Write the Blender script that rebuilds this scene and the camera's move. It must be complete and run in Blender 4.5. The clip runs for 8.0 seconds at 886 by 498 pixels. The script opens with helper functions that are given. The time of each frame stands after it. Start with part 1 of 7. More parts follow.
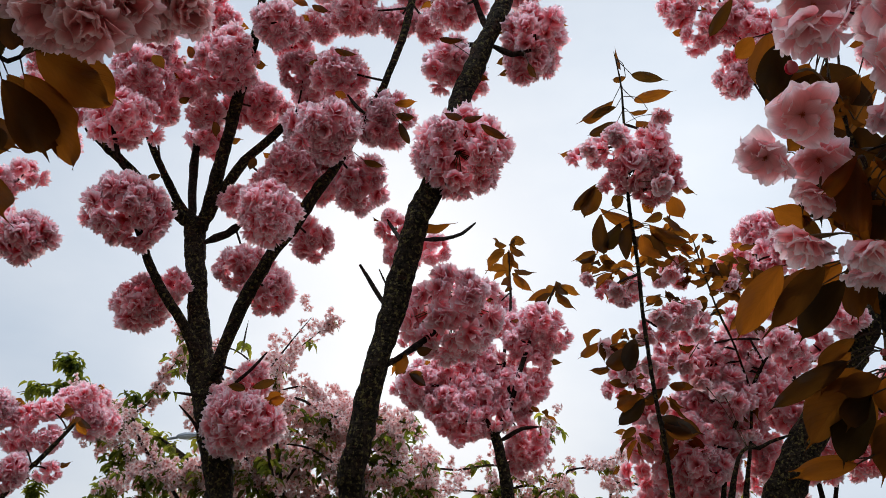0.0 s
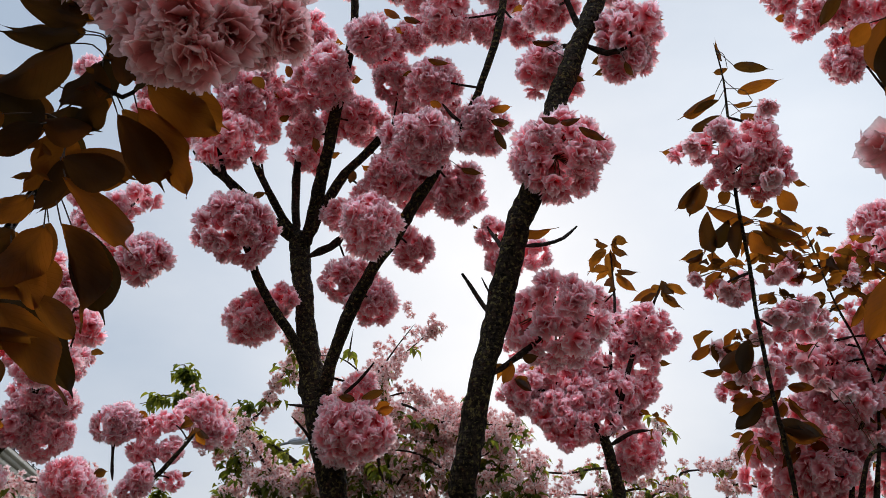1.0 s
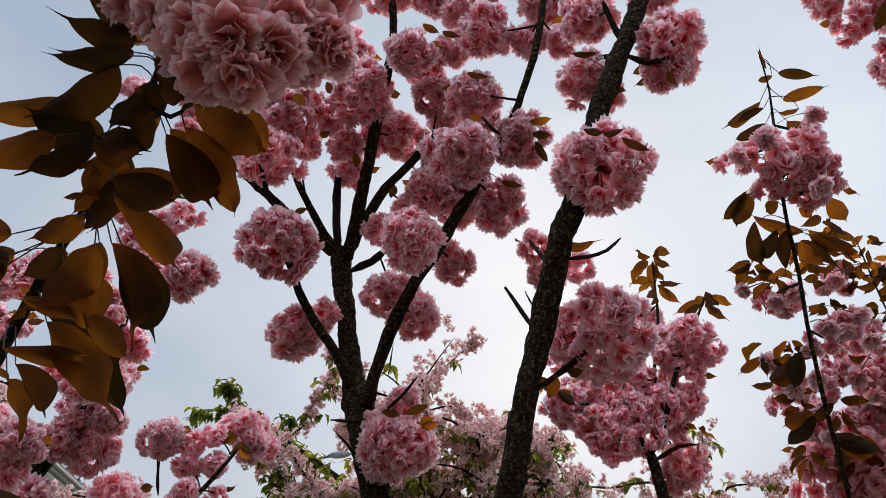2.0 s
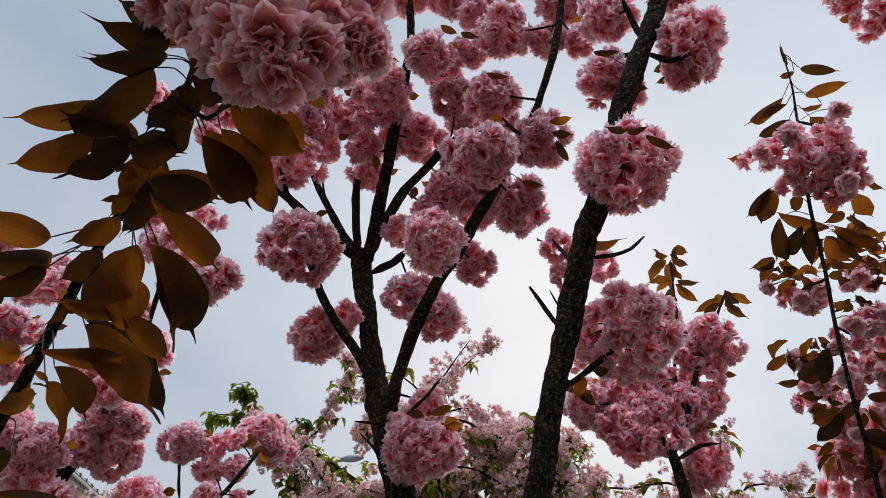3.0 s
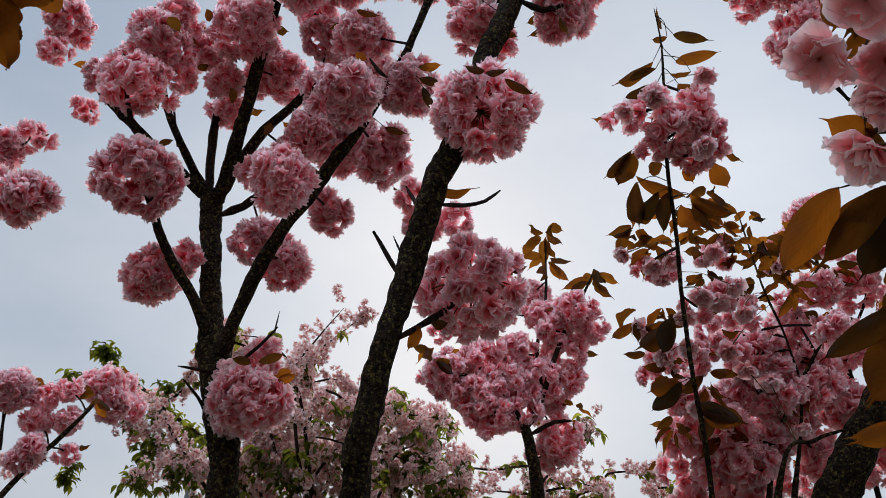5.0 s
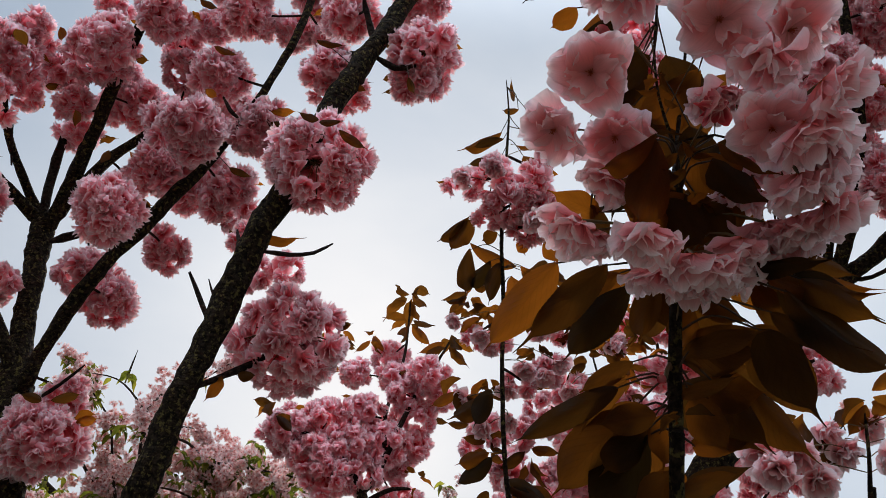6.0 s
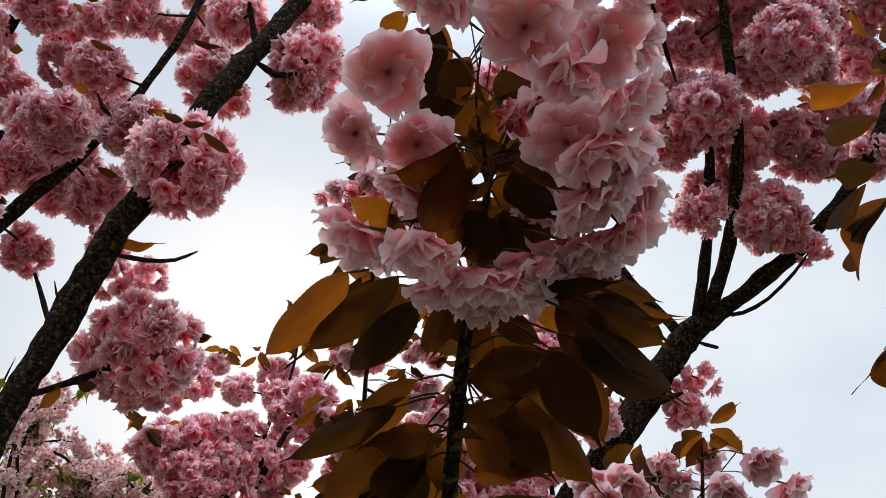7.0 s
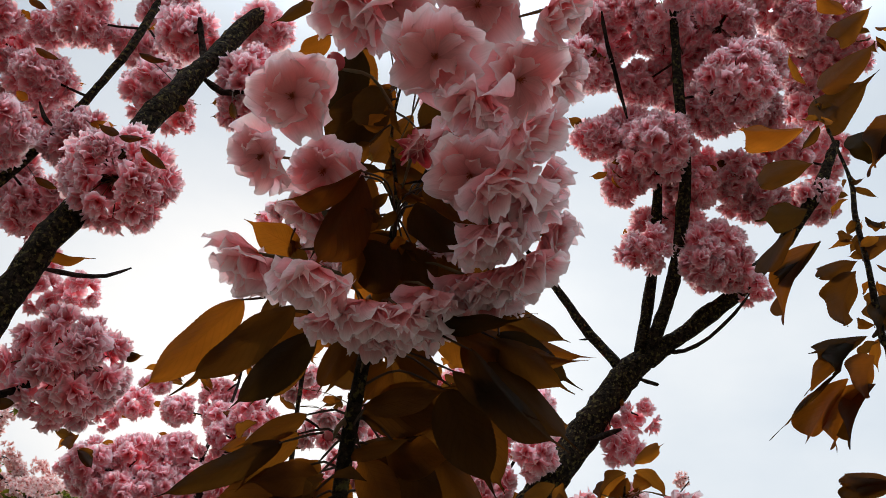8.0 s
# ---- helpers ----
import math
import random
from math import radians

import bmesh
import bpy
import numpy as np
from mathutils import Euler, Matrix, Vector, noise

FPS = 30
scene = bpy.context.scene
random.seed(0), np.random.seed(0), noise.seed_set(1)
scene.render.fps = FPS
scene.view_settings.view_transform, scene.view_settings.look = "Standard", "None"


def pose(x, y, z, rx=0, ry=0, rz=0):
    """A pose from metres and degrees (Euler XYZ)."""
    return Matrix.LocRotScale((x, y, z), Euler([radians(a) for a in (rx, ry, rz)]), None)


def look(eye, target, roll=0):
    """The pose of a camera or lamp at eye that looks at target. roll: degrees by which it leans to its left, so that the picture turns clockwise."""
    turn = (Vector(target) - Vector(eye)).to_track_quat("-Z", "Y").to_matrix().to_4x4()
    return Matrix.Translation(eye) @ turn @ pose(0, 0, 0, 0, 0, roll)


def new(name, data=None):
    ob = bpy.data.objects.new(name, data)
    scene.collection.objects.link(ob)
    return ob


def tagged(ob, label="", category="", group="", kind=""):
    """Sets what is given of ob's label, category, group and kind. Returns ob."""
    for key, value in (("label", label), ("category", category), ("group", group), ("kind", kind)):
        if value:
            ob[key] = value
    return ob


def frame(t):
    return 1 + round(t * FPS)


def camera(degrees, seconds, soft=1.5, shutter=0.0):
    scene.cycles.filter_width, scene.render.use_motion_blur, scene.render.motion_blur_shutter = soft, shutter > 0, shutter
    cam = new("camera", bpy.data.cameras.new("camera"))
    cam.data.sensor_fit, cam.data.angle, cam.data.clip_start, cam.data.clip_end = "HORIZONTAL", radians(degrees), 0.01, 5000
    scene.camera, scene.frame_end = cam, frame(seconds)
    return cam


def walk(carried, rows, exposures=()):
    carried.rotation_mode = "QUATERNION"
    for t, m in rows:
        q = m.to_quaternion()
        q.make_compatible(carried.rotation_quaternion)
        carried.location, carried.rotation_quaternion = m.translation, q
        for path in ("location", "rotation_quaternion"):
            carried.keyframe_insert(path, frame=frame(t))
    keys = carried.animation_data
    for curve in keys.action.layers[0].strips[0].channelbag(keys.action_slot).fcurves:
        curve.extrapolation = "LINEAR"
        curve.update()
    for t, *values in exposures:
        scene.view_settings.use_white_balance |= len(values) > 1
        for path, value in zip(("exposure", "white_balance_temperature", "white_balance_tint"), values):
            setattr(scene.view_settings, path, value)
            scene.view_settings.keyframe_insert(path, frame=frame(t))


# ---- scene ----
cam = camera(55.0, 8.0, soft=0.8)
walk(cam, [
    (0, look((0.012, 0.085, 1.596), (0.006, 1.911, 2.411), 1.8)),
    (0.5, look((0.009, 0.086, 1.601), (-0.145, 1.907, 2.413), 1.8)),
    (1, look((0.006, 0.085, 1.606), (-0.229, 1.897, 2.417), 2.4)),
    (1.5, look((0.0, 0.089, 1.61), (-0.296, 1.887, 2.434), 3.0)),
    (3, look((-0.027, 0.086, 1.605), (-0.368, 1.868, 2.445), 2.5)),
    (3.5, look((-0.063, 0.097, 1.593), (-0.394, 1.882, 2.434), 1.8)),
    (4, look((-0.072, 0.123, 1.59), (-0.334, 1.929, 2.407), 1.4)),
    (4.2, look((-0.059, 0.139, 1.583), (-0.266, 1.955, 2.395), 2.3)),
    (5.3, look((0.099, 0.218, 1.59), (0.027, 2.032, 2.431), 5.2)),
    (5.5, look((0.125, 0.224, 1.598), (0.102, 2.015, 2.486), 6.3)),
    (6, look((0.178, 0.232, 1.607), (0.26, 1.981, 2.573), 6.8)),
    (6.5, look((0.22, 0.242, 1.616), (0.382, 1.962, 2.623), 6.9)),
    (7, look((0.259, 0.251, 1.623), (0.508, 1.947, 2.654), 6.9)),
    (7.5, look((0.274, 0.252, 1.635), (0.54, 1.916, 2.712), 7.6)),
    (8, look((0.294, 0.252, 1.637), (0.61, 1.899, 2.726), 7.9)),
], exposures=[(0.0, -0.05, 6500, 10), (1.5, -0.17, 6500, 11), (3.0, -0.28, 6500, 11), (4.2, -0.31, 6500, 11), (5.5, -0.31, 6550, 11), (6.5, -0.08, 6650, 10), (8.0, 0.03, 6950, 10)])

# ---- light ----
GLOW = Vector((-0.023, 0.905, 0.425)).normalized()   # where the sun stands behind the thin cloud
world = bpy.data.worlds.new("world")
scene.world = world
world.use_nodes = True
wn, wl = world.node_tree.nodes, world.node_tree.links
wn.clear()


def node(tree, kind, **values):
    n = tree.nodes.new(kind)
    for key, value in values.items():
        if key in n.inputs:
            n.inputs[key].default_value = value
    return n


wt = world.node_tree
sky = wn.new("ShaderNodeTexSky")
sky.sky_type, sky.sun_disc = "NISHITA", False
sky.sun_elevation, sky.sun_rotation = math.asin(GLOW.z), math.atan2(GLOW.x, GLOW.y)
sky.dust_density = 3.0
coord = wn.new("ShaderNodeTexCoord")
stretch = wn.new("ShaderNodeMapping")
stretch.inputs["Scale"].default_value = (1.6, 1.6, 3.2)
wl.new(coord.outputs["Generated"], stretch.inputs["Vector"])
cloud = node(wt, "ShaderNodeTexNoise", Scale=1.9, Detail=5.0, Roughness=0.5)
wl.new(stretch.outputs["Vector"], cloud.inputs["Vector"])
tone = wn.new("ShaderNodeValToRGB")
tone.color_ramp.elements[0].position, tone.color_ramp.elements[0].color = 0.33, (0.465, 0.575, 0.72, 1)
tone.color_ramp.elements[1].position, tone.color_ramp.elements[1].color = 0.68, (0.635, 0.715, 0.82, 1)
wl.new(cloud.outputs["Fac"], tone.inputs["Fac"])
dot = wn.new("ShaderNodeVectorMath")
dot.operation = "DOT_PRODUCT"
dot.inputs[1].default_value = GLOW
wl.new(coord.outputs["Generated"], dot.inputs[0])
halo = wn.new("ShaderNodeMapRange")
halo.interpolation_type = "SMOOTHSTEP"
halo.inputs["From Min"].default_value, halo.inputs["From Max"].default_value = 0.88, 1.0
halo.inputs["To Max"].default_value = 0.15
wl.new(dot.outputs["Value"], halo.inputs["Value"])
wide = wn.new("ShaderNodeMix")
wide.data_type, wide.blend_type = "RGBA", "ADD"
wide.inputs[7].default_value = (1.0, 1.0, 0.98, 1)
wl.new(halo.outputs["Result"], wide.inputs[0])
wl.new(tone.outputs["Color"], wide.inputs[6])
dot2 = wn.new("ShaderNodeVectorMath")
dot2.operation = "DOT_PRODUCT"
dot2.inputs[1].default_value = Vector((0.534, 0.720, 0.443))
wl.new(coord.outputs["Generated"], dot2.inputs[0])
pale = wn.new("ShaderNodeMapRange")
pale.interpolation_type = "SMOOTHSTEP"
pale.inputs["From Min"].default_value, pale.inputs["From Max"].default_value = 0.86, 1.0
pale.inputs["To Max"].default_value = 0.2
wl.new(dot2.outputs["Value"], pale.inputs["Value"])
bright = wn.new("ShaderNodeMix")
bright.data_type, bright.blend_type = "RGBA", "ADD"
bright.inputs[7].default_value = (0.97, 1.0, 1.0, 1)
wl.new(pale.outputs["Result"], bright.inputs[0])
wl.new(wide.outputs[2], bright.inputs[6])
height = wn.new("ShaderNodeSeparateXYZ")
wl.new(coord.outputs["Generated"], height.inputs[0])
zenith = wn.new("ShaderNodeMapRange")
zenith.interpolation_type = "SMOOTHSTEP"
zenith.inputs["From Min"].default_value, zenith.inputs["From Max"].default_value = 0.66, 1.0
zenith.inputs["To Min"].default_value, zenith.inputs["To Max"].default_value = 1.0, 6.5
wl.new(height.outputs["Z"], zenith.inputs["Value"])
clear_sky = node(wt, "ShaderNodeBackground", Strength=0.08)
wl.new(sky.outputs["Color"], clear_sky.inputs["Color"])
overcast = node(wt, "ShaderNodeBackground", Strength=1.0)
wl.new(bright.outputs[2], overcast.inputs["Color"])
wl.new(zenith.outputs["Result"], overcast.inputs["Strength"])
both = node(wt, "ShaderNodeMixShader", Fac=0.9)
wl.new(clear_sky.outputs[0], both.inputs[1])
wl.new(overcast.outputs[0], both.inputs[2])
wout = wn.new("ShaderNodeOutputWorld")
wl.new(both.outputs[0], wout.inputs["Surface"])

sun = new("sun", bpy.data.lights.new("sun", "SUN"))
sun.data.energy, sun.data.angle, sun.data.color = 1.8, radians(16), (1.0, 0.96, 0.9)
sun.matrix_world = look(GLOW * 30, (0, 0, 0))

# ---- materials ----


def material(name):
    m = bpy.data.materials.new(name)
    m.use_nodes = True
    m.node_tree.nodes.clear()
    return m, m.node_tree, m.node_tree.nodes.new("ShaderNodeOutputMaterial")


def ramp(tree, source, stops):
    r = tree.nodes.new("ShaderNodeValToRGB")
    r.color_ramp.elements[0].position, r.color_ramp.elements[0].color = stops[0][0], (*stops[0][1], 1)
    r.color_ramp.elements[1].position, r.color_ramp.elements[1].color = stops[-1][0], (*stops[-1][1], 1)
    for at, colour in stops[1:-1]:
        r.color_ramp.elements.new(at).color = (*colour, 1)
    tree.links.new(source, r.inputs["Fac"])
    return r.outputs["Color"]


def thin(tree, out, colour, through_colour, share, gloss, rough, normal=None):
    """A thin leaf or petal: part reflects, part lets the light through."""
    face = tree.nodes.new("ShaderNodeBsdfDiffuse")
    back = tree.nodes.new("ShaderNodeBsdfTranslucent")
    mix = node(tree, "ShaderNodeMixShader", Fac=share)
    coat = node(tree, "ShaderNodeBsdfGlossy", Roughness=rough)
    shine = node(tree, "ShaderNodeMixShader", Fac=gloss)
    tree.links.new(colour, face.inputs["Color"])
    tree.links.new(through_colour, back.inputs["Color"])
    tree.links.new(face.outputs[0], mix.inputs[1])
    tree.links.new(back.outputs[0], mix.inputs[2])
    tree.links.new(mix.outputs[0], shine.inputs[1])
    tree.links.new(coat.outputs[0], shine.inputs[2])
    if normal:
        for n in (face, back, coat):
            tree.links.new(normal, n.inputs["Normal"])
    tree.links.new(shine.outputs[0], out.inputs["Surface"])


def tinted(tree, colour, amount, low, high):
    """Shift a colour by a value that differs from piece to piece."""
    m = tree.nodes.new("ShaderNodeHueSaturation")
    r = tree.nodes.new("ShaderNodeMapRange")
    r.inputs["To Min"].default_value, r.inputs["To Max"].default_value = low, high
    tree.links.new(amount, r.inputs["Value"])
    tree.links.new(r.outputs["Result"], m.inputs["Value"])
    tree.links.new(colour, m.inputs["Color"])
    return m.outputs["Color"]


def petal_material(name, stops, share=0.42, deepen=1.35):
    m, t, out = material(name)
    uv = t.nodes.new("ShaderNodeUVMap")
    split = t.nodes.new("ShaderNodeSeparateXYZ")
    t.links.new(uv.outputs["UV"], split.inputs[0])
    vein = node(t, "ShaderNodeTexNoise", Scale=9.0, Detail=2.0)
    squeeze = t.nodes.new("ShaderNodeMapping")
    squeeze.inputs["Scale"].default_value = (3.0, 0.35, 1)
    t.links.new(uv.outputs["UV"], squeeze.inputs["Vector"])
    t.links.new(squeeze.outputs["Vector"], vein.inputs["Vector"])
    colour = ramp(t, split.outputs["Y"], stops)
    geo = t.nodes.new("ShaderNodeNewGeometry")
    colour = tinted(t, colour, geo.outputs["Random Per Island"], 0.88, 1.08)
    info = t.nodes.new("ShaderNodeObjectInfo")
    colour = tinted(t, colour, info.outputs["Random"], 0.92, 1.06)
    colour = tinted(t, colour, vein.outputs["Fac"], 0.86, 1.12)
    bump = node(t, "ShaderNodeBump", Strength=0.25, Distance=0.002)
    t.links.new(vein.outputs["Fac"], bump.inputs["Height"])
    deep = node(t, "ShaderNodeHueSaturation", Saturation=deepen)
    t.links.new(colour, deep.inputs["Color"])
    thin(t, out, colour, deep.outputs["Color"], share, 0.02, 0.5, bump.outputs["Normal"])
    return m


PETAL = petal_material("petal_pink", [(0.0, (0.78, 0.19, 0.215)), (0.36, (0.93, 0.40, 0.432)), (0.7, (0.975, 0.565, 0.60)), (0.9, (0.985, 0.73, 0.75)), (1.0, (0.99, 0.90, 0.91))], 0.68, 1.28)
PETAL_NEAR = petal_material("petal_blush", [(0.0, (0.58, 0.15, 0.07)), (0.06, (0.76, 0.29, 0.25)), (0.2, (0.88, 0.42, 0.42)), (0.55, (0.93, 0.53, 0.54)), (0.78, (0.96, 0.67, 0.68)), (1.0, (0.98, 0.89, 0.90))], 0.52, 1.3)
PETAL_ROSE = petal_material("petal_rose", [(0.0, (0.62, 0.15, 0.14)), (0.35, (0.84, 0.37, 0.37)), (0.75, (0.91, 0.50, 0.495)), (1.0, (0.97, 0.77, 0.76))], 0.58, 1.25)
PETAL_PALE = petal_material("petal_pale", [(0.0, (0.50, 0.16, 0.12)), (0.4, (0.86, 0.52, 0.49)), (1.0, (0.97, 0.86, 0.83))], 0.5)
BUD = petal_material("petal_bud", [(0.0, (0.55, 0.08, 0.09)), (0.75, (0.74, 0.19, 0.21)), (0.94, (0.86, 0.36, 0.36)), (1.0, (0.93, 0.64, 0.61))], 0.3)


def leaf_material(name, dark, bright, light):
    m, t, out = material(name)
    uv = t.nodes.new("ShaderNodeUVMap")
    split = t.nodes.new("ShaderNodeSeparateXYZ")
    t.links.new(uv.outputs["UV"], split.inputs[0])
    # side veins: slanted bands mirrored about the midrib
    away = t.nodes.new("ShaderNodeMath")
    away.operation = "ABSOLUTE"
    t.links.new(split.outputs["X"], away.inputs[0])
    slant = t.nodes.new("ShaderNodeMath")
    slant.operation = "MULTIPLY_ADD"
    slant.inputs[1].default_value = -0.30
    t.links.new(away.outputs[0], slant.inputs[0])
    t.links.new(split.outputs["Y"], slant.inputs[2])
    wave = t.nodes.new("ShaderNodeMath")
    wave.operation = "PINGPONG"
    wave.inputs[1].default_value = 0.045
    t.links.new(slant.outputs[0], wave.inputs[0])
    line = t.nodes.new("ShaderNodeMapRange")
    line.inputs["From Max"].default_value = 0.012
    t.links.new(wave.outputs[0], line.inputs["Value"])
    rib = t.nodes.new("ShaderNodeMapRange")
    rib.inputs["From Max"].default_value = 0.05
    t.links.new(away.outputs[0], rib.inputs["Value"])
    low = t.nodes.new("ShaderNodeMath")
    low.operation = "MINIMUM"
    t.links.new(line.outputs["Result"], low.inputs[0])
    t.links.new(rib.outputs["Result"], low.inputs[1])
    blotch = node(t, "ShaderNodeTexNoise", Scale=3.0, Detail=4.0)
    t.links.new(uv.outputs["UV"], blotch.inputs["Vector"])
    info = t.nodes.new("ShaderNodeObjectInfo")
    geo = t.nodes.new("ShaderNodeNewGeometry")
    pick = t.nodes.new("ShaderNodeMath")
    pick.operation = "ADD"
    t.links.new(info.outputs["Random"], pick.inputs[0])
    t.links.new(geo.outputs["Random Per Island"], pick.inputs[1])
    half = t.nodes.new("ShaderNodeMath")
    half.operation = "MULTIPLY"
    half.inputs[1].default_value = 0.5
    t.links.new(pick.outputs[0], half.inputs[0])
    colour = tinted(t, ramp(t, half.outputs[0], [(0.15, dark), (0.85, bright)]), blotch.outputs["Fac"], 0.7, 1.3)
    colour = tinted(t, colour, low.outputs[0], 1.08, 1.0)
    glow = tinted(t, ramp(t, half.outputs[0], [(0.27, light[0]), (0.50, tuple(0.72 * a + 0.28 * b for a, b in zip(*light))), (0.80, light[1])]), blotch.outputs["Fac"], 0.75, 1.25)
    glow = tinted(t, glow, low.outputs[0], 0.90, 1.0)
    bump = node(t, "ShaderNodeBump", Strength=0.18, Distance=0.001)
    t.links.new(low.outputs[0], bump.inputs["Height"])
    thin(t, out, colour, glow, 0.62, 0.005, 0.45, bump.outputs["Normal"])
    return m


BRONZE = leaf_material("leaf_bronze", (0.014, 0.011, 0.005), (0.036, 0.018, 0.007), ((0.022, 0.015, 0.003), (0.43, 0.125, 0.010)))
YOUNG = leaf_material("leaf_young_bronze", (0.020, 0.012, 0.005), (0.045, 0.021, 0.008), ((0.085, 0.034, 0.005), (0.45, 0.135, 0.010)))
GREEN = leaf_material("leaf_green", (0.028, 0.042, 0.010), (0.06, 0.072, 0.018), ((0.13, 0.15, 0.014), (0.42, 0.38, 0.04)))


def bark_material(name, dark, light, moss):
    m, t, out = material(name)
    coord = t.nodes.new("ShaderNodeTexCoord")
    grain = node(t, "ShaderNodeTexNoise", Scale=150.0, Detail=6.0, Roughness=0.7)
    big = node(t, "ShaderNodeTexNoise", Scale=9.0, Detail=4.0)
    spots = node(t, "ShaderNodeTexVoronoi", Scale=130.0)
    bands = t.nodes.new("ShaderNodeMapping")
    bands.inputs["Scale"].default_value = (25, 25, 160)
    lent = node(t, "ShaderNodeTexNoise", Scale=1.0, Detail=3.0)
    for n in (grain, big, spots, bands):
        t.links.new(coord.outputs["Object"], n.inputs["Vector"])
    t.links.new(bands.outputs["Vector"], lent.inputs["Vector"])
    base = ramp(t, grain.outputs["Fac"], [(0.43, dark), (0.60, light)])
    base = tinted(t, base, big.outputs["Fac"], 0.7, 1.3)
    mossy = t.nodes.new("ShaderNodeMix")
    mossy.data_type = "RGBA"
    t.links.new(base, mossy.inputs[6])
    mossy.inputs[7].default_value = (*moss, 1)
    patch = node(t, "ShaderNodeTexNoise", Scale=170.0, Detail=3.0, Roughness=0.6)
    t.links.new(coord.outputs["Object"], patch.inputs["Vector"])
    where = t.nodes.new("ShaderNodeMapRange")
    where.inputs["From Min"].default_value, where.inputs["From Max"].default_value = 0.55, 0.64
    t.links.new(patch.outputs["Fac"], where.inputs["Value"])
    t.links.new(where.outputs["Result"], mossy.inputs[0])
    rise = t.nodes.new("ShaderNodeMath")
    rise.operation = "ADD"
    t.links.new(grain.outputs["Fac"], rise.inputs[0])
    t.links.new(lent.outputs["Fac"], rise.inputs[1])
    bump = node(t, "ShaderNodeBump", Strength=1.0, Distance=0.02)
    t.links.new(rise.outputs[0], bump.inputs["Height"])
    p = node(t, "ShaderNodeBsdfPrincipled", Roughness=0.9)
    p.inputs["Specular IOR Level"].default_value = 0.1
    t.links.new(mossy.outputs[2], p.inputs["Base Color"])
    t.links.new(bump.outputs["Normal"], p.inputs["Normal"])
    t.links.new(p.outputs[0], out.inputs["Surface"])
    return m


BARK = bark_material("bark", (0.012, 0.008, 0.005), (0.060, 0.040, 0.024), (0.185, 0.145, 0.048))
TWIG = bark_material("twig_bark", (0.018, 0.011, 0.008), (0.060, 0.034, 0.024), (0.075, 0.050, 0.032))


def plain_material(name, low, high, scale, rough, metal=0.0, bump_by=0.2):
    m, t, out = material(name)
    coord = t.nodes.new("ShaderNodeTexCoord")
    n1 = node(t, "ShaderNodeTexNoise", Scale=scale, Detail=6.0)
    t.links.new(coord.outputs["Object"], n1.inputs["Vector"])
    p = node(t, "ShaderNodeBsdfPrincipled", Roughness=rough, Metallic=metal)
    t.links.new(ramp(t, n1.outputs["Fac"], [(0.3, low), (0.7, high)]), p.inputs["Base Color"])
    bump = node(t, "ShaderNodeBump", Strength=bump_by, Distance=0.01)
    t.links.new(n1.outputs["Fac"], bump.inputs["Height"])
    t.links.new(bump.outputs["Normal"], p.inputs["Normal"])
    t.links.new(p.outputs[0], out.inputs["Surface"])
    return m


STALK = plain_material("flower_stalk", (0.10, 0.085, 0.025), (0.13, 0.06, 0.025), 60.0, 0.8)
LEAF_STALK = plain_material("leaf_stalk", (0.035, 0.018, 0.008), (0.060, 0.026, 0.010), 60.0, 0.8)
# ground tone kept dark to hold down light bounced up from below
DARK_GROUND = plain_material("earth", (0.07, 0.06, 0.05), (0.12, 0.11, 0.075), 3.0, 0.9, 0.0, 0.6)
# dark, so that the added wall sends little light forward
DARK_WALL = plain_material("dark_wall", (0.09, 0.078, 0.06), (0.16, 0.13, 0.105), 1.5, 0.9, 0.0, 0.5)
PLASTER = plain_material("cream_plaster", (0.42, 0.38, 0.30), (0.55, 0.50, 0.41), 2.0, 0.85)
CORNICE = plain_material("cornice_stone", (0.40, 0.37, 0.31), (0.52, 0.49, 0.43), 5.0, 0.8)
ROOF = plain_material("roof_tile", (0.10, 0.06, 0.05), (0.17, 0.10, 0.08), 8.0, 0.8)
DARK_METAL = plain_material("dark_metal", (0.05, 0.05, 0.055), (0.09, 0.09, 0.095), 20.0, 0.5, 0.6)
GREY_METAL = plain_material("grey_metal", (0.13, 0.135, 0.14), (0.20, 0.205, 0.21), 12.0, 0.45, 0.5)
GLASS_DARK = plain_material("window_glass", (0.02, 0.022, 0.025), (0.04, 0.042, 0.05), 4.0, 0.08)
DIFFUSER = plain_material("lamp_diffuser", (0.33, 0.34, 0.35), (0.42, 0.43, 0.44), 12.0, 0.35)

# ---- mesh tools ----


def solid(name, verts, quads, mat, uvs=None, smooth=True):
    """A mesh from arrays of places and four-cornered faces."""
    me = bpy.data.meshes.new(name)
    me.vertices.add(len(verts))
    me.vertices.foreach_set("co", np.asarray(verts, np.float32).ravel())
    quads = np.asarray(quads, np.int32)
    me.loops.add(quads.size)
    me.loops.foreach_set("vertex_index", quads.ravel())
    me.polygons.add(len(quads))
    me.polygons.foreach_set("loop_start", np.arange(0, quads.size, 4, dtype=np.int32))
    if uvs is not None:
        me.uv_layers.new(name="UVMap").data.foreach_set("uv", np.asarray(uvs, np.float32)[quads.ravel()].ravel())
    me.update(calc_edges=True)
    me.validate()
    if smooth:
        me.polygons.foreach_set("use_smooth", np.ones(len(quads), bool))
    me.materials.append(mat)
    return me


def joined(pieces):
    """Arrays of several pieces (verts, quads, uvs) as one."""
    count, vs, qs, us = 0, [], [], []
    for v, q, u in pieces:
        vs.append(v)
        qs.append(q + count)
        us.append(u)
        count += len(v)
    return np.concatenate(vs), np.concatenate(qs), np.concatenate(us)


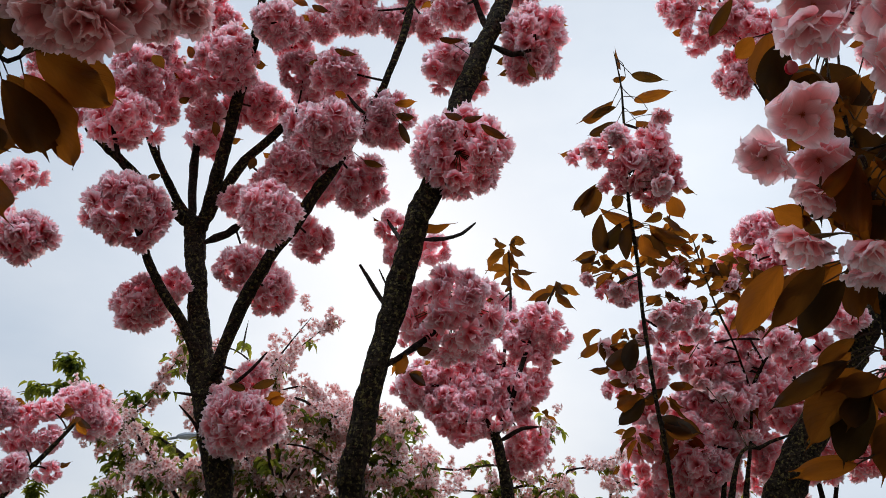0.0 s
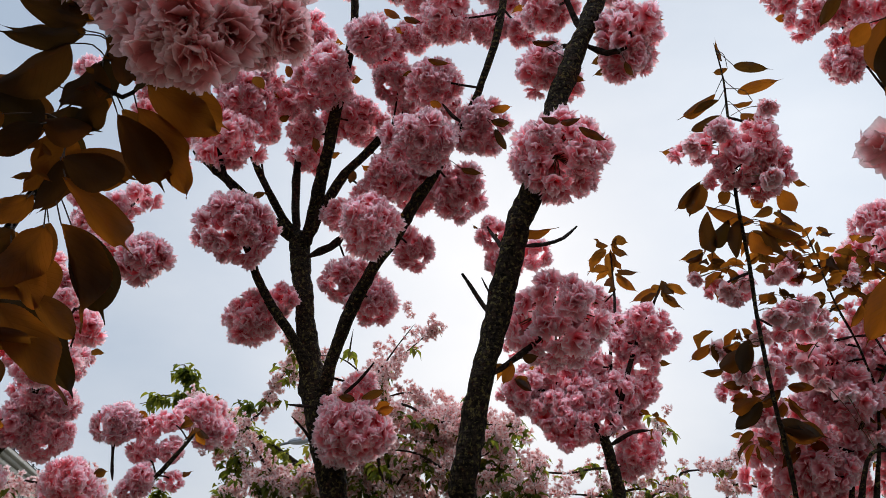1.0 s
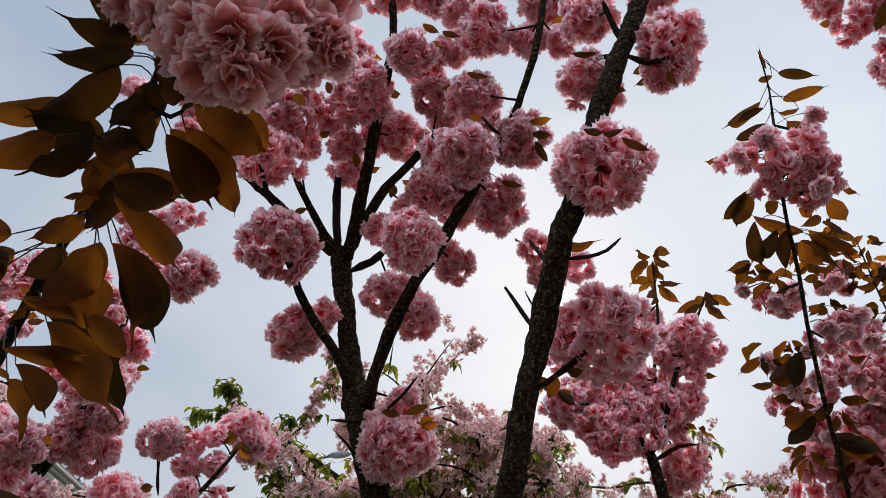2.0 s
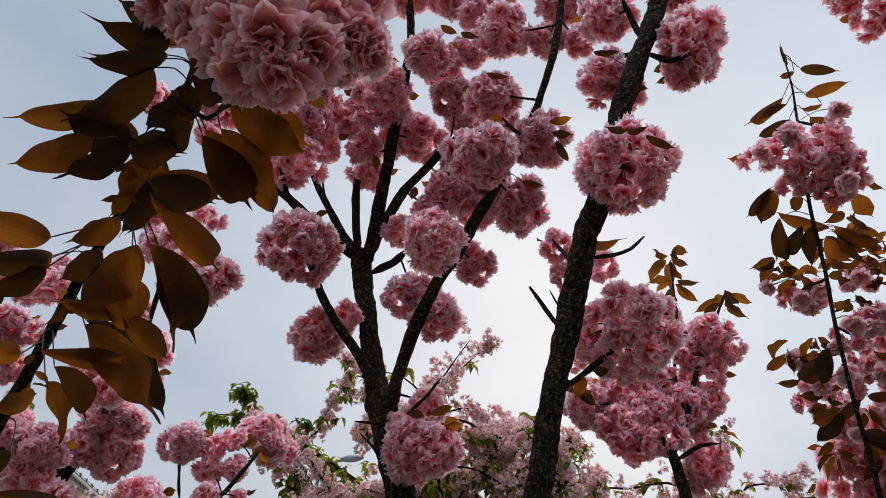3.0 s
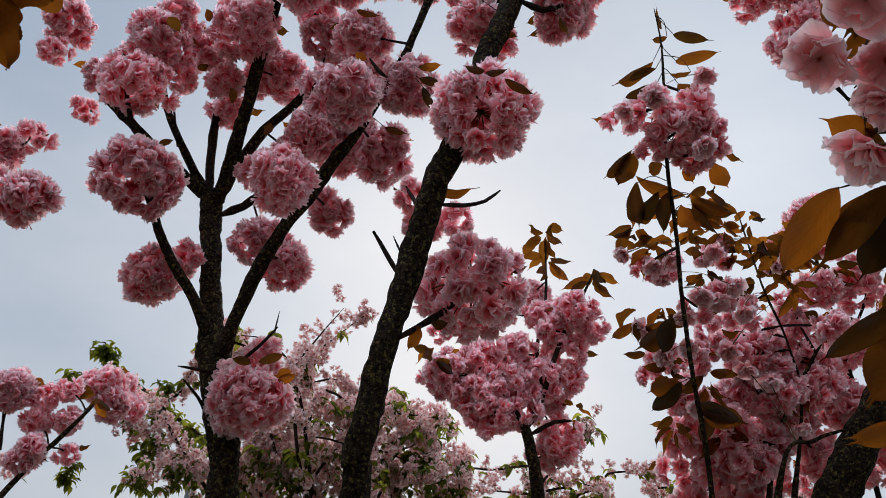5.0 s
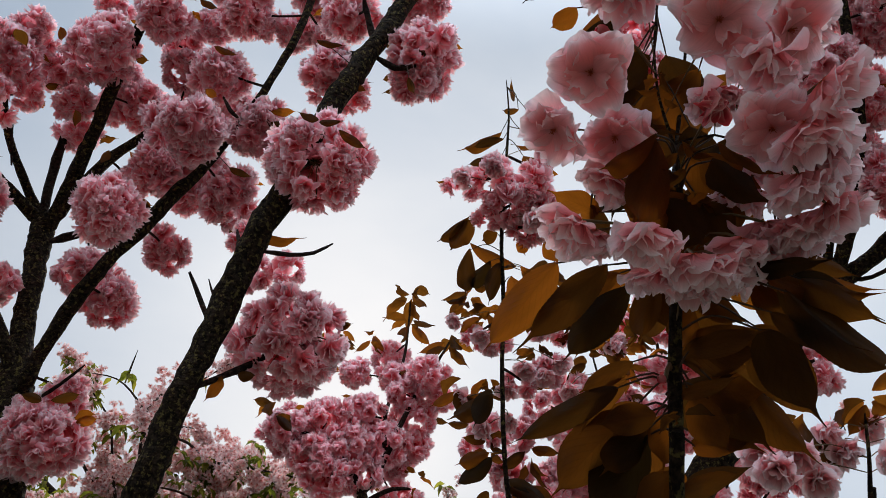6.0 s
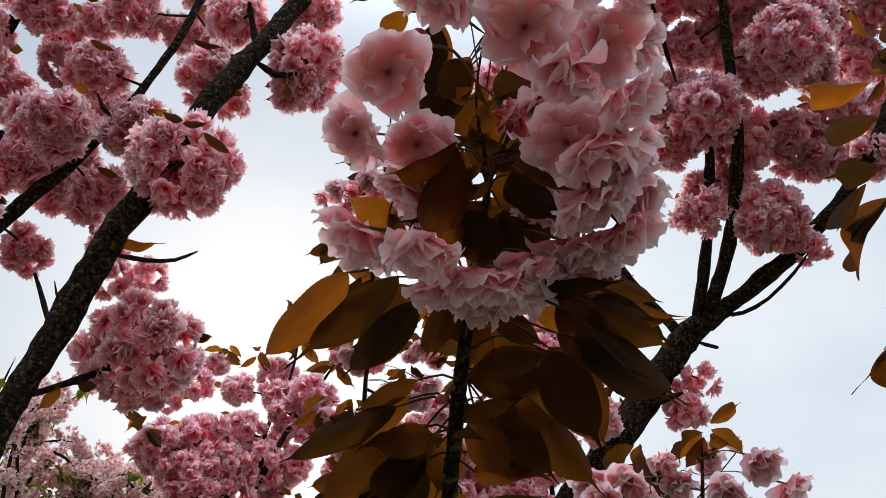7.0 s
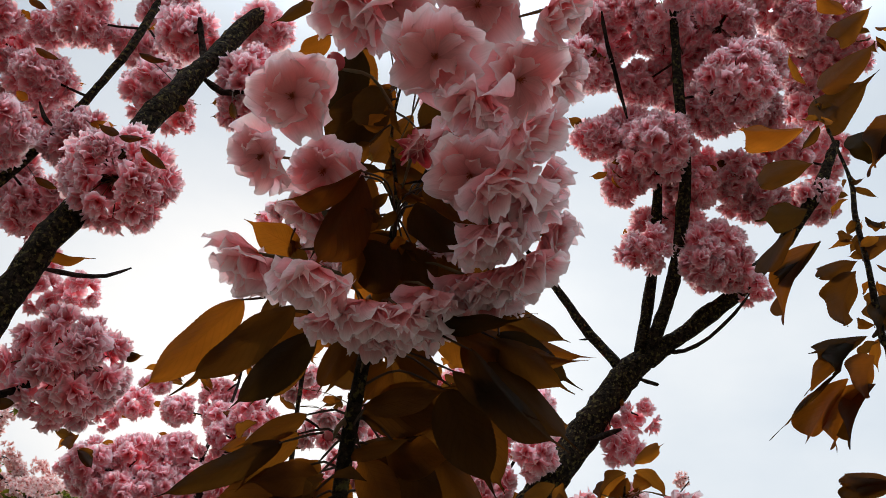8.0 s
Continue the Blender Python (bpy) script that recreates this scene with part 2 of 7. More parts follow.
def tree(base, label):
    return_ob = new("cherry_tree")
    return_ob.matrix_basis = Matrix.Translation(base)
    tagged(return_ob, label, "tree", "cherry trees")
    return_ob["base"] = base
    WOOD[return_ob.name] = []
    return return_ob


WOOD = {}


def piece(name, me, parent, m=None, label=""):
    """A part under a tree (placed in the world) or under a part that stands at the world's origin of that tree."""
    ob = new(name, me)
    ob.parent = parent
    if parent.parent is None:
        ob.matrix_parent_inverse = Matrix.Translation(-Vector(parent["base"]))
    if m is not None:
        ob.matrix_basis = m
    if label:
        tagged(ob, label)
    return ob


def spline(pts, step):
    """Catmull-Rom through the points, resampled at about the step."""
    p = np.array(pts, float)
    p = np.concatenate([[2 * p[0] - p[1]], p, [2 * p[-1] - p[-2]]])
    out = []
    for i in range(1, len(p) - 2):
        n = max(2, int(np.linalg.norm(p[i + 1, :3] - p[i, :3]) / step))
        for s in np.arange(n) / n:
            a, b, c, d = p[i - 1:i + 3]
            out.append(0.5 * (2 * b + (c - a) * s + (2 * a - 5 * b + 4 * c - d) * s * s + (3 * b - a - 3 * c + d) * s ** 3))
    out.append(p[-2])
    return np.array(out)


def tube(path, sides, rough, seed):
    """A tapered, slightly knotted tube along rows of x, y, z, radius, closed by its narrowing ends."""
    n = len(path)
    way = np.gradient(path[:, :3], axis=0)
    way /= np.linalg.norm(way, axis=1)[:, None] + 1e-9
    side = np.cross(way, (0.31, 0.87, 0.38))
    side /= np.linalg.norm(side, axis=1)[:, None] + 1e-9
    up = np.cross(side, way)
    ang = np.arange(sides) / sides * 2 * np.pi
    r = np.maximum(path[:, 3], 0.0004)[:, None] * np.ones(sides)
    along = np.concatenate([[0], np.cumsum(np.linalg.norm(np.diff(path[:, :3], axis=0), axis=1))])
    local = np.random.default_rng(seed)
    for k in range(5):
        f, a, ph = local.uniform(8, 60), local.integers(1, 4), local.uniform(0, 6.28)
        r = r * (1 + rough * 0.35 * np.sin(along[:, None] * f + a * ang[None] + ph))
    r = r * (1 + rough * 0.35 * local.standard_normal(r.shape))
    for k in range(max(1, int(along[-1] / 0.12))):   # knots
        at, where, big = local.uniform(0, along[-1]), local.uniform(0, 6.28), local.uniform(0.1, 0.5)
        r = r * (1 + big * rough * 3 * np.exp(-((along[:, None] - at) / 0.012) ** 2) * np.maximum(0, np.cos(ang[None] - where)))
    r[0] *= 0.5
    r[-1] *= 0.6
    v = path[:, None, :3] + r[..., None] * (np.cos(ang)[None, :, None] * side[:, None] + np.sin(ang)[None, :, None] * up[:, None])
    i, j = np.meshgrid(np.arange(n - 1), np.arange(sides), indexing="ij")
    a, b = i * sides + j, i * sides + (j + 1) % sides
    q = np.stack([a, b, b + sides, a + sides], -1).reshape(-1, 4)
    caps = []
    for start in (0, (n - 1) * sides):
        for k in range(1, sides // 2):
            caps.append((start + k - 1, start + k, start + sides - k - 1, start + (sides - k) % sides) if start == 0 else
                        (start + (sides - k) % sides, start + sides - k - 1, start + k, start + k - 1))
    q = np.concatenate([q, np.array(caps)])
    return v.reshape(-1, 3), q, np.zeros((n * sides, 2))


def limb(owner, name, pts):
    big = max(p[3] for p in pts)
    path = spline(pts, 0.012 if big > 0.012 else 0.02)
    wob = np.random.default_rng(len(bpy.data.objects))
    path[1:-1, :3] += wob.standard_normal((len(path) - 2, 3)) * path[1:-1, 3:4] * 0.03
    v, q, u = tube(path, 16 if big > 0.012 else 8, 0.14 if big > 0.008 else 0.26, len(bpy.data.objects))
    ob = piece(name, solid(name, v, q, BARK if big > 0.011 else TWIG), owner)
    if name != "twig":
        WOOD[owner.name].append(path[1:-1])
    return ob


# ---- petals and flowers ----


def spun(piece_, angle):
    v, q, u = piece_
    c, s = math.cos(angle), math.sin(angle)
    return v @ np.array([[c, s, 0], [-s, c, 0], [0, 0, 1]]), q, u


def broad_petal(nu, nv, length, width, theta, bend, cup, ruffle, local, fringe=0.02):
    """A round petal, narrow at its claw and broad above, with a softly waved, finely nicked rim."""
    u, v = np.meshgrid(np.linspace(-1, 1, nu + 1), np.linspace(0.0, 1, nv + 1) ** 0.8)
    rim = np.maximum(np.abs(u) ** 4, v ** 8)
    nick = fringe * (0.9 * local.uniform(-1, 1, u.shape) * (nu < 10) + np.sin(u * local.uniform(6, 10) + local.uniform(0, 6)) * (0.5 + 0.5 * np.sin(u * 3 + local.uniform(0, 6))))
    cleft = local.uniform(0.0, 0.13) * np.exp(-((u - local.uniform(-0.25, 0.25)) / 0.2) ** 2)
    s = v * (1 - 0.42 * (1 - np.sqrt(1 - 0.96 * u * u)) - cleft * v ** 5 + nick * v ** 6)
    lean = theta + bend * s
    d = np.gradient(s, axis=0)
    out, up = np.cumsum(np.sin(lean) * d, axis=0), np.cumsum(np.cos(lean) * d, axis=0)
    out, up = (out - out[0]) * length, (up - up[0]) * length
    wide = width * (0.12 + 0.90 * np.sin(2.3 * v ** 0.85) ** 1.2) * (1 + 0.6 * nick * np.abs(u) ** 6)
    across = u * wide
    ph, fr = local.uniform(0, 6.28, 3), local.uniform(2.6, 5.5)
    lift = 0.24 * width * u * v + cup * width * u * u * (0.3 + v) + ruffle * width * np.sin(fr * u + ph[0]) * v ** 3
    lift += 0.6 * ruffle * width * np.sin(local.uniform(6, 10) * v + ph[1]) * np.abs(u) ** 3 * np.sign(u) * v
    lift += 0.35 * ruffle * width * np.sin(local.uniform(9, 14) * u + ph[2]) * rim * v
    verts = np.stack([out - lift * np.cos(lean), across, up + lift * np.sin(lean)], -1).reshape(-1, 3)
    i, j = np.meshgrid(np.arange(nv), np.arange(nu), indexing="ij")
    a = i * (nu + 1) + j
    quads = np.stack([a, a + 1, a + nu + 2, a + nu + 1], -1).reshape(-1, 4)
    return verts, quads, np.stack([u * 0.5 + 0.5, v], -1).reshape(-1, 2)


def pompon(seed, petals=18, nu=6, nv=2, spread=1.45, wide=0.34, ruffle=(0.14, 0.32), fringe=0.07):
    """A full double flower, 1 in radius: crowded upright petals with ruffled tips, the outer ones spreading."""
    local, parts = np.random.default_rng(seed), []
    for k in range(petals):
        f = (k + 0.5) / petals
        theta = spread * f ** 0.6 + local.uniform(-0.2, 0.2)
        parts.append(spun(broad_petal(nu, nv, 0.95 + 0.06 * f + local.uniform(-0.09, 0.06), wide * local.uniform(0.85, 1.2) + 0.06 * f, theta, local.uniform(-0.5, 0.6),
                                      local.uniform(-0.3, 0.4), local.uniform(*ruffle), local, fringe), k * 2.39996 + local.uniform(-0.5, 0.5)))
    return joined(parts)


FLAT = ((5, 1.04, 0.60, 1.46, 0.0), (6, 0.98, 0.54, 1.34, 0.0), (5, 0.70, 0.36, 1.18, 0.0))
BELL = ((6, 1.06, 0.56, 1.05, 0.05), (7, 1.04, 0.54, 0.78, 0.10), (5, 0.98, 0.46, 0.52, 0.10), (3, 0.80, 0.32, 0.3, 0.1))
PARTED = ((5, 1.30, 0.80, 1.05, -1.95), (5, 1.20, 0.66, 0.92, -1.85), (5, 1.10, 0.52, 0.72, -1.6), (4, 1.0, 0.40, 0.4, -1.0))


def open_flower(seed, whorls=FLAT, nu=16, nv=8, wavy=1.0):
    """A double flower, 1 in radius: whorls of round petals about a small heart of stamens."""
    local, parts = np.random.default_rng(seed), []
    turn = local.uniform(0, 6.28)
    for ring, (count, size, wide, theta, bend) in enumerate(whorls):
        for k in range(count):
            free = 1.25 if ring == 0 else 0.9
            parts.append(spun(broad_petal(nu, nv, size * local.uniform(0.76, 1.14), wide * local.uniform(0.68, 1.08), theta + free * local.uniform(-0.20, 0.17),
                                          bend + free * local.uniform(-0.35, 0.3), local.uniform(-0.3, 0.1) * wavy, local.uniform(0.14, 0.34) * wavy, local, 0.03 * wavy),
                              turn + (k + 0.5 * ring) / count * 6.283 + local.uniform(-0.12, 0.12) * (1 + 0.6 * ring)))
    for k in range(16):
        lean, a = local.uniform(0.05, 0.55), k * 2.4
        end = np.array((math.sin(lean) * math.cos(a), math.sin(lean) * math.sin(a), math.cos(lean))) * local.uniform(0.12, 0.22)
        v, q, u = tube(np.array([(0, 0, 0, 0.007), (*(end * 0.5), 0.006), (*end, 0.015)]), 4, 0.0, 1)
        parts.append((v, q, u))
    return joined(parts)


def shut_bud(seed):
    """A plump closed bud, 1 in radius: broad petals wrapped over one another, the tip a little open."""
    local, parts = np.random.default_rng(seed), []
    for k in range(8):
        u, v = np.meshgrid(np.linspace(-1, 1, 9), np.linspace(0, 1, 8))
        polar = math.pi * (1 - v * (0.955 + 0.004 * k + 0.03 * np.cos(u * 1.5) + local.uniform(-0.02, 0.02, u.shape) * (v > 0.9)))
        r = 1.0 - 0.07 * k + 0.13 * u + 0.05 * np.sin(u * 5 + 2 * k) * v ** 2 + local.uniform(0.0, 0.12) * v ** 5
        turn = k * 2.2 + u * 1.15
        parts.append((np.stack([r * np.sin(polar) * np.cos(turn), r * np.sin(polar) * np.sin(turn), 1.15 * (1 + r * np.cos(polar))], -1).reshape(-1, 3),
                      np.array([(a * 9 + b, a * 9 + b + 1, a * 9 + b + 10, a * 9 + b + 9) for a in range(7) for b in range(8)]),
                      np.stack([u * 0.5 + 0.5, v], -1).reshape(-1, 2)))
    return joined(parts)


POMPON = [pompon(s) for s in range(12)]
OPEN = [open_flower(80 + s) for s in range(8)]
BELLS = [open_flower(100 + s, BELL) for s in range(8)]
OPEN_FAR = [open_flower(95 + s, BELL, 6, 4) for s in range(7)]
LOOSE = [pompon(160 + s, 16, 6, 2, 1.5, 0.36, (0.14, 0.30), 0.07) for s in range(8)]
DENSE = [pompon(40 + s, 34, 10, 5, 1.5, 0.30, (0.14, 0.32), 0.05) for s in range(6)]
SMALL = [pompon(120 + s, 8, 2, 1, 1.4, 0.34, (0.2, 0.4)) for s in range(8)]
LOOSE_MESH = [solid("flower", *a[:2], PETAL, a[2]) for a in LOOSE]
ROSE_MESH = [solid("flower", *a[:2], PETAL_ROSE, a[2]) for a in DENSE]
POMPON_MESH = [solid("flower", *a[:2], PETAL, a[2]) for a in POMPON]
OPEN_MESH = [solid("flower", *a[:2], PETAL_NEAR, a[2]) for a in OPEN]
BELL_MESH = [solid("flower", *a[:2], PETAL_NEAR, a[2]) for a in BELLS]
OPEN_FAR_MESH = [solid("flower", *a[:2], PETAL_NEAR, a[2]) for a in OPEN_FAR]
PARTED_MESH = [solid("flower", *a[:2], BUD, a[2]) for a in [open_flower(61, PARTED, 16, 10, 0.3)]]
BUD_MESH = solid("bud", *shut_bud(5)[:2], BUD, shut_bud(5)[2])


def facing(way, spin):
    return Vector(way).normalized().to_track_quat("Z", "Y").to_matrix() @ Matrix.Rotation(spin, 3, "Z")


# ---- leaves ----


def blade(seed, nu=4, nv=14, teeth=0.0):
    """A cherry leaf from the origin to (0, 1, 0), 1 wide, face up, with a stalk behind it."""
    local = np.random.default_rng(seed)
    fold, droop, twist, wave = local.uniform(0.10, 0.40), local.uniform(0.05, 0.35), local.uniform(-0.3, 0.3), local.uniform(0.01, 0.05)
    s = np.linspace(0, 1, nv + 1)
    body = np.clip(s / local.uniform(0.80, 0.90), 0, 1)
    half = body ** local.uniform(0.55, 0.75) * (1 - body) ** local.uniform(0.62, 0.85)
    half = np.maximum(0.5 * half / half.max(), 0.075 * np.clip((1 - s) / 0.24, 0, 1) ** 1.3) + 0.003
    half[0] = 0.02
    u, v = np.meshgrid(np.linspace(-1, 1, nu + 1), s)
    edge = 1 + teeth * np.where(np.arange(nv + 1) % 2 == 0, 1, -1)[:, None] * (np.abs(u) > 0.99)
    x = u * half[:, None] * edge
    bend = 1.4 * droop * (v - v * v)
    z = fold * np.abs(x) + bend + wave * np.sin(v * 14 + local.uniform(0, 6)) * u * u
    roll = twist * v
    verts = np.stack([x * np.cos(roll) - z * 0 * roll, v, z + x * np.sin(roll)], -1).reshape(-1, 3)
    i, j = np.meshgrid(np.arange(nv), np.arange(nu), indexing="ij")
    a = i * (nu + 1) + j
    quads = np.stack([a, a + 1, a + nu + 2, a + nu + 1], -1).reshape(-1, 4)
    uvs = np.stack([u, v], -1).reshape(-1, 2)
    return verts, quads, uvs


BLADES = [blade(s, 4, 48, 0.012) for s in range(10)]
BLADE_MESH = [solid("leaf", *b[:2], BRONZE, b[2]) for b in BLADES]
BLADE_SMALL = [solid("leaf", *b[:2], YOUNG, b[2]) for b in (blade(30 + s, 4, 12) for s in range(8))]
BLADES_FAR = [blade(60 + s, 2, 4) for s in range(6)]
leaf_count = 0


def leaf(owner, base, tip, width, roll, bend, stalk=True, kinds=None):
    """A leaf from base to tip; roll turns its face about that line."""
    global leaf_count
    leaf_count += 1
    base, tip = Vector(base), Vector(tip)
    axis = tip - base
    size = axis.length
    y = axis.normalized()
    if size < 0.055:
        kinds = BLADE_SMALL
    face = Vector((0.0, 0.92, 0.40))
    z = (face - face.dot(y) * y).normalized()
    z = Matrix.Rotation(radians(roll), 3, y) @ z
    x = y.cross(z)
    m = Matrix((x, y, z)).transposed().to_4x4()
    m.translation = base
    m = m @ Matrix.Diagonal((width, size, size * bend / 0.3, 1))
    blade_ob = piece("leaf", (kinds or BLADE_MESH)[leaf_count * 7 % len(kinds or BLADE_MESH)], owner, m)
    if stalk:
        near, best, b = None, 0.09, np.array(base)
        for path in WOOD[owner.name]:
            d = np.linalg.norm(path[:, :3] - b, axis=1)
            if d.min() < best:
                best, near = d.min(), path[np.abs(d - max(d.min(), 0.02)).argmin(), :3]
        if near is not None and best > 0.004:
            mid = (near + b) / 2 + np.array((0, 0, 0.12 * best)) - 0.1 * best * np.array(y)
            path = spline([(*near, 0.0009), (*mid, 0.0007), (*(b + 0.02 * size * np.array(y)), 0.0007)], 0.006)
            piece("leaf_stalk", solid("leaf_stalk", *tube(path, 5, 0.0, 1)[:2], LEAF_STALK), owner)
    return blade_ob


def tuft(owner, at, count, size):
    """A whorl of small leaves at the end of a shoot."""
    local = np.random.default_rng(int(abs(at[0] * 997 + at[2] * 313)))
    for k in range(count):
        a, up = k * 2.4 + local.uniform(-0.4, 0.4), local.uniform(-0.6, 0.8)
        way = Vector((math.cos(a), 0.7 * math.sin(a), up - 0.35)).normalized() * size * local.uniform(0.7, 1.15)
        start = Vector(at) + 0.15 * way + Vector((0, 0, local.uniform(-0.02, 0.02)))
        leaf(owner, start, start + way + Vector((0, 0, -0.3 * size)), size * local.uniform(0.34, 0.46), local.uniform(-60, 60), local.uniform(0.2, 0.5), False, BLADE_SMALL)


def pedicels(centre, ends):
    parts = []
    for e in ends:
        c, e = np.array(centre), np.array(e)
        mid = (c + e) / 2 + np.array((0, 0, 0.15 * np.linalg.norm(e - c)))
        path = spline([(*c, 0.0009), (*mid, 0.0008), (*e, 0.0012)], 0.02)
        parts.append(tube(path, 4, 0.0, 1))
    return joined(parts)


def ball(owner, at, r, leaves, split=False, loose=False, light=False):
    """A blossom ball: full flowers all round a spur, with small leaves at its top, tied to the nearest limb by a twig."""
    local = np.random.default_rng(int(abs(at[0] * 7919 + at[1] * 104729 + at[2] * 1299709)) % 100000)
    at = np.array(at)
    size = min(0.0285, 0.58 * r)
    count = int(round(28 * ((r - 0.35 * size) / 0.058) ** 2))
    if loose:
        count = int(count * 0.75)
    kinds, meshes = (LOOSE, LOOSE_MESH) if loose else (POMPON, POMPON_MESH)
    count = max(6, min(count, 54))
    # coarse small flowers, for unseen balls that are added only to shade
    if light:
        kinds = SMALL
    shape = np.array((*local.uniform(0.92, 1.1, 2), local.uniform(0.82, 1.0)))
    spots = []
    lumps = local.standard_normal((5, 3)) * (1, 1, 0.8)
    lumps /= np.linalg.norm(lumps, axis=1)[:, None]
    for k in range(count):
        z = 1 - 2 * (k + 0.5) / count
        a = k * 2.39996 + local.uniform(-0.25, 0.25)
        d = np.array((math.sqrt(1 - z * z) * math.cos(a), math.sqrt(1 - z * z) * math.sin(a), z))
        d += local.uniform(-0.17, 0.17, 3)
        d /= np.linalg.norm(d)
        swell = r * (0.92 + 0.26 * max(0.0, (lumps @ d).max()) ** 3)
        base = at + d * shape * max(0.15 * r, swell - size * local.uniform(0.7, 1.1))
        droop = d + np.array((0, 0, -0.18))
        spots.append((base, facing(droop, local.uniform(0, 6.28)), size * local.uniform(0.8, 1.18)))
    for k in range(count // 12 if r < 0.045 else count // 8):   # a few flowers deeper in, so that the ball is full
        d = local.standard_normal(3)
        d /= np.linalg.norm(d)
        spots.append((at + d * r * local.uniform(0.05, 0.42), facing(d, local.uniform(0, 6.28)), size * local.uniform(0.9, 1.15)))
    if split:
        hub = piece("blossom", solid("blossom", *pedicels(at, [s[0] for s in spots])[:2], STALK), owner)
        for base, turn, s in spots:
            m = turn.to_4x4() @ Matrix.Diagonal((s, s, s, 1))
            m.translation = base
            piece("flower", meshes[local.integers(0, len(meshes))], hub, m)
    else:
        parts = []
        for base, turn, s in spots:
            v, q, u = kinds[local.integers(0, len(kinds))]
            parts.append((v @ (np.array(turn).T * s) + base, q, u))
        v, q, u = joined(parts)
        hub = piece("blossom", solid("blossom", v, q, PETAL, u), owner)
    near, best = None, 0.13
    for path in WOOD[owner.name]:
        d = np.linalg.norm(path[:, :3] - at, axis=1)
        if d.min() < best:
            best, near = d.min(), path[d.argmin(), :3]
    if near is not None and best > 0.012:
        mid = (near + at) / 2 + np.array((0, 0.1 * best, 0.06 * best))
        path = spline([(*near, 0.0024), (*mid, 0.0021), (*at, 0.0018)], 0.012)
        piece("twig", solid("twig", *tube(path, 6, 0.1, 3)[:2], TWIG), owner)
    for k in range(leaves):
        a = local.uniform(0, 6.28)
        d = np.array((math.cos(a), 0.8 * abs(math.sin(a)), local.uniform(0.15, 0.95)))
        d /= np.linalg.norm(d)
        start = at + d * r * 0.8
        end = start + (d * 0.8 + np.array((0, 0, -0.25))) * local.uniform(0.035, 0.055)
        leaf(owner, start, end, local.uniform(0.014, 0.022), local.uniform(-70, 70), local.uniform(0.2, 0.5), False, BLADE_SMALL)
    return hub


def bloom(owner, at, way, size, kinds=None):
    """One wide-open flower on a stalk."""
    k = int(abs(at[0] * 991 + at[2] * 577 + at[1] * 131) * 10)
    if not kinds:   # the small open flowers hang
        way = (way[0] * 1.2, way[1] * 0.5, way[2] * 0.5 - 0.7)
    turn = facing(way, k * 0.7)
    base = Vector(at) - Vector(way).normalized() * size * 0.45
    near, best = None, 0.30
    for path in WOOD[owner.name]:
        d = np.linalg.norm(path[:, :3] - np.array(base), axis=1)
        if d.min() < best:
            best, near = d.min(), path[np.abs(d - max(d.min(), 0.03)).argmin(), :3]
    b = np.array(base)
    if near is None:
        near = b + np.array((0, 0.03, 0.03))
    mid = (near + b) / 2 - np.array(Vector(way).normalized()) * 0.012
    path = spline([(*near, 0.0006), (*mid, 0.0005), (*b, 0.0013)], 0.008)
    hub = piece("flower_stalk", solid("flower_stalk", *tube(path, 6, 0.0, 1)[:2], STALK), owner)
    m = turn.to_4x4() @ Matrix.Diagonal((size, size, size, 1))
    m.translation = base
    kinds = kinds or OPEN_FAR_MESH
    piece("flower", kinds[k % len(kinds)], hub, m, "blush pink double flower")
    return hub


def bud(owner, at, way, size):
    turn = facing(way, 0.4)
    base = Vector(at) - Vector(way).normalized() * size
    m = turn.to_4x4() @ Matrix.Diagonal((size, size, size, 1))
    m.translation = base
    near, best = None, 0.3
    for path in WOOD[owner.name]:
        d = np.linalg.norm(path[:, :3] - np.array(base), axis=1)
        if d.min() < best:
            best, near = d.min(), path[d.argmin(), :3]
    b = np.array(base)
    mid = (near + b) / 2 + np.array((0, 0, 0.012))
    hub = piece("flower_stalk", solid("flower_stalk", *tube(spline([(*near, 0.0013), (*mid, 0.0011), (*b, 0.0017)], 0.008), 6, 0.0, 1)[:2], STALK), owner)
    piece("bud", BUD_MESH, hub, m, "closed deep pink bud")
    return hub


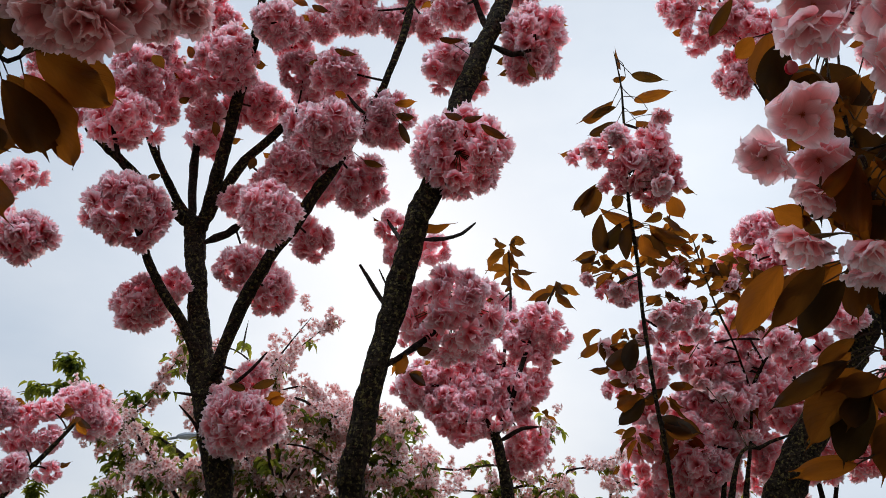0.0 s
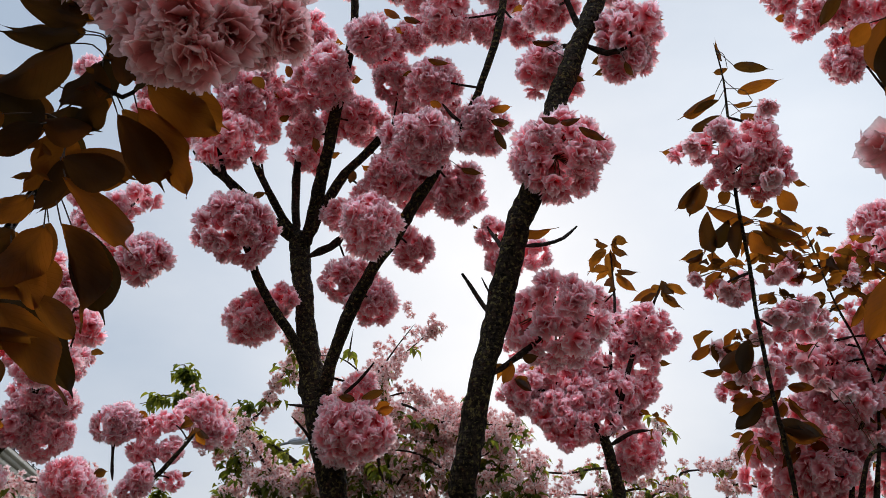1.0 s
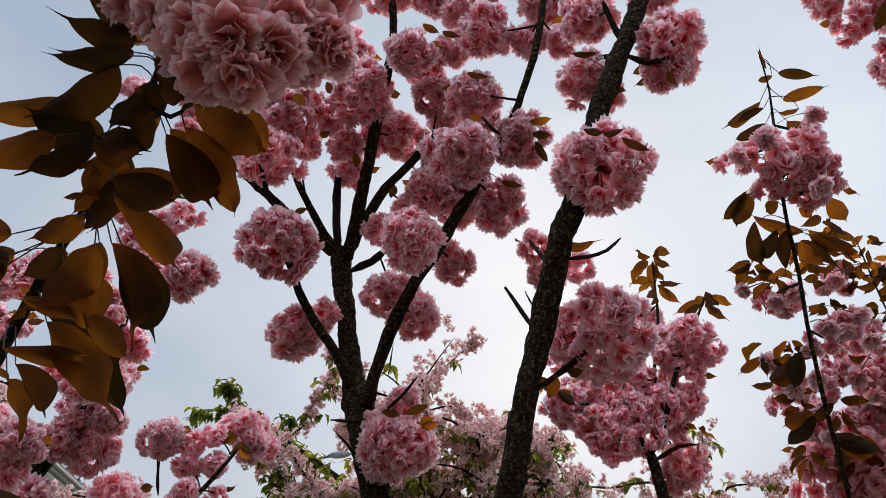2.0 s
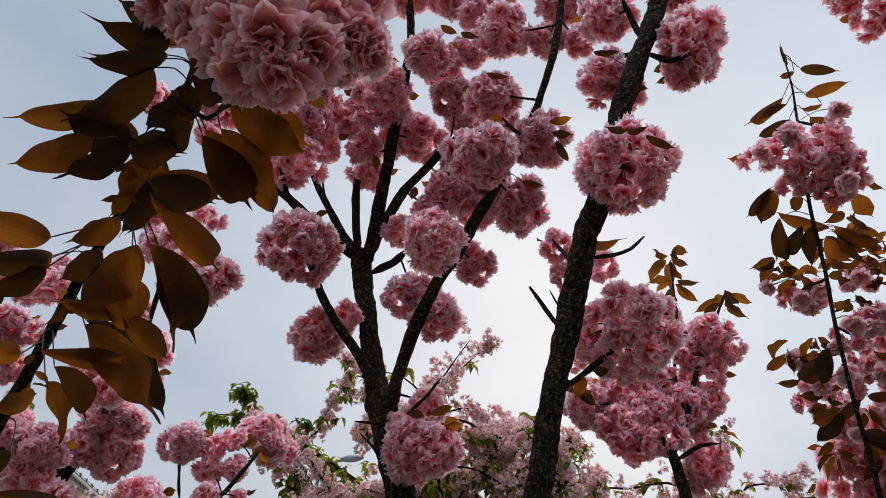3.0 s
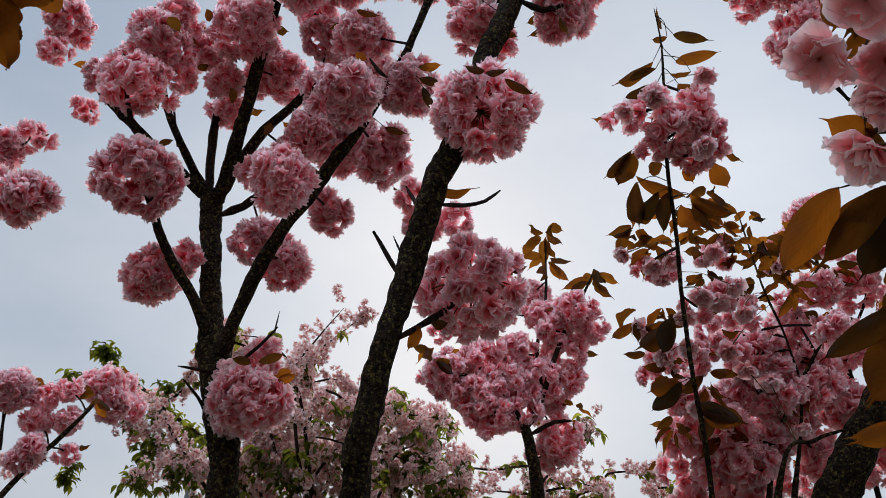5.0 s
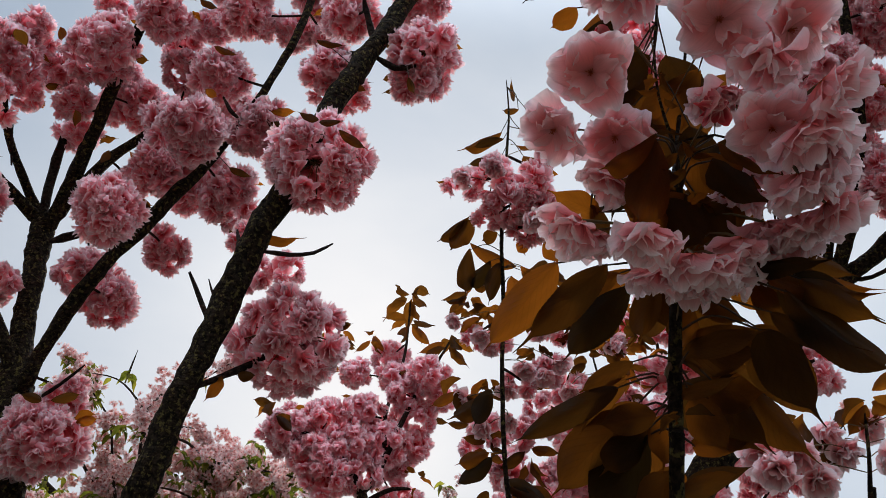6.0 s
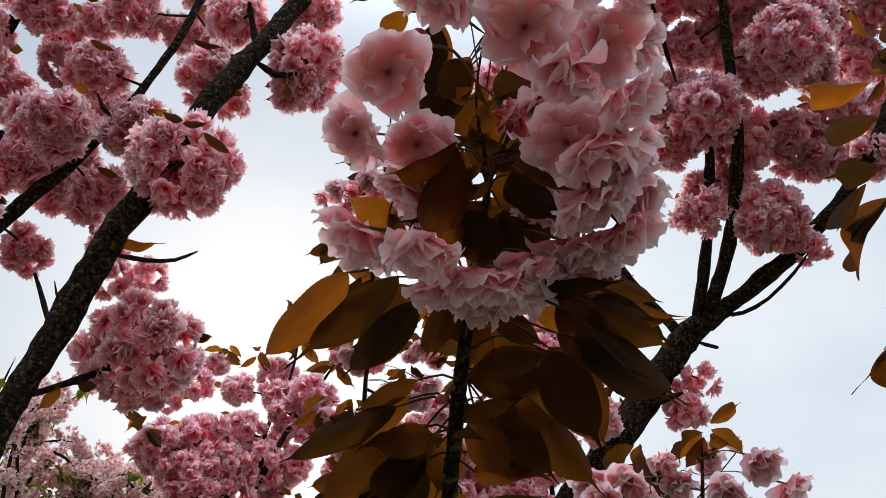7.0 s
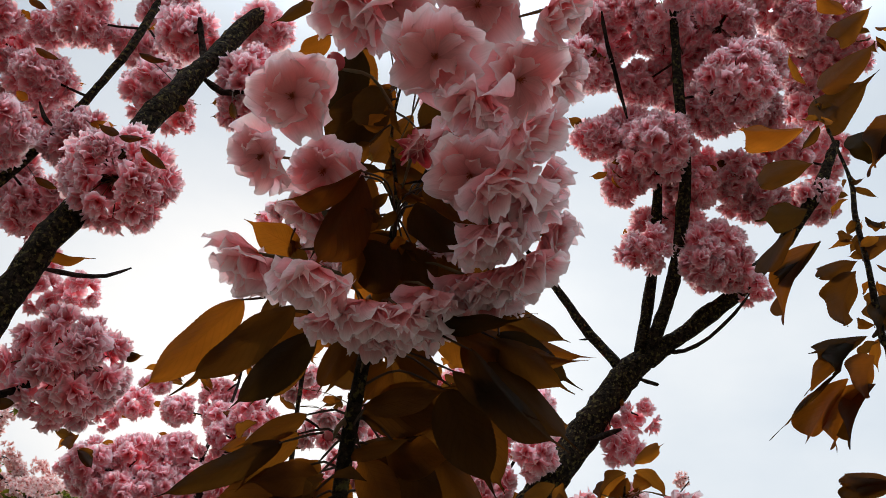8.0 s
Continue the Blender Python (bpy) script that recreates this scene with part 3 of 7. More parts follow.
def spray(owner, pts, spread, flowers, leaves):
    """A thin branch thick with small pale blossom and green leaves, seen from far off."""
    local = np.random.default_rng(len(bpy.data.objects))
    r0 = 0.008 if len(pts) > 3 else 0.005
    n = len(pts)
    path = spline([(*p, r0 * (1 - 0.8 * k / (n - 1))) for k, p in enumerate(pts)], 0.03)
    piece("branch", solid("branch", *tube(path, 7, 0.1, 2)[:2], TWIG), owner)
    reach = path[int(len(path) * (0.35 if len(pts) > 3 else 0.0)):, :3]
    hubs = [reach[local.integers(0, len(reach))] + local.standard_normal(3) * spread * 0.4 for k in range(max(1, int(flowers * FAR_MORE / 9)))]
    hubs[0] = path[-2, :3]
    parts = []
    if flowers:
        for k in range(int(flowers * FAR_MORE)):
            h = hubs[local.integers(0, len(hubs))]
            d = local.standard_normal(3)
            d /= np.linalg.norm(d)
            s = local.uniform(0.013, 0.021)
            turn = facing(d + np.array((0, 0, -0.4)), local.uniform(0, 6.28))
            v, q, u = SMALL[local.integers(0, len(SMALL))]
            parts.append((v @ (np.array(turn).T * s) + h + d * local.uniform(0.008, 0.032), q, u))
        v, q, u = joined(parts)
        tagged(piece("blossom", solid("blossom", v, q, PETAL_PALE, u), owner), kind="stuff")
    parts = []
    for k in range(int(leaves * LEAF_MORE)):
        if k % 6 == 0:
            knot = reach[local.integers(0, len(reach))] + local.standard_normal(3) * spread * 0.5 - np.array((0, 0, 0.4 * spread))
        h = knot + local.uniform(-0.012, 0.012, 3)
        a = local.uniform(0, 6.28)
        way = Vector((math.cos(a), math.sin(a), local.uniform(-1.7, -0.1)))
        turn = Matrix((way.cross(Vector((0.1, 0.2, 1))).normalized(), way.normalized(), way.cross(Vector((0.1, 0.2, 1))).normalized().cross(way.normalized()))).transposed()
        s = local.uniform(0.036, 0.058)
        v, q, u = BLADES_FAR[local.integers(0, len(BLADES_FAR))]
        parts.append(((v * np.array((0.38, 1, 1)) * s) @ np.array(turn).T + h, q, u))
    if parts:
        v, q, u = joined(parts)
        tagged(piece("foliage", solid("foliage", v, q, GREEN, u), owner), kind="stuff")


FAR_MORE, LEAF_MORE = 3.6, 4.2

# ---- ground ----
bm = bmesh.new()
bmesh.ops.create_grid(bm, x_segments=60, y_segments=60, size=600)
for v in bm.verts:
    v.co.z = 0.15 * noise.noise(v.co * 0.02) - 0.02 if v.co.length > 12 else 0.0
me = bpy.data.meshes.new("ground")
bm.to_mesh(me)
bm.free()
me.materials.append(DARK_GROUND)
tagged(new("ground", me), "dark earth under the cherry trees, unseen, toned to bounce little light", "ground", kind="structure")

# an unseen plain wall, added behind the camera to block low sky light
bm = bmesh.new()
bmesh.ops.create_cube(bm, size=1.0, matrix=Matrix.Translation((0, -3.65, 2.4)) @ Matrix.Diagonal((26, 0.3, 5.0, 1)))
me = bpy.data.meshes.new("unseen_wall_south")
bm.to_mesh(me)
bm.free()
me.materials.append(DARK_WALL)
tagged(new("unseen_wall_south", me), "plain dark wall behind the camera, added to block low sky light", "wall", kind="structure")

# ---- street ----


def box(bm_, lo, hi, m=None, bevel=0.0):
    made = bmesh.ops.create_cube(bm_, size=1.0)["verts"]
    for v_ in made:
        v_.co = Vector([(a + b) / 2 + c * (b - a) for a, b, c in zip(lo, hi, v_.co)])
        if m is not None:
            v_.co = m @ v_.co
    if bevel:
        bmesh.ops.bevel(bm_, geom=list({e for v_ in made for e in v_.link_edges}), offset=bevel, segments=2, affect="EDGES")
    return made


def part(name, bm_, mat, parent, label=""):
    me_ = bpy.data.meshes.new(name)
    bm_.to_mesh(me_)
    bm_.free()
    me_.materials.append(mat)
    ob = new(name, me_)
    ob.parent = parent
    return tagged(ob, label) if label else ob


def street_lamp(foot, height, reach, turn):
    thing = new("street_lamp")
    thing.matrix_basis = Matrix.Translation(foot) @ Matrix.Rotation(turn, 4, "Z")
    tagged(thing, "grey metal street lamp with a flat oval head", "street lamp")
    bm_ = bmesh.new()
    bmesh.ops.create_cone(bm_, cap_ends=True, segments=20, radius1=0.085, radius2=0.05, depth=height - 0.3, matrix=Matrix.Translation((0, 0, (height - 0.3) / 2)))
    part("pole", bm_, GREY_METAL, thing)
    path = spline([(0, 0, height - 0.32, 0.05), (0.06, 0, height - 0.05, 0.04), (reach * 0.45, 0, height + 0.18, 0.034), (reach, 0, height + 0.27, 0.03)], 0.05)
    ob = new("arm", solid("arm", *tube(path, 12, 0.0, 1)[:2], GREY_METAL))
    ob.parent = thing
    head = Matrix.Translation((reach + 0.2, 0, height + 0.29)) @ Matrix.Rotation(radians(-6), 4, "Y")
    for name, mat, up, sx, sz in (("housing", GREY_METAL, 1, 0.30, 0.10), ("diffuser", DIFFUSER, -1, 0.27, 0.07)):
        bm_ = bmesh.new()
        bmesh.ops.create_uvsphere(bm_, u_segments=28, v_segments=14, radius=1.0)
        for v_ in bm_.verts:
            z = v_.co.z if v_.co.z * up > 0 else v_.co.z * 0.12
            v_.co = head @ Vector((v_.co.x * sx, v_.co.y * 0.14, z * sz))
        part(name, bm_, mat, thing, "milky lamp diffuser" if up < 0 else "")
    return thing


street_lamp((-6.65, 20.0, 0.0), 5.23, 0.62, 0.0)


def town_house(corner, along, length, depth, eave):
    """A plastered house whose long front runs from corner along the given way; storeys of windows below a moulded cornice and a tiled roof."""
    thing = new("house")
    thing.matrix_basis = Matrix.Translation(corner) @ Matrix.Rotation(math.atan2(along[1], along[0]), 4, "Z")
    tagged(thing, "cream plastered town house with a moulded cornice", "house")
    bm_ = bmesh.new()
    box(bm_, (0, 0, -0.1), (length, depth, eave))
    part("wall", bm_, PLASTER, thing)
    for lo, hi, out_ in ((eave - 0.62, eave - 0.40, 0.12), (eave - 0.30, eave - 0.12, 0.26), (eave - 0.10, eave + 0.12, 0.48)):
        bm_ = bmesh.new()
        box(bm_, (-out_, -out_, lo), (length + out_, depth + out_, hi), None, 0.03)
        part("cornice", bm_, CORNICE, thing)
    bm_ = bmesh.new()
    made = box(bm_, (-0.5, -0.5, eave + 0.12), (length + 0.5, depth + 0.5, eave + 3.2))
    for v_ in made:
        if v_.co.z > eave + 1:
            v_.co.y = depth / 2
            v_.co.x = min(max(v_.co.x, 2.5), length - 2.5)
    bmesh.ops.remove_doubles(bm_, verts=bm_.verts, dist=0.01)
    part("roof", bm_, ROOF, thing)
    for k in range(3):
        ob = new("snow_rail", solid("snow_rail", *tube(np.array([(0.2, 0.1 + 0.02 * k, eave + 0.45 + 0.12 * k, 0.018), (length / 2, 0.1 + 0.02 * k, eave + 0.45 + 0.12 * k, 0.018), (length - 0.2, 0.1 + 0.02 * k, eave + 0.45 + 0.12 * k, 0.018)]), 8, 0.0, 1)[:2], DARK_METAL))
        ob.parent = thing
    for k in range(int(length / 2)):
        bm_ = bmesh.new()
        box(bm_, (0.5 + k * 2, 0.05, eave + 0.1), (0.54 + k * 2, 0.15, eave + 0.75))
        part("rail_post", bm_, DARK_METAL, thing)
    for storey in range(int(eave // 3.2)):
        for k in range(int(length // 2.4)):
            x, z = 0.8 + k * 2.4, eave - 2.9 - storey * 3.2
            if z < 0.5:
                continue
            bm_ = bmesh.new()
            for lo, hi in (((x - 0.12, -0.07, z - 0.12), (x, 0.03, z + 1.82)), ((x + 1.1, -0.07, z - 0.12), (x + 1.22, 0.03, z + 1.82)),
                           ((x, -0.07, z + 1.7), (x + 1.1, 0.03, z + 1.82)), ((x, -0.07, z - 0.12), (x + 1.1, 0.03, z)), ((x + 0.52, -0.05, z), (x + 0.58, 0.02, z + 1.7))):
                box(bm_, lo, hi)
            frame_ob = part("window", bm_, CORNICE, thing)
            bm_ = bmesh.new()
            box(bm_, (x, -0.02, z), (x + 1.1, 0.004, z + 1.7))
            part("pane", bm_, GLASS_DARK, frame_ob)
    return thing


town_house((-27.18, 40.01, 0), (-0.363, 0.932), 16.8, 9.0, 9.0)

# ---- trees ----

tree_a = tree((-0.25, 1.62, 0), "young cherry tree with dark forked limbs and dense pink pompon blossom")
limb(tree_a, "trunk", [(-0.25, 1.62, -0.1, 0.0750), (-0.26, 1.61, 0.35, 0.0620), (-0.27, 1.6, 0.8, 0.0550)])
limb(tree_a, "branch", [(-0.27, 1.6, 0.72, 0.0450), (-0.31, 1.61, 1.2, 0.0370), (-0.362, 1.62, 1.734, 0.0287), (-0.378, 1.62, 1.84, 0.0259), (-0.418, 1.62, 1.973, 0.0288), (-0.457, 1.66, 2.095, 0.0206), (-0.497, 1.7, 2.256, 0.0193), (-0.52, 1.72, 2.349, 0.0216), (-0.529, 1.72, 2.383, 0.0174)])
limb(tree_a, "branch", [(-0.52, 1.72, 2.354, 0.0119), (-0.564, 1.716, 2.415, 0.0099), (-0.591, 1.643, 2.467, 0.0080), (-0.614, 1.624, 2.515, 0.0070), (-0.62, 1.568, 2.569, 0.0053)])
limb(tree_a, "branch", [(-0.529, 1.72, 2.363, 0.0130), (-0.564, 1.679, 2.384, 0.0107), (-0.598, 1.586, 2.397, 0.0092), (-0.658, 1.549, 2.444, 0.0086), (-0.705, 1.53, 2.48, 0.0067)])
limb(tree_a, "branch", [(-0.604, 1.577, 2.398, 0.0046), (-0.62, 1.53, 2.399, 0.0045), (-0.651, 1.511, 2.494, 0.0040), (-0.658, 1.492, 2.543, 0.0030)])
limb(tree_a, "branch", [(-0.528, 1.72, 2.377, 0.0098), (-0.546, 1.729, 2.486, 0.0089), (-0.546, 1.719, 2.582, 0.0079), (-0.532, 1.7, 2.692, 0.0057)])
limb(tree_a, "branch", [(-0.506, 1.71, 2.338, 0.0150), (-0.49, 1.69, 2.402, 0.0139), (-0.456, 1.64, 2.534, 0.0129), (-0.423, 1.58, 2.666, 0.0113), (-0.398, 1.54, 2.769, 0.0091), (-0.394, 1.5, 2.873, 0.0070)])
limb(tree_a, "branch", [(-0.496, 1.7, 2.353, 0.0117), (-0.467, 1.68, 2.417, 0.0118), (-0.419, 1.66, 2.488, 0.0107), (-0.363, 1.64, 2.538, 0.0091), (-0.301, 1.62, 2.595, 0.0064)])
limb(tree_a, "branch", [(-0.495, 1.71, 2.318, 0.0074), (-0.442, 1.69, 2.331, 0.0074), (-0.406, 1.66, 2.347, 0.0062)])
limb(tree_a, "branch", [(-0.404, 1.6, 2, 0.0139), (-0.388, 1.59, 2.063, 0.0126), (-0.358, 1.57, 2.14, 0.0127), (-0.317, 1.55, 2.223, 0.0123), (-0.275, 1.54, 2.289, 0.0114), (-0.234, 1.53, 2.362, 0.0101), (-0.198, 1.53, 2.424, 0.0088), (-0.156, 1.5, 2.491, 0.0073), (-0.118, 1.47, 2.558, 0.0073), (-0.081, 1.45, 2.682, 0.0074), (-0.065, 1.44, 2.801, 0.0065)])
limb(tree_a, "branch", [(-0.439, 1.62, 2.038, 0.0123), (-0.471, 1.6, 2.099, 0.0095), (-0.504, 1.58, 2.143, 0.0086), (-0.546, 1.579, 2.208, 0.0078), (-0.567, 1.542, 2.263, 0.0072), (-0.577, 1.499, 2.29, 0.0052)])
limb(tree_a, "twig", [(-0.413, 1.6, 1.966, 0.0032), (-0.431, 1.55, 1.958, 0.0027), (-0.445, 1.52, 1.952, 0.0017)])
limb(tree_a, "twig", [(-0.403, 1.6, 1.886, 0.0040), (-0.418, 1.56, 1.913, 0.0031), (-0.44, 1.54, 1.936, 0.0018)])
limb(tree_a, "twig", [(-0.367, 1.58, 1.98, 0.0036), (-0.329, 1.56, 2.006, 0.0031), (-0.303, 1.56, 2.041, 0.0018)])
limb(tree_a, "twig", [(-0.579, 1.637, 2.43, 0.0027), (-0.582, 1.604, 2.473, 0.0026), (-0.587, 1.589, 2.508, 0.0010)])
limb(tree_a, "branch", [(-0.265, 1.6, 0.68, 0.0450), (-0.2, 1.5, 1.15, 0.0390), (-0.12, 1.38, 1.719, 0.0216), (-0.115, 1.36, 1.804, 0.0212), (-0.094, 1.34, 1.926, 0.0191), (-0.068, 1.33, 2.044, 0.0188), (-0.038, 1.31, 2.173, 0.0193), (-0.002, 1.3, 2.289, 0.0181), (0.045, 1.3, 2.464, 0.0173), (0.092, 1.31, 2.601, 0.0163), (0.131, 1.31, 2.714, 0.0135)])
limb(tree_a, "twig", [(-0.027, 1.31, 2.157, 0.0035), (0.009, 1.35, 2.179, 0.0032), (0.039, 1.38, 2.203, 0.0033), (0.062, 1.4, 2.234, 0.0021)])
limb(tree_a, "twig", [(-0.077, 1.33, 2.048, 0.0035), (-0.099, 1.34, 2.085, 0.0035), (-0.125, 1.345, 2.126, 0.0032)])
limb(tree_a, "twig", [(-0.076, 1.33, 2.081, 0.0019), (-0.092, 1.33, 2.113, 0.0012)])
limb(tree_a, "branch", [(-0.076, 1.33, 1.954, 0.0060), (-0.045, 1.35, 1.982, 0.0046), (-0.015, 1.38, 2.017, 0.0043), (0.009, 1.39, 2.046, 0.0032)])
limb(tree_a, "branch", [(0.077, 1.31, 2.565, 0.0061), (0.06, 1.31, 2.615, 0.0053), (0.045, 1.3, 2.652, 0.0040)])
limb(tree_a, "branch", [(0.081, 1.31, 2.54, 0.0061), (0.118, 1.3, 2.513, 0.0047), (0.15, 1.29, 2.516, 0.0034)])
limb(tree_a, "twig", [(0.061, 1.31, 2.541, 0.0043), (0.032, 1.31, 2.536, 0.0039), (0.012, 1.31, 2.513, 0.0026)])
limb(tree_a, "twig", [(-0.058, 1.31, 2.154, 0.0039), (-0.076, 1.38, 2.206, 0.0033), (-0.091, 1.42, 2.245, 0.0022)])
limb(tree_a, "twig", [(-0.188, 1.48, 2.541, 0.0029), (-0.167, 1.47, 2.507, 0.0034), (-0.15, 1.47, 2.494, 0.0033)])
ball(tree_a, (-0.626, 1.538, 2.614), 0.067, 4)
ball(tree_a, (-0.632, 1.522, 2.493), 0.071, 3)
ball(tree_a, (-0.717, 1.54, 2.528), 0.043, 3)
ball(tree_a, (-0.583, 1.515, 2.295), 0.079, 3)
ball(tree_a, (-0.565, 1.626, 2.151), 0.060, 0)
ball(tree_a, (-0.521, 1.649, 2.198), 0.042, 3)
ball(tree_a, (-0.393, 1.681, 2.25), 0.06, 0)
ball(tree_a, (-0.335, 1.658, 2.195), 0.056, 0)
ball(tree_a, (-0.306, 1.45, 2.264), 0.065, 3)
ball(tree_a, (-0.263, 1.654, 2.31), 0.049, 0)
ball(tree_a, (-0.311, 1.621, 2.462), 0.061, 3)
ball(tree_a, (-0.357, 1.65, 2.434), 0.043, 0)
ball(tree_a, (-0.429, 1.668, 2.397), 0.041, 3)
ball(tree_a, (-0.216, 1.45, 2.436), 0.070, 0)
ball(tree_a, (-0.12, 1.512, 2.503), 0.062, 5)
ball(tree_a, (-0.171, 1.626, 2.426), 0.067, 4)
ball(tree_a, (-0.208, 1.502, 2.614), 0.061, 4)
ball(tree_a, (-0.306, 1.616, 2.687), 0.053, 4)
ball(tree_a, (-0.353, 1.512, 2.737), 0.061, 3)
ball(tree_a, (-0.27, 1.585, 2.79), 0.051, 4)
ball(tree_a, (-0.332, 1.632, 2.759), 0.046, 0)
ball(tree_a, (-0.459, 1.561, 2.666), 0.075, 3)
ball(tree_a, (-0.558, 1.639, 2.659), 0.049, 3)
ball(tree_a, (-0.603, 1.566, 2.691), 0.053, 4)
ball(tree_a, (-0.403, 1.705, 2.648), 0.066, 3)
ball(tree_a, (-0.509, 1.631, 2.584), 0.045, 0)
ball(tree_a, (-0.525, 1.734, 2.579), 0.05, 4)
ball(tree_a, (-0.476, 1.733, 2.657), 0.048, 0)
ball(tree_a, (-0.336, 1.567, 1.918), 0.069, 5)
ball(tree_a, (-0.366, 1.6, 1.887), 0.043, 0)
ball(tree_a, (-0.338, 1.63, 2.009), 0.043, 0)
ball(tree_a, (-0.377, 1.583, 1.965), 0.033, 0)
ball(tree_a, (-0.19, 1.493, 2.758), 0.063, 3)
ball(tree_a, (-0.104, 1.533, 2.764), 0.048, 0)
ball(tree_a, (-0.033, 1.529, 2.75), 0.043, 0)
ball(tree_a, (-0.268, 1.582, 2.889), 0.046, 4)
ball(tree_a, (-0.07, 1.539, 2.865), 0.057, 0)
ball(tree_a, (-0.325, 1.592, 2.949), 0.061, 3)
ball(tree_a, (-0.417, 1.541, 2.926), 0.06, 3)
ball(tree_a, (0.028, 1.272, 2.293), 0.077, 6, split=True)
ball(tree_a, (0.158, 1.323, 2.573), 0.064, 4, split=True)
ball(tree_a, (0.15, 1.343, 2.528), 0.049, 4, split=True)
ball(tree_a, (0.009, 1.347, 2.52), 0.054, 3, split=True)
ball(tree_a, (0.052, 1.365, 2.497), 0.037, 0)
ball(tree_a, (0.019, 1.369, 2.672), 0.057, 3, split=True)
ball(tree_a, (0.14, 1.358, 2.717), 0.056, 3)
ball(tree_a, (-0.083, 1.486, 2.261), 0.037, 3)
ball(tree_a, (-0.067, 1.485, 2.202), 0.037, 0)
ball(tree_a, (-0.008, 1.466, 2.21), 0.038, 0)
ball(tree_a, (0.03, 1.42, 2.074), 0.089, 4, split=True)
leaf(tree_a, (-0.036, 1.31, 2.185), (0.031, 1.32, 2.195), 0.018, -27, .3)
leaf(tree_a, (-0.045, 1.34, 1.979), (-0.058, 1.33, 1.937), 0.02, 20, .3)
leaf(tree_a, (-0.028, 1.36, 1.99), (-0.002, 1.36, 1.994), 0.017, -22.5, .4)
leaf(tree_a, (-0.301, 1.47, 1.952), (-0.258, 1.46, 1.965), 0.015, -10, .3)
leaf(tree_a, (-0.31, 1.46, 1.947), (-0.339, 1.45, 1.95), 0.014, 10, .3)
ball(tree_a, (-0.587, 1.6, 2.575), 0.044, 3)
ball(tree_a, (-0.3, 1.696, 2.688), 0.052, 3)
ball(tree_a, (-0.304, 1.656, 2.546), 0.052, 0)
ball(tree_a, (-0.228, 1.655, 2.495), 0.051, 0)
ball(tree_a, (-0.26, 1.653, 2.427), 0.048, 3)
ball(tree_a, (-0.206, 1.631, 2.634), 0.045, 3)
ball(tree_a, (-0.446, 1.672, 2.693), 0.047, 0)
ball(tree_a, (-0.089, 1.545, 2.942), 0.067, 0)
ball(tree_a, (-0.19, 1.546, 2.949), 0.067, 0)
ball(tree_a, (-0.517, 1.653, 2.864), 0.048, 4)
leaf(tree_a, (-0.095, 1.46, 2.511), (-0.05, 1.45, 2.512), 0.016, -15, .2)
leaf(tree_a, (-0.091, 1.46, 2.488), (-0.049, 1.45, 2.474), 0.016, -10, .2)
leaf(tree_a, (-0.083, 1.46, 2.47), (-0.059, 1.45, 2.414), 0.015, -10, .2)
leaf(tree_a, (-0.149, 1.5, 2.407), (-0.103, 1.5, 2.394), 0.014, -10, .2)
leaf(tree_a, (0.032, 1.19, 2.309), (-0.001, 1.19, 2.319), 0.014, 20, .2)
leaf(tree_a, (0.033, 1.19, 2.306), (0.067, 1.19, 2.316), 0.013, -20, .2)
leaf(tree_a, (0.06, 1.2, 2.305), (0.105, 1.2, 2.279), 0.014, -15, .2)
leaf(tree_a, (-0.01, 1.27, 2.521), (0.036, 1.27, 2.519), 0.014, -20, .2)
leaf(tree_a, (0.053, 1.3, 2.47), (0.079, 1.3, 2.459), 0.011, -10, .2)
leaf(tree_a, (0.142, 1.26, 2.467), (0.156, 1.26, 2.433), 0.011, -10, .2)
leaf(tree_a, (-0.313, 1.45, 2.756), (-0.275, 1.45, 2.728), 0.018, -10, .2)
leaf(tree_a, (-0.271, 1.45, 2.733), (-0.23, 1.45, 2.717), 0.016, -10, .2)
leaf(tree_a, (-0.196, 1.44, 2.775), (-0.156, 1.44, 2.776), 0.018, -10, .2)
leaf(tree_a, (-0.214, 1.43, 2.612), (-0.165, 1.43, 2.6), 0.015, -15, .2)
leaf(tree_a, (-0.57, 1.453, 2.602), (-0.556, 1.49, 2.593), 0.024, 10, .2)
leaf(tree_a, (-0.523, 1.5, 2.662), (-0.51, 1.5, 2.629), 0.017, 10, .2)
leaf(tree_a, (-0.358, 1.5, 2.408), (-0.364, 1.5, 2.378), 0.018, 10, .2)
leaf(tree_a, (-0.463, 1.55, 2.516), (-0.451, 1.55, 2.474), 0.019, 10, .2)
leaf(tree_a, (-0.203, 1.42, 2.507), (-0.179, 1.42, 2.493), 0.015, 0, .2)
leaf(tree_a, (-0.551, 1.495, 2.353), (-0.525, 1.5, 2.365), 0.013, 0, .2)

tree_e = tree((0.42, 2.5, 0), "slender cherry tree with drooping pink blossom and bronze leaf tufts")
limb(tree_e, "trunk", [(0.42, 2.5, -0.1, 0.0600), (0.38, 2.45, 0.7, 0.0500), (0.33, 2.38, 1.25, 0.0360), (0.203, 2.3, 1.811, 0.0161), (0.187, 2.28, 1.915, 0.0150), (0.165, 2.26, 2.007, 0.0139), (0.147, 2.25, 2.063, 0.0121)])
limb(tree_e, "branch", [(0.147, 2.25, 2.058, 0.0089), (0.112, 2.25, 2.103, 0.0077), (0.056, 2.26, 2.163, 0.0065), (-0.001, 2.26, 2.177, 0.0046)])
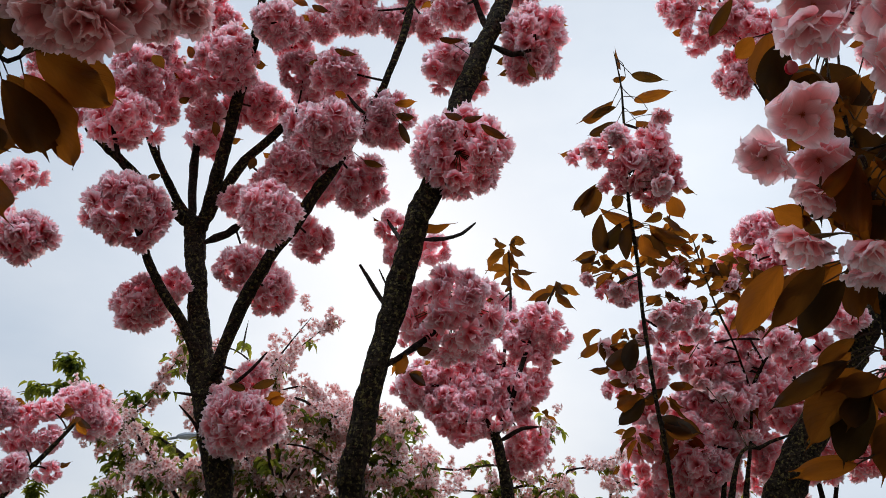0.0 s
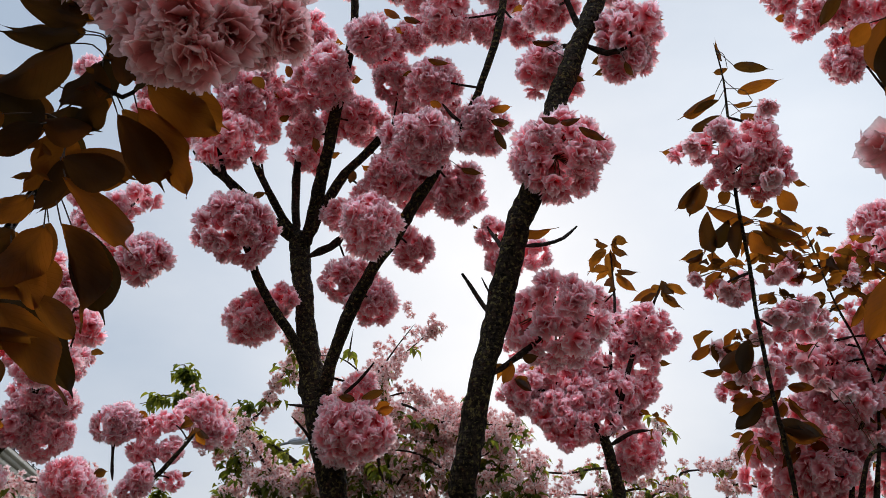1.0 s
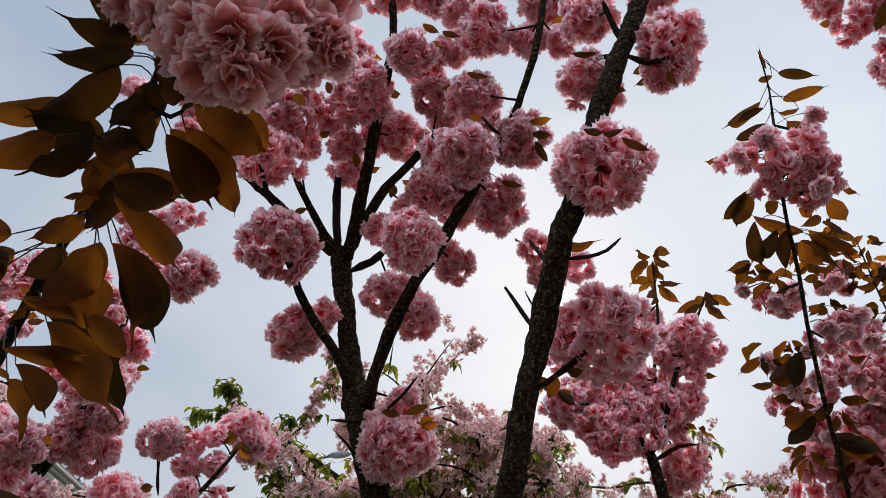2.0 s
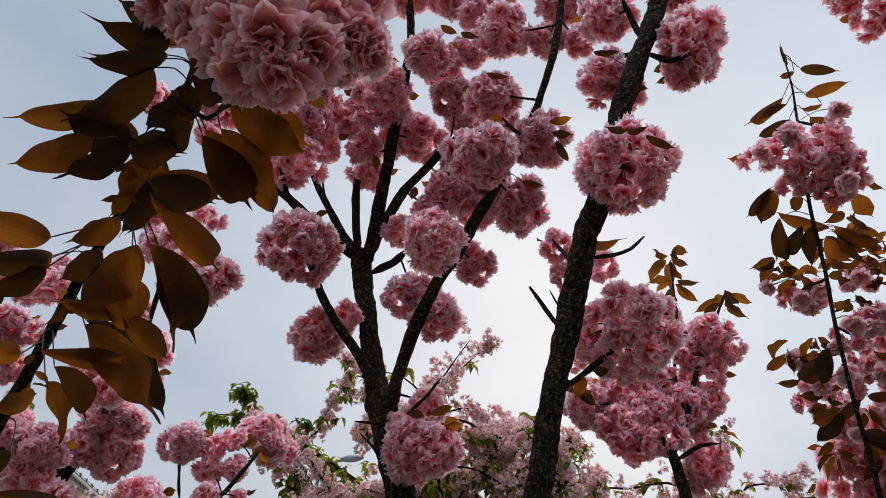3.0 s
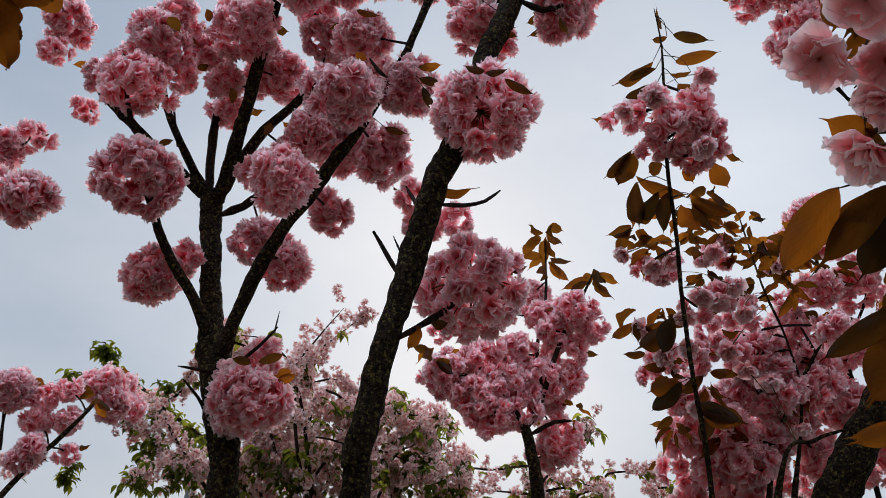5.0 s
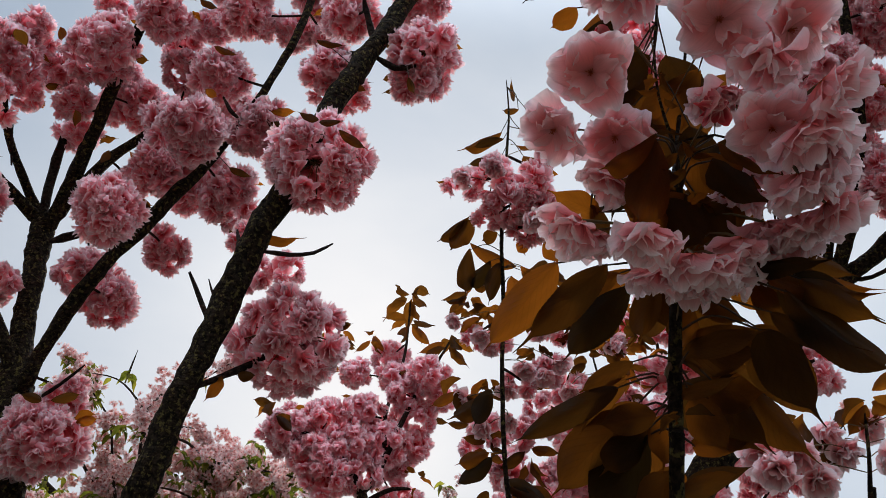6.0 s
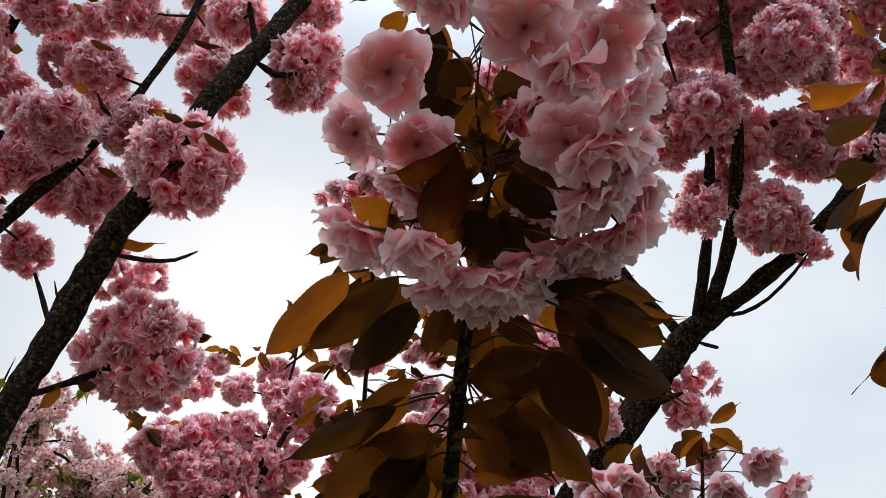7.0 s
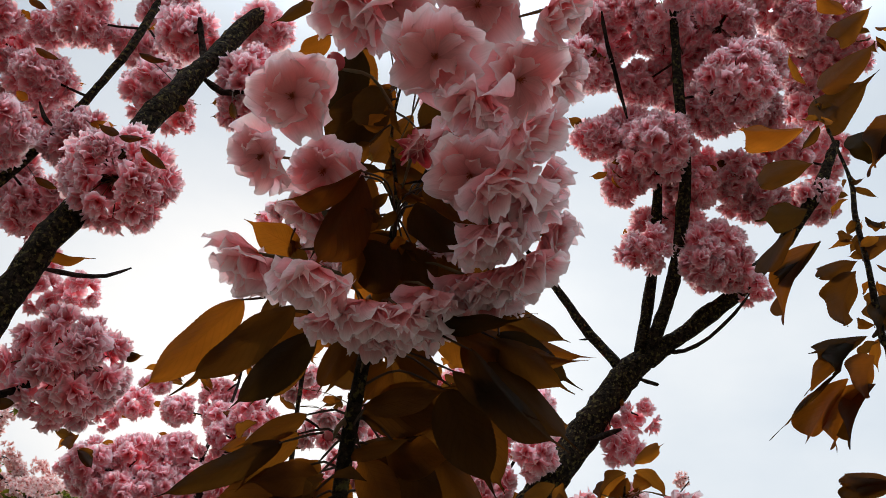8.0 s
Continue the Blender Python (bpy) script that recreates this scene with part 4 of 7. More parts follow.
limb(tree_e, "branch", [(0.155, 2.25, 2.047, 0.0089), (0.192, 2.27, 2.13, 0.0078), (0.22, 2.29, 2.232, 0.0067), (0.255, 2.3, 2.329, 0.0054), (0.307, 2.31, 2.445, 0.0035), (0.327, 2.32, 2.498, 0.0021)])
limb(tree_e, "branch", [(0.193, 2.28, 2.14, 0.0059), (0.182, 2.35, 2.281, 0.0055), (0.208, 2.45, 2.446, 0.0044), (0.212, 2.5, 2.571, 0.0031), (0.208, 2.5, 2.673, 0.0023)])
limb(tree_e, "twig", [(0.163, 2.26, 2.035, 0.0064), (0.223, 2.26, 2.071, 0.0051), (0.265, 2.26, 2.076, 0.0032)])
ball(tree_e, (0.272, 2.303, 2.374), 0.062, 1, loose=True)
ball(tree_e, (0.316, 2.318, 2.335), 0.055, 0, loose=True)
ball(tree_e, (0.219, 2.318, 2.326), 0.055, 1, loose=True)
ball(tree_e, (0.263, 2.342, 2.271), 0.062, 1, loose=True)
ball(tree_e, (0.17, 2.545, 2.501), 0.066, 2, loose=True)
ball(tree_e, (0.209, 2.537, 2.45), 0.054, 1, loose=True)
ball(tree_e, (-0.038, 2.27, 2.175), 0.072, 2, loose=True)
ball(tree_e, (0.043, 2.292, 2.22), 0.077, 2, loose=True)
ball(tree_e, (0.128, 2.345, 2.263), 0.065, 1, loose=True)
ball(tree_e, (0.034, 2.249, 2.123), 0.071, 0, loose=True)
ball(tree_e, (0.107, 2.271, 2.144), 0.075, 0, loose=True)
ball(tree_e, (0.181, 2.297, 2.174), 0.069, 0, loose=True)
ball(tree_e, (0.252, 2.34, 2.2), 0.058, 1, loose=True)
ball(tree_e, (0.068, 2.242, 2.072), 0.061, 0, loose=True)
ball(tree_e, (0.133, 2.26, 2.084), 0.058, 0, loose=True)
ball(tree_e, (0.219, 2.333, 2.141), 0.048, 0, loose=True)
ball(tree_e, (0.244, 2.349, 2.046), 0.072, 2, loose=True)
ball(tree_e, (0.207, 2.354, 2.003), 0.05, 0, loose=True)
ball(tree_e, (-0.082, 2.279, 2.181), 0.041, 2, loose=True)
ball(tree_e, (-0.022, 2.457, 2.409), 0.054, 3, loose=True)
ball(tree_e, (0.083, 2.437, 2.405), 0.054, 2, loose=True)
ball(tree_e, (-0.085, 2.481, 2.366), 0.044, 2, loose=True)
ball(tree_e, (0.194, 2.417, 2.402), 0.054, 1, loose=True)
ball(tree_e, (0.288, 2.391, 2.409), 0.044, 1, loose=True)
ball(tree_e, (-0.001, 2.53, 2.499), 0.043, 3, loose=True)
ball(tree_e, (-0.054, 2.338, 2.185), 0.055, 1, loose=True)
ball(tree_e, (0.043, 2.34, 2.167), 0.058, 0, loose=True)
ball(tree_e, (0.138, 2.359, 2.223), 0.056, 1, loose=True)
tuft(tree_e, (0.023, 2.5, 2.534), 6, .05)
tuft(tree_e, (0.117, 2.45, 2.523), 5, .05)
tuft(tree_e, (0.205, 2.5, 2.683), 8, .075)
tuft(tree_e, (0.213, 2.5, 2.608), 6, .07)
tuft(tree_e, (0.32, 2.3, 2.482), 7, .07)
tuft(tree_e, (-0.079, 2.2, 2.205), 6, .06)
tuft(tree_e, (0.278, 2.3, 2.109), 4, .04)

tree_c = tree((0.72, 1.75, 0), "leaning cherry tree with pink blossom, bronze leaves and tall shoots")
limb(tree_c, "trunk", [(0.3, 1.8, -0.1, 0.0700), (0.34, 1.76, 0.7, 0.0550), (0.45, 1.7, 1.4, 0.0370), (0.645, 1.63, 1.87, 0.0315), (0.801, 1.58, 2.135, 0.0270), (0.852, 1.56, 2.233, 0.0261), (0.896, 1.54, 2.305, 0.0250), (0.933, 1.52, 2.354, 0.0237)])
limb(tree_c, "branch", [(0.93, 1.52, 2.338, 0.0187), (0.973, 1.5, 2.384, 0.0156), (1.039, 1.46, 2.442, 0.0152), (1.1, 1.42, 2.514, 0.0146), (1.16, 1.38, 2.601, 0.0135), (1.209, 1.34, 2.701, 0.0112), (1.248, 1.32, 2.811, 0.0080)])
limb(tree_c, "branch", [(0.917, 1.52, 2.341, 0.0113), (0.921, 1.5, 2.401, 0.0107), (0.92, 1.46, 2.499, 0.0100), (0.92, 1.44, 2.588, 0.0093), (0.905, 1.4, 2.676, 0.0077), (0.9, 1.38, 2.756, 0.0052)])
limb(tree_c, "branch", [(0.937, 1.51, 2.358, 0.0130), (0.944, 1.46, 2.434, 0.0122), (0.953, 1.42, 2.534, 0.0116), (0.947, 1.38, 2.634, 0.0113), (0.926, 1.34, 2.747, 0.0106), (0.896, 1.3, 2.892, 0.0087), (0.877, 1.27, 3.013, 0.0062)])
limb(tree_c, "branch", [(0.902, 1.53, 2.31, 0.0113), (0.867, 1.55, 2.365, 0.0099), (0.826, 1.56, 2.412, 0.0088), (0.776, 1.57, 2.484, 0.0078), (0.711, 1.58, 2.563, 0.0053)])
limb(tree_c, "twig", [(0.963, 1.505, 2.366, 0.0037), (0.989, 1.48, 2.361, 0.0036), (1.01, 1.43, 2.37, 0.0031), (1.037, 1.39, 2.404, 0.0031), (1.056, 1.37, 2.439, 0.0020)])
limb(tree_c, "twig", [(0.919, 1.52, 2.308, 0.0036), (0.936, 1.5, 2.295, 0.0036), (0.942, 1.49, 2.29, 0.0020)])
limb(tree_c, "twig", [(0.839, 1.55, 2.381, 0.0029), (0.813, 1.54, 2.368, 0.0016)])
limb(tree_c, "twig", [(0.741, 1.3, 2.956, 0.0031), (0.767, 1.33, 2.902, 0.0039), (0.814, 1.38, 2.859, 0.0040), (0.832, 1.38, 2.776, 0.0022)])
limb(tree_c, "branch", [(0.826, 1.57, 2.179, 0.0086), (0.856, 1.52, 2.189, 0.0053), (0.877, 1.5, 2.197, 0.0034)])
ball(tree_c, (0.898, 1.321, 3.009), 0.090, 0, split=True)
ball(tree_c, (1.003, 1.306, 3.02), 0.081, 1, split=True)
ball(tree_c, (0.882, 1.354, 2.704), 0.077, 0, split=True)
ball(tree_c, (0.853, 1.436, 2.793), 0.063, 0)
ball(tree_c, (0.795, 1.432, 2.756), 0.055, 1)
ball(tree_c, (0.873, 1.414, 2.904), 0.058, 0)
ball(tree_c, (0.994, 1.265, 2.814), 0.080, 0, split=True)
ball(tree_c, (1.064, 1.277, 2.91), 0.064, 0, split=True)
ball(tree_c, (0.98, 1.354, 2.813), 0.058, 0)
ball(tree_c, (0.992, 1.379, 2.989), 0.068, 0)
ball(tree_c, (0.859, 1.449, 2.676), 0.050, 0)
ball(tree_c, (0.968, 1.451, 2.698), 0.053, 0)
ball(tree_c, (0.932, 1.49, 2.611), 0.053, 2)
ball(tree_c, (1.01, 1.488, 2.645), 0.048, 1)
ball(tree_c, (1.024, 1.413, 2.532), 0.076, 2, split=True)
ball(tree_c, (1.07, 1.386, 2.697), 0.063, 2)
ball(tree_c, (1.142, 1.357, 2.776), 0.064, 1)
ball(tree_c, (1.218, 1.373, 2.687), 0.058, 2)
ball(tree_c, (1.185, 1.288, 3.074), 0.066, 3)
ball(tree_c, (1.266, 1.285, 3.139), 0.061, 3)
ball(tree_c, (1.3, 1.301, 3.065), 0.054, 2)
ball(tree_c, (0.795, 1.434, 2.95), 0.059, 2)
ball(tree_c, (0.751, 1.379, 3.011), 0.050, 2)
ball(tree_c, (1.041, 1.401, 2.484), 0.035, 0)
ball(tree_c, (1.089, 1.402, 2.474), 0.039, 1)
ball(tree_c, (0.92, 1.525, 2.24), 0.036, 1)
ball(tree_c, (0.896, 1.528, 2.175), 0.041, 0)
ball(tree_c, (0.893, 1.568, 2.229), 0.026, 2)
ball(tree_c, (0.988, 1.401, 2.943), 0.071, 0)
ball(tree_c, (0.94, 1.418, 2.957), 0.066, 0)
ball(tree_c, (0.888, 1.471, 2.752), 0.054, 0)
ball(tree_c, (1.02, 1.452, 2.765), 0.054, 1)
ball(tree_c, (0.986, 1.511, 2.654), 0.054, 0)
ball(tree_c, (1.086, 1.332, 2.839), 0.055, 1)
ball(tree_c, (1.116, 1.388, 2.666), 0.050, 2)
ball(tree_c, (1.28, 1.332, 3.053), 0.054, 2)
ball(tree_c, (1.175, 1.319, 3.156), 0.068, 2)
ball(tree_c, (1.056, 1.344, 3.171), 0.078, 0)
ball(tree_c, (0.85, 1.332, 3.177), 0.091, 0)
ball(tree_c, (1.089, 1.302, 3.211), 0.093, 1)
limb(tree_c, "branch", [(0.712, 1.58, 2.562, 0.0055), (0.673, 1.58, 2.624, 0.0027), (0.641, 1.58, 2.708, 0.0024), (0.611, 1.57, 2.789, 0.0021), (0.6, 1.55, 2.864, 0.0018)])
ball(tree_c, (0.501, 1.554, 2.84), 0.05, 1, loose=True)
ball(tree_c, (0.542, 1.552, 2.765), 0.046, 1, loose=True)
ball(tree_c, (0.603, 1.541, 2.803), 0.059, 1, loose=True)
ball(tree_c, (0.653, 1.539, 2.773), 0.056, 1, loose=True)
ball(tree_c, (0.628, 1.54, 2.693), 0.058, 0, loose=True)
ball(tree_c, (0.603, 1.554, 2.653), 0.05, 0, loose=True)
ball(tree_c, (0.577, 1.541, 2.902), 0.061, 0, loose=True)
limb(tree_c, "branch", [(0.38, 1.74, 1, 0.0200), (0.43, 1.62, 1.5, 0.0120), (0.392, 1.5, 1.766, 0.0045), (0.376, 1.46, 1.866, 0.0039), (0.357, 1.43, 1.949, 0.0034), (0.343, 1.41, 2.047, 0.0032), (0.333, 1.39, 2.169, 0.0031), (0.318, 1.36, 2.271, 0.0029), (0.312, 1.33, 2.397, 0.0022), (0.309, 1.32, 2.471, 0.0015), (0.3, 1.32, 2.541, 0.0008)])
limb(tree_c, "branch", [(0.5, 1.69, 1.5, 0.0120), (0.623, 1.75, 1.972, 0.0028), (0.599, 1.7, 2.094, 0.0022), (0.548, 1.65, 2.18, 0.0019), (0.518, 1.62, 2.251, 0.0017), (0.496, 1.6, 2.314, 0.0011)])
limb(tree_c, "branch", [(0.46, 1.7, 1.42, 0.0160), (0.565, 1.75, 1.893, 0.0038), (0.583, 1.75, 1.959, 0.0036), (0.655, 1.75, 2.093, 0.0031), (0.656, 1.7, 2.107, 0.0017)])
limb(tree_c, "branch", [(0.5, 1.69, 1.5, 0.0200), (0.529, 1.6, 1.857, 0.0042), (0.585, 1.6, 1.908, 0.0035), (0.638, 1.6, 1.93, 0.0025)])
ball(tree_c, (0.254, 1.365, 2.359), 0.036, 1, split=True, loose=True)
ball(tree_c, (0.295, 1.329, 2.349), 0.043, 1, split=True, loose=True)
ball(tree_c, (0.353, 1.331, 2.345), 0.045, 1, split=True, loose=True)
ball(tree_c, (0.376, 1.351, 2.305), 0.045, 1, split=True, loose=True)
ball(tree_c, (0.314, 1.339, 2.305), 0.043, 1, split=True, loose=True)
ball(tree_c, (0.369, 1.362, 2.402), 0.032, 2, split=True, loose=True)
ball(tree_c, (0.362, 1.354, 2.285), 0.036, 1, split=True)
ball(tree_c, (0.296, 1.362, 2.299), 0.032, 1, split=True)
ball(tree_c, (0.327, 1.336, 2.312), 0.037, 0, split=True)
ball(tree_c, (0.39, 1.351, 2.324), 0.03, 1, split=True)
bloom(tree_c, (0.245, 1.3, 2.322), (-.5, -.8, -.2), .023)
bloom(tree_c, (0.29, 1.3, 2.346), (-.1, -.8, .1), .023)
bloom(tree_c, (0.355, 1.28, 2.252), (.3, -.8, -.3), .024)
bloom(tree_c, (0.369, 1.3, 2.394), (0, -1, -.3), .0225)
bloom(tree_c, (0.311, 1.46, 2.137), (-.3, -.8, -.5), .024)
bloom(tree_c, (0.346, 1.47, 2.153), (.2, -.8, -.5), .024)
bloom(tree_c, (0.333, 1.5, 2.135), (0, -.7, -.7), .022)
bloom(tree_c, (0.433, 1.55, 2.21), (-.2, -.8, -.4), .024)
bloom(tree_c, (0.424, 1.58, 2.208), (.3, -.7, -.5), .023)
bloom(tree_c, (0.563, 1.6, 2.213), (.3, -.8, -.4), .023)
bloom(tree_c, (0.387, 1.47, 2.092), (-.3, -.8, -.5), .025)
bloom(tree_c, (0.422, 1.5, 2.099), (.1, -.8, -.5), .024)
bloom(tree_c, (0.449, 1.5, 2.125), (.4, -.8, -.4), .026)
bloom(tree_c, (0.359, 1.47, 2.058), (-.3, -.8, -.4), .023)
bloom(tree_c, (0.476, 1.55, 2.098), (.3, -.8, -.5), .024)
bloom(tree_c, (0.293, 1.5, 2.045), (-.6, -.7, -.2), .022)
bloom(tree_c, (0.604, 1.7, 1.949), (.3, -.8, -.4), .024)
bloom(tree_c, (0.369, 1.5, 2.017), (-.1, -.8, -.5), .023)
bloom(tree_c, (0.329, 1.5, 2.001), (-.4, -.8, -.3), .023)
bloom(tree_c, (0.39, 1.55, 1.936), (-.2, -.8, -.4), .023)
bloom(tree_c, (0.524, 1.6, 1.998), (0, -.8, -.4), .024)
bloom(tree_c, (0.485, 1.6, 2.018), (-.1, -.8, -.5), .024)
bloom(tree_c, (0.462, 1.6, 2.049), (-.1, -.9, -.3), .024)
tuft(tree_c, (0.427, 1.58, 2.296), 7, 0.036)
tuft(tree_c, (0.466, 1.6, 2.289), 9, 0.039)
tuft(tree_c, (0.519, 1.62, 2.318), 6, 0.033)
tuft(tree_c, (0.542, 1.62, 2.263), 9, 0.040)
tuft(tree_c, (0.59, 1.64, 2.292), 8, 0.043)
tuft(tree_c, (0.399, 1.56, 2.243), 6, 0.035)
tuft(tree_c, (0.49, 1.6, 2.247), 8, 0.036)
tuft(tree_c, (0.519, 1.6, 2.201), 7, 0.044)
tuft(tree_c, (0.422, 1.6, 2.005), 6, 0.044)
tuft(tree_c, (0.365, 1.6, 1.921), 7, 0.034)
tuft(tree_c, (0.569, 1.64, 2.249), 8, 0.033)
tuft(tree_c, (0.417, 1.55, 2.162), 7, 0.034)
tuft(tree_c, (0.334, 1.5, 2.077), 8, 0.032)
tuft(tree_c, (0.599, 1.66, 2.209), 8, 0.040)
tuft(tree_c, (0.291, 1.5, 2.216), 7, 0.038)
tuft(tree_c, (0.349, 1.55, 1.99), 8, 0.038)
tuft(tree_c, (0.628, 1.66, 2.271), 7, 0.035)
tuft(tree_c, (0.434, 1.55, 2.319), 8, 0.043)
tuft(tree_c, (0.37, 1.5, 2.252), 6, 0.033)
tuft(tree_c, (0.32, 1.5, 2.194), 9, 0.042)
leaf(tree_c, (0.405, 1.5, 1.925), (0.45, 1.49, 1.901), 0.028, -18, .3)
leaf(tree_c, (0.4, 1.5, 1.916), (0.375, 1.49, 1.871), 0.024, 20, .3)
leaf(tree_c, (0.347, 1.38, 2.228), (0.262, 1.37, 2.258), 0.029, 18, .3)
leaf(tree_c, (0.307, 1.38, 2.232), (0.266, 1.37, 2.179), 0.027, 30, .3)
leaf(tree_c, (0.366, 1.38, 2.227), (0.395, 1.37, 2.153), 0.028, -20, .3)
ball(tree_c, (0.44, 1.642, 2.1), 0.032, 1, loose=True)
ball(tree_c, (0.566, 1.727, 2.134), 0.039, 1, loose=True)
ball(tree_c, (0.649, 1.779, 2.107), 0.042, 1, loose=True)
ball(tree_c, (0.637, 1.775, 2.216), 0.036, 2, loose=True)
ball(tree_c, (0.348, 1.541, 2.173), 0.031, 2, loose=True)
ball(tree_c, (0.307, 1.52, 2.163), 0.028, 2, loose=True)
bloom(tree_c, (0.267, 1.5, 2.174), (-.7, -.6, -.4), .021)
ball(tree_c, (0.459, 1.626, 2.245), 0.038, 3, loose=True)
ball(tree_c, (0.584, 1.672, 2.25), 0.032, 4, loose=True)
ball(tree_c, (0.429, 1.527, 2.126), 0.039, 1, loose=True)
ball(tree_c, (0.389, 1.502, 2.09), 0.032, 1, loose=True)
ball(tree_c, (0.499, 1.627, 2.136), 0.039, 3, loose=True)
ball(tree_c, (0.503, 1.728, 2.117), 0.041, 1, loose=True)
ball(tree_c, (0.347, 1.577, 2.028), 0.039, 2, loose=True)
ball(tree_c, (0.405, 1.626, 2.044), 0.038, 1, loose=True)
ball(tree_c, (0.334, 1.62, 2.008), 0.029, 2, loose=True)
ball(tree_c, (0.447, 1.676, 2.082), 0.037, 1, loose=True)
ball(tree_c, (0.537, 1.738, 2.091), 0.056, 0, loose=True)
ball(tree_c, (0.623, 1.837, 2.123), 0.054, 0, loose=True)
ball(tree_c, (0.577, 1.741, 2.03), 0.06, 0, loose=True)
ball(tree_c, (0.528, 1.785, 2.034), 0.052, 0, loose=True)
ball(tree_c, (0.658, 1.789, 2.05), 0.057, 0, loose=True)
ball(tree_c, (0.723, 1.831, 2.075), 0.046, 0, loose=True)
ball(tree_c, (0.411, 1.733, 2.006), 0.047, 1, loose=True)
ball(tree_c, (0.473, 1.78, 2.002), 0.044, 1, loose=True)
ball(tree_c, (0.431, 1.788, 1.946), 0.055, 1, loose=True)
ball(tree_c, (0.49, 1.739, 1.943), 0.056, 1, loose=True)
ball(tree_c, (0.571, 1.834, 1.976), 0.05, 0, loose=True)
ball(tree_c, (0.413, 1.828, 1.891), 0.041, 1, loose=True)
ball(tree_c, (0.471, 1.787, 1.886), 0.055, 0, loose=True)
ball(tree_c, (0.518, 1.74, 1.89), 0.058, 0, loose=True)
ball(tree_c, (0.612, 1.881, 1.894), 0.045, 1, loose=True)
ball(tree_c, (0.702, 1.93, 1.914), 0.044, 1, loose=True)
ball(tree_c, (0.533, 1.789, 1.834), 0.056, 0, loose=True)
ball(tree_c, (0.445, 1.836, 1.827), 0.053, 0, loose=True)
ball(tree_c, (0.631, 1.578, 2.096), 0.04, 1, loose=True)
ball(tree_c, (0.693, 1.578, 2.093), 0.04, 1, loose=True)
ball(tree_c, (0.742, 1.531, 2.133), 0.046, 1, loose=True)
ball(tree_c, (0.771, 1.944, 2.482), 0.076, 1, loose=True)
ball(tree_c, (0.736, 1.828, 2.009), 0.04, 0, loose=True)
leaf(tree_c, (0.323, 1.37, 2.228), (0.307, 1.36, 2.146), 0.028, -10, .2)
leaf(tree_c, (0.341, 1.38, 2.212), (0.37, 1.36, 2.16), 0.028, -30, .3)
leaf(tree_c, (0.356, 1.38, 2.223), (0.422, 1.37, 2.195), 0.025, -24.75, .3)
leaf(tree_c, (0.324, 1.42, 2.031), (0.267, 1.4, 1.98), 0.031, 30, .3)
leaf(tree_c, (0.329, 1.42, 2.041), (0.305, 1.4, 1.972), 0.031, 0, .2)
leaf(tree_c, (0.334, 1.43, 1.949), (0.286, 1.42, 1.922), 0.025, 22.5, .3)
leaf(tree_c, (0.339, 1.43, 1.944), (0.29, 1.42, 1.895), 0.027, 30, .3)
leaf(tree_c, (0.362, 1.44, 1.915), (0.433, 1.43, 1.888), 0.029, -18, .3)
leaf(tree_c, (0.37, 1.44, 1.906), (0.419, 1.43, 1.883), 0.027, -22.5, .2)
leaf(tree_c, (0.352, 1.37, 2.224), (0.422, 1.36, 2.189), 0.024, -15, .25)
tuft(tree_c, (0.292, 1.5, 2.238), 6, .04)
tuft(tree_c, (0.294, 1.5, 2.065), 5, .045)
tuft(tree_c, (0.469, 1.7, 1.945), 4, .05)
limb(tree_c, "branch", [(0.42, 1.6, 1, 0.016), (0.4, 1.2, 1.25, 0.012), (0.39, 0.85, 1.52, 0.009), (0.343, 0.69, 1.735, 0.0044), (0.342, 0.685, 1.761, 0.0043), (0.34, 0.68, 1.802, 0.0041), (0.34, 0.676, 1.833, 0.0038), (0.342, 0.674, 1.861, 0.0032), (0.343, 0.672, 1.894, 0.0024), (0.343, 0.67, 1.929, 0.0017), (0.338, 0.67, 1.958, 0.0013), (0.331, 0.67, 1.988, 0.0009), (0.332, 0.68, 2.042, 0.0008), (0.338, 0.685, 2.111, 0.0009), (0.342, 0.69, 2.211, 0.0008), (0.34, 0.7, 2.333, 0.0009), (0.332, 0.71, 2.478, 0.0008)])
limb(tree_c, "branch", [(0.339, 0.67, 1.95, 0.0010), (0.366, 0.665, 1.959, 0.0009), (0.395, 0.66, 1.947, 0.0009), (0.417, 0.66, 1.92, 0.0007)])
limb(tree_c, "branch", [(0.337, 0.67, 1.962, 0.0009), (0.311, 0.675, 1.953, 0.0007), (0.288, 0.68, 1.932, 0.0007)])
limb(tree_c, "branch", [(0.338, 0.685, 2.111, 0.0010), (0.377, 0.67, 2.088, 0.0008), (0.413, 0.665, 2.08, 0.0008)])
bloom(tree_c, (0.266, 0.601, 1.94), (-0.3, -0.78, -0.56), 0.0274, OPEN_MESH)
bloom(tree_c, (0.253, 0.655, 1.929), (-0.53, -0.21, -0.82), 0.0259, OPEN_MESH)
bloom(tree_c, (0.292, 0.645, 1.922), (-0.28, -0.27, -0.92), 0.0263, OPEN_MESH)
bloom(tree_c, (0.291, 0.66, 1.902), (-0.48, 0.32, -0.82), 0.0231, BELL_MESH)
bloom(tree_c, (0.291, 0.62, 2.025), (-0.1, 0.32, -0.94), 0.0358, BELL_MESH)
bloom(tree_c, (0.311, 0.64, 2.07), (-0.08, -0.62, -0.78), 0.0315, OPEN_MESH)
bloom(tree_c, (0.337, 0.577, 1.973), (-0.15, -0.8, -0.59), 0.0314, OPEN_MESH)
bloom(tree_c, (0.363, 0.6, 2.049), (-0.01, -0.73, -0.68), 0.0335, OPEN_MESH)
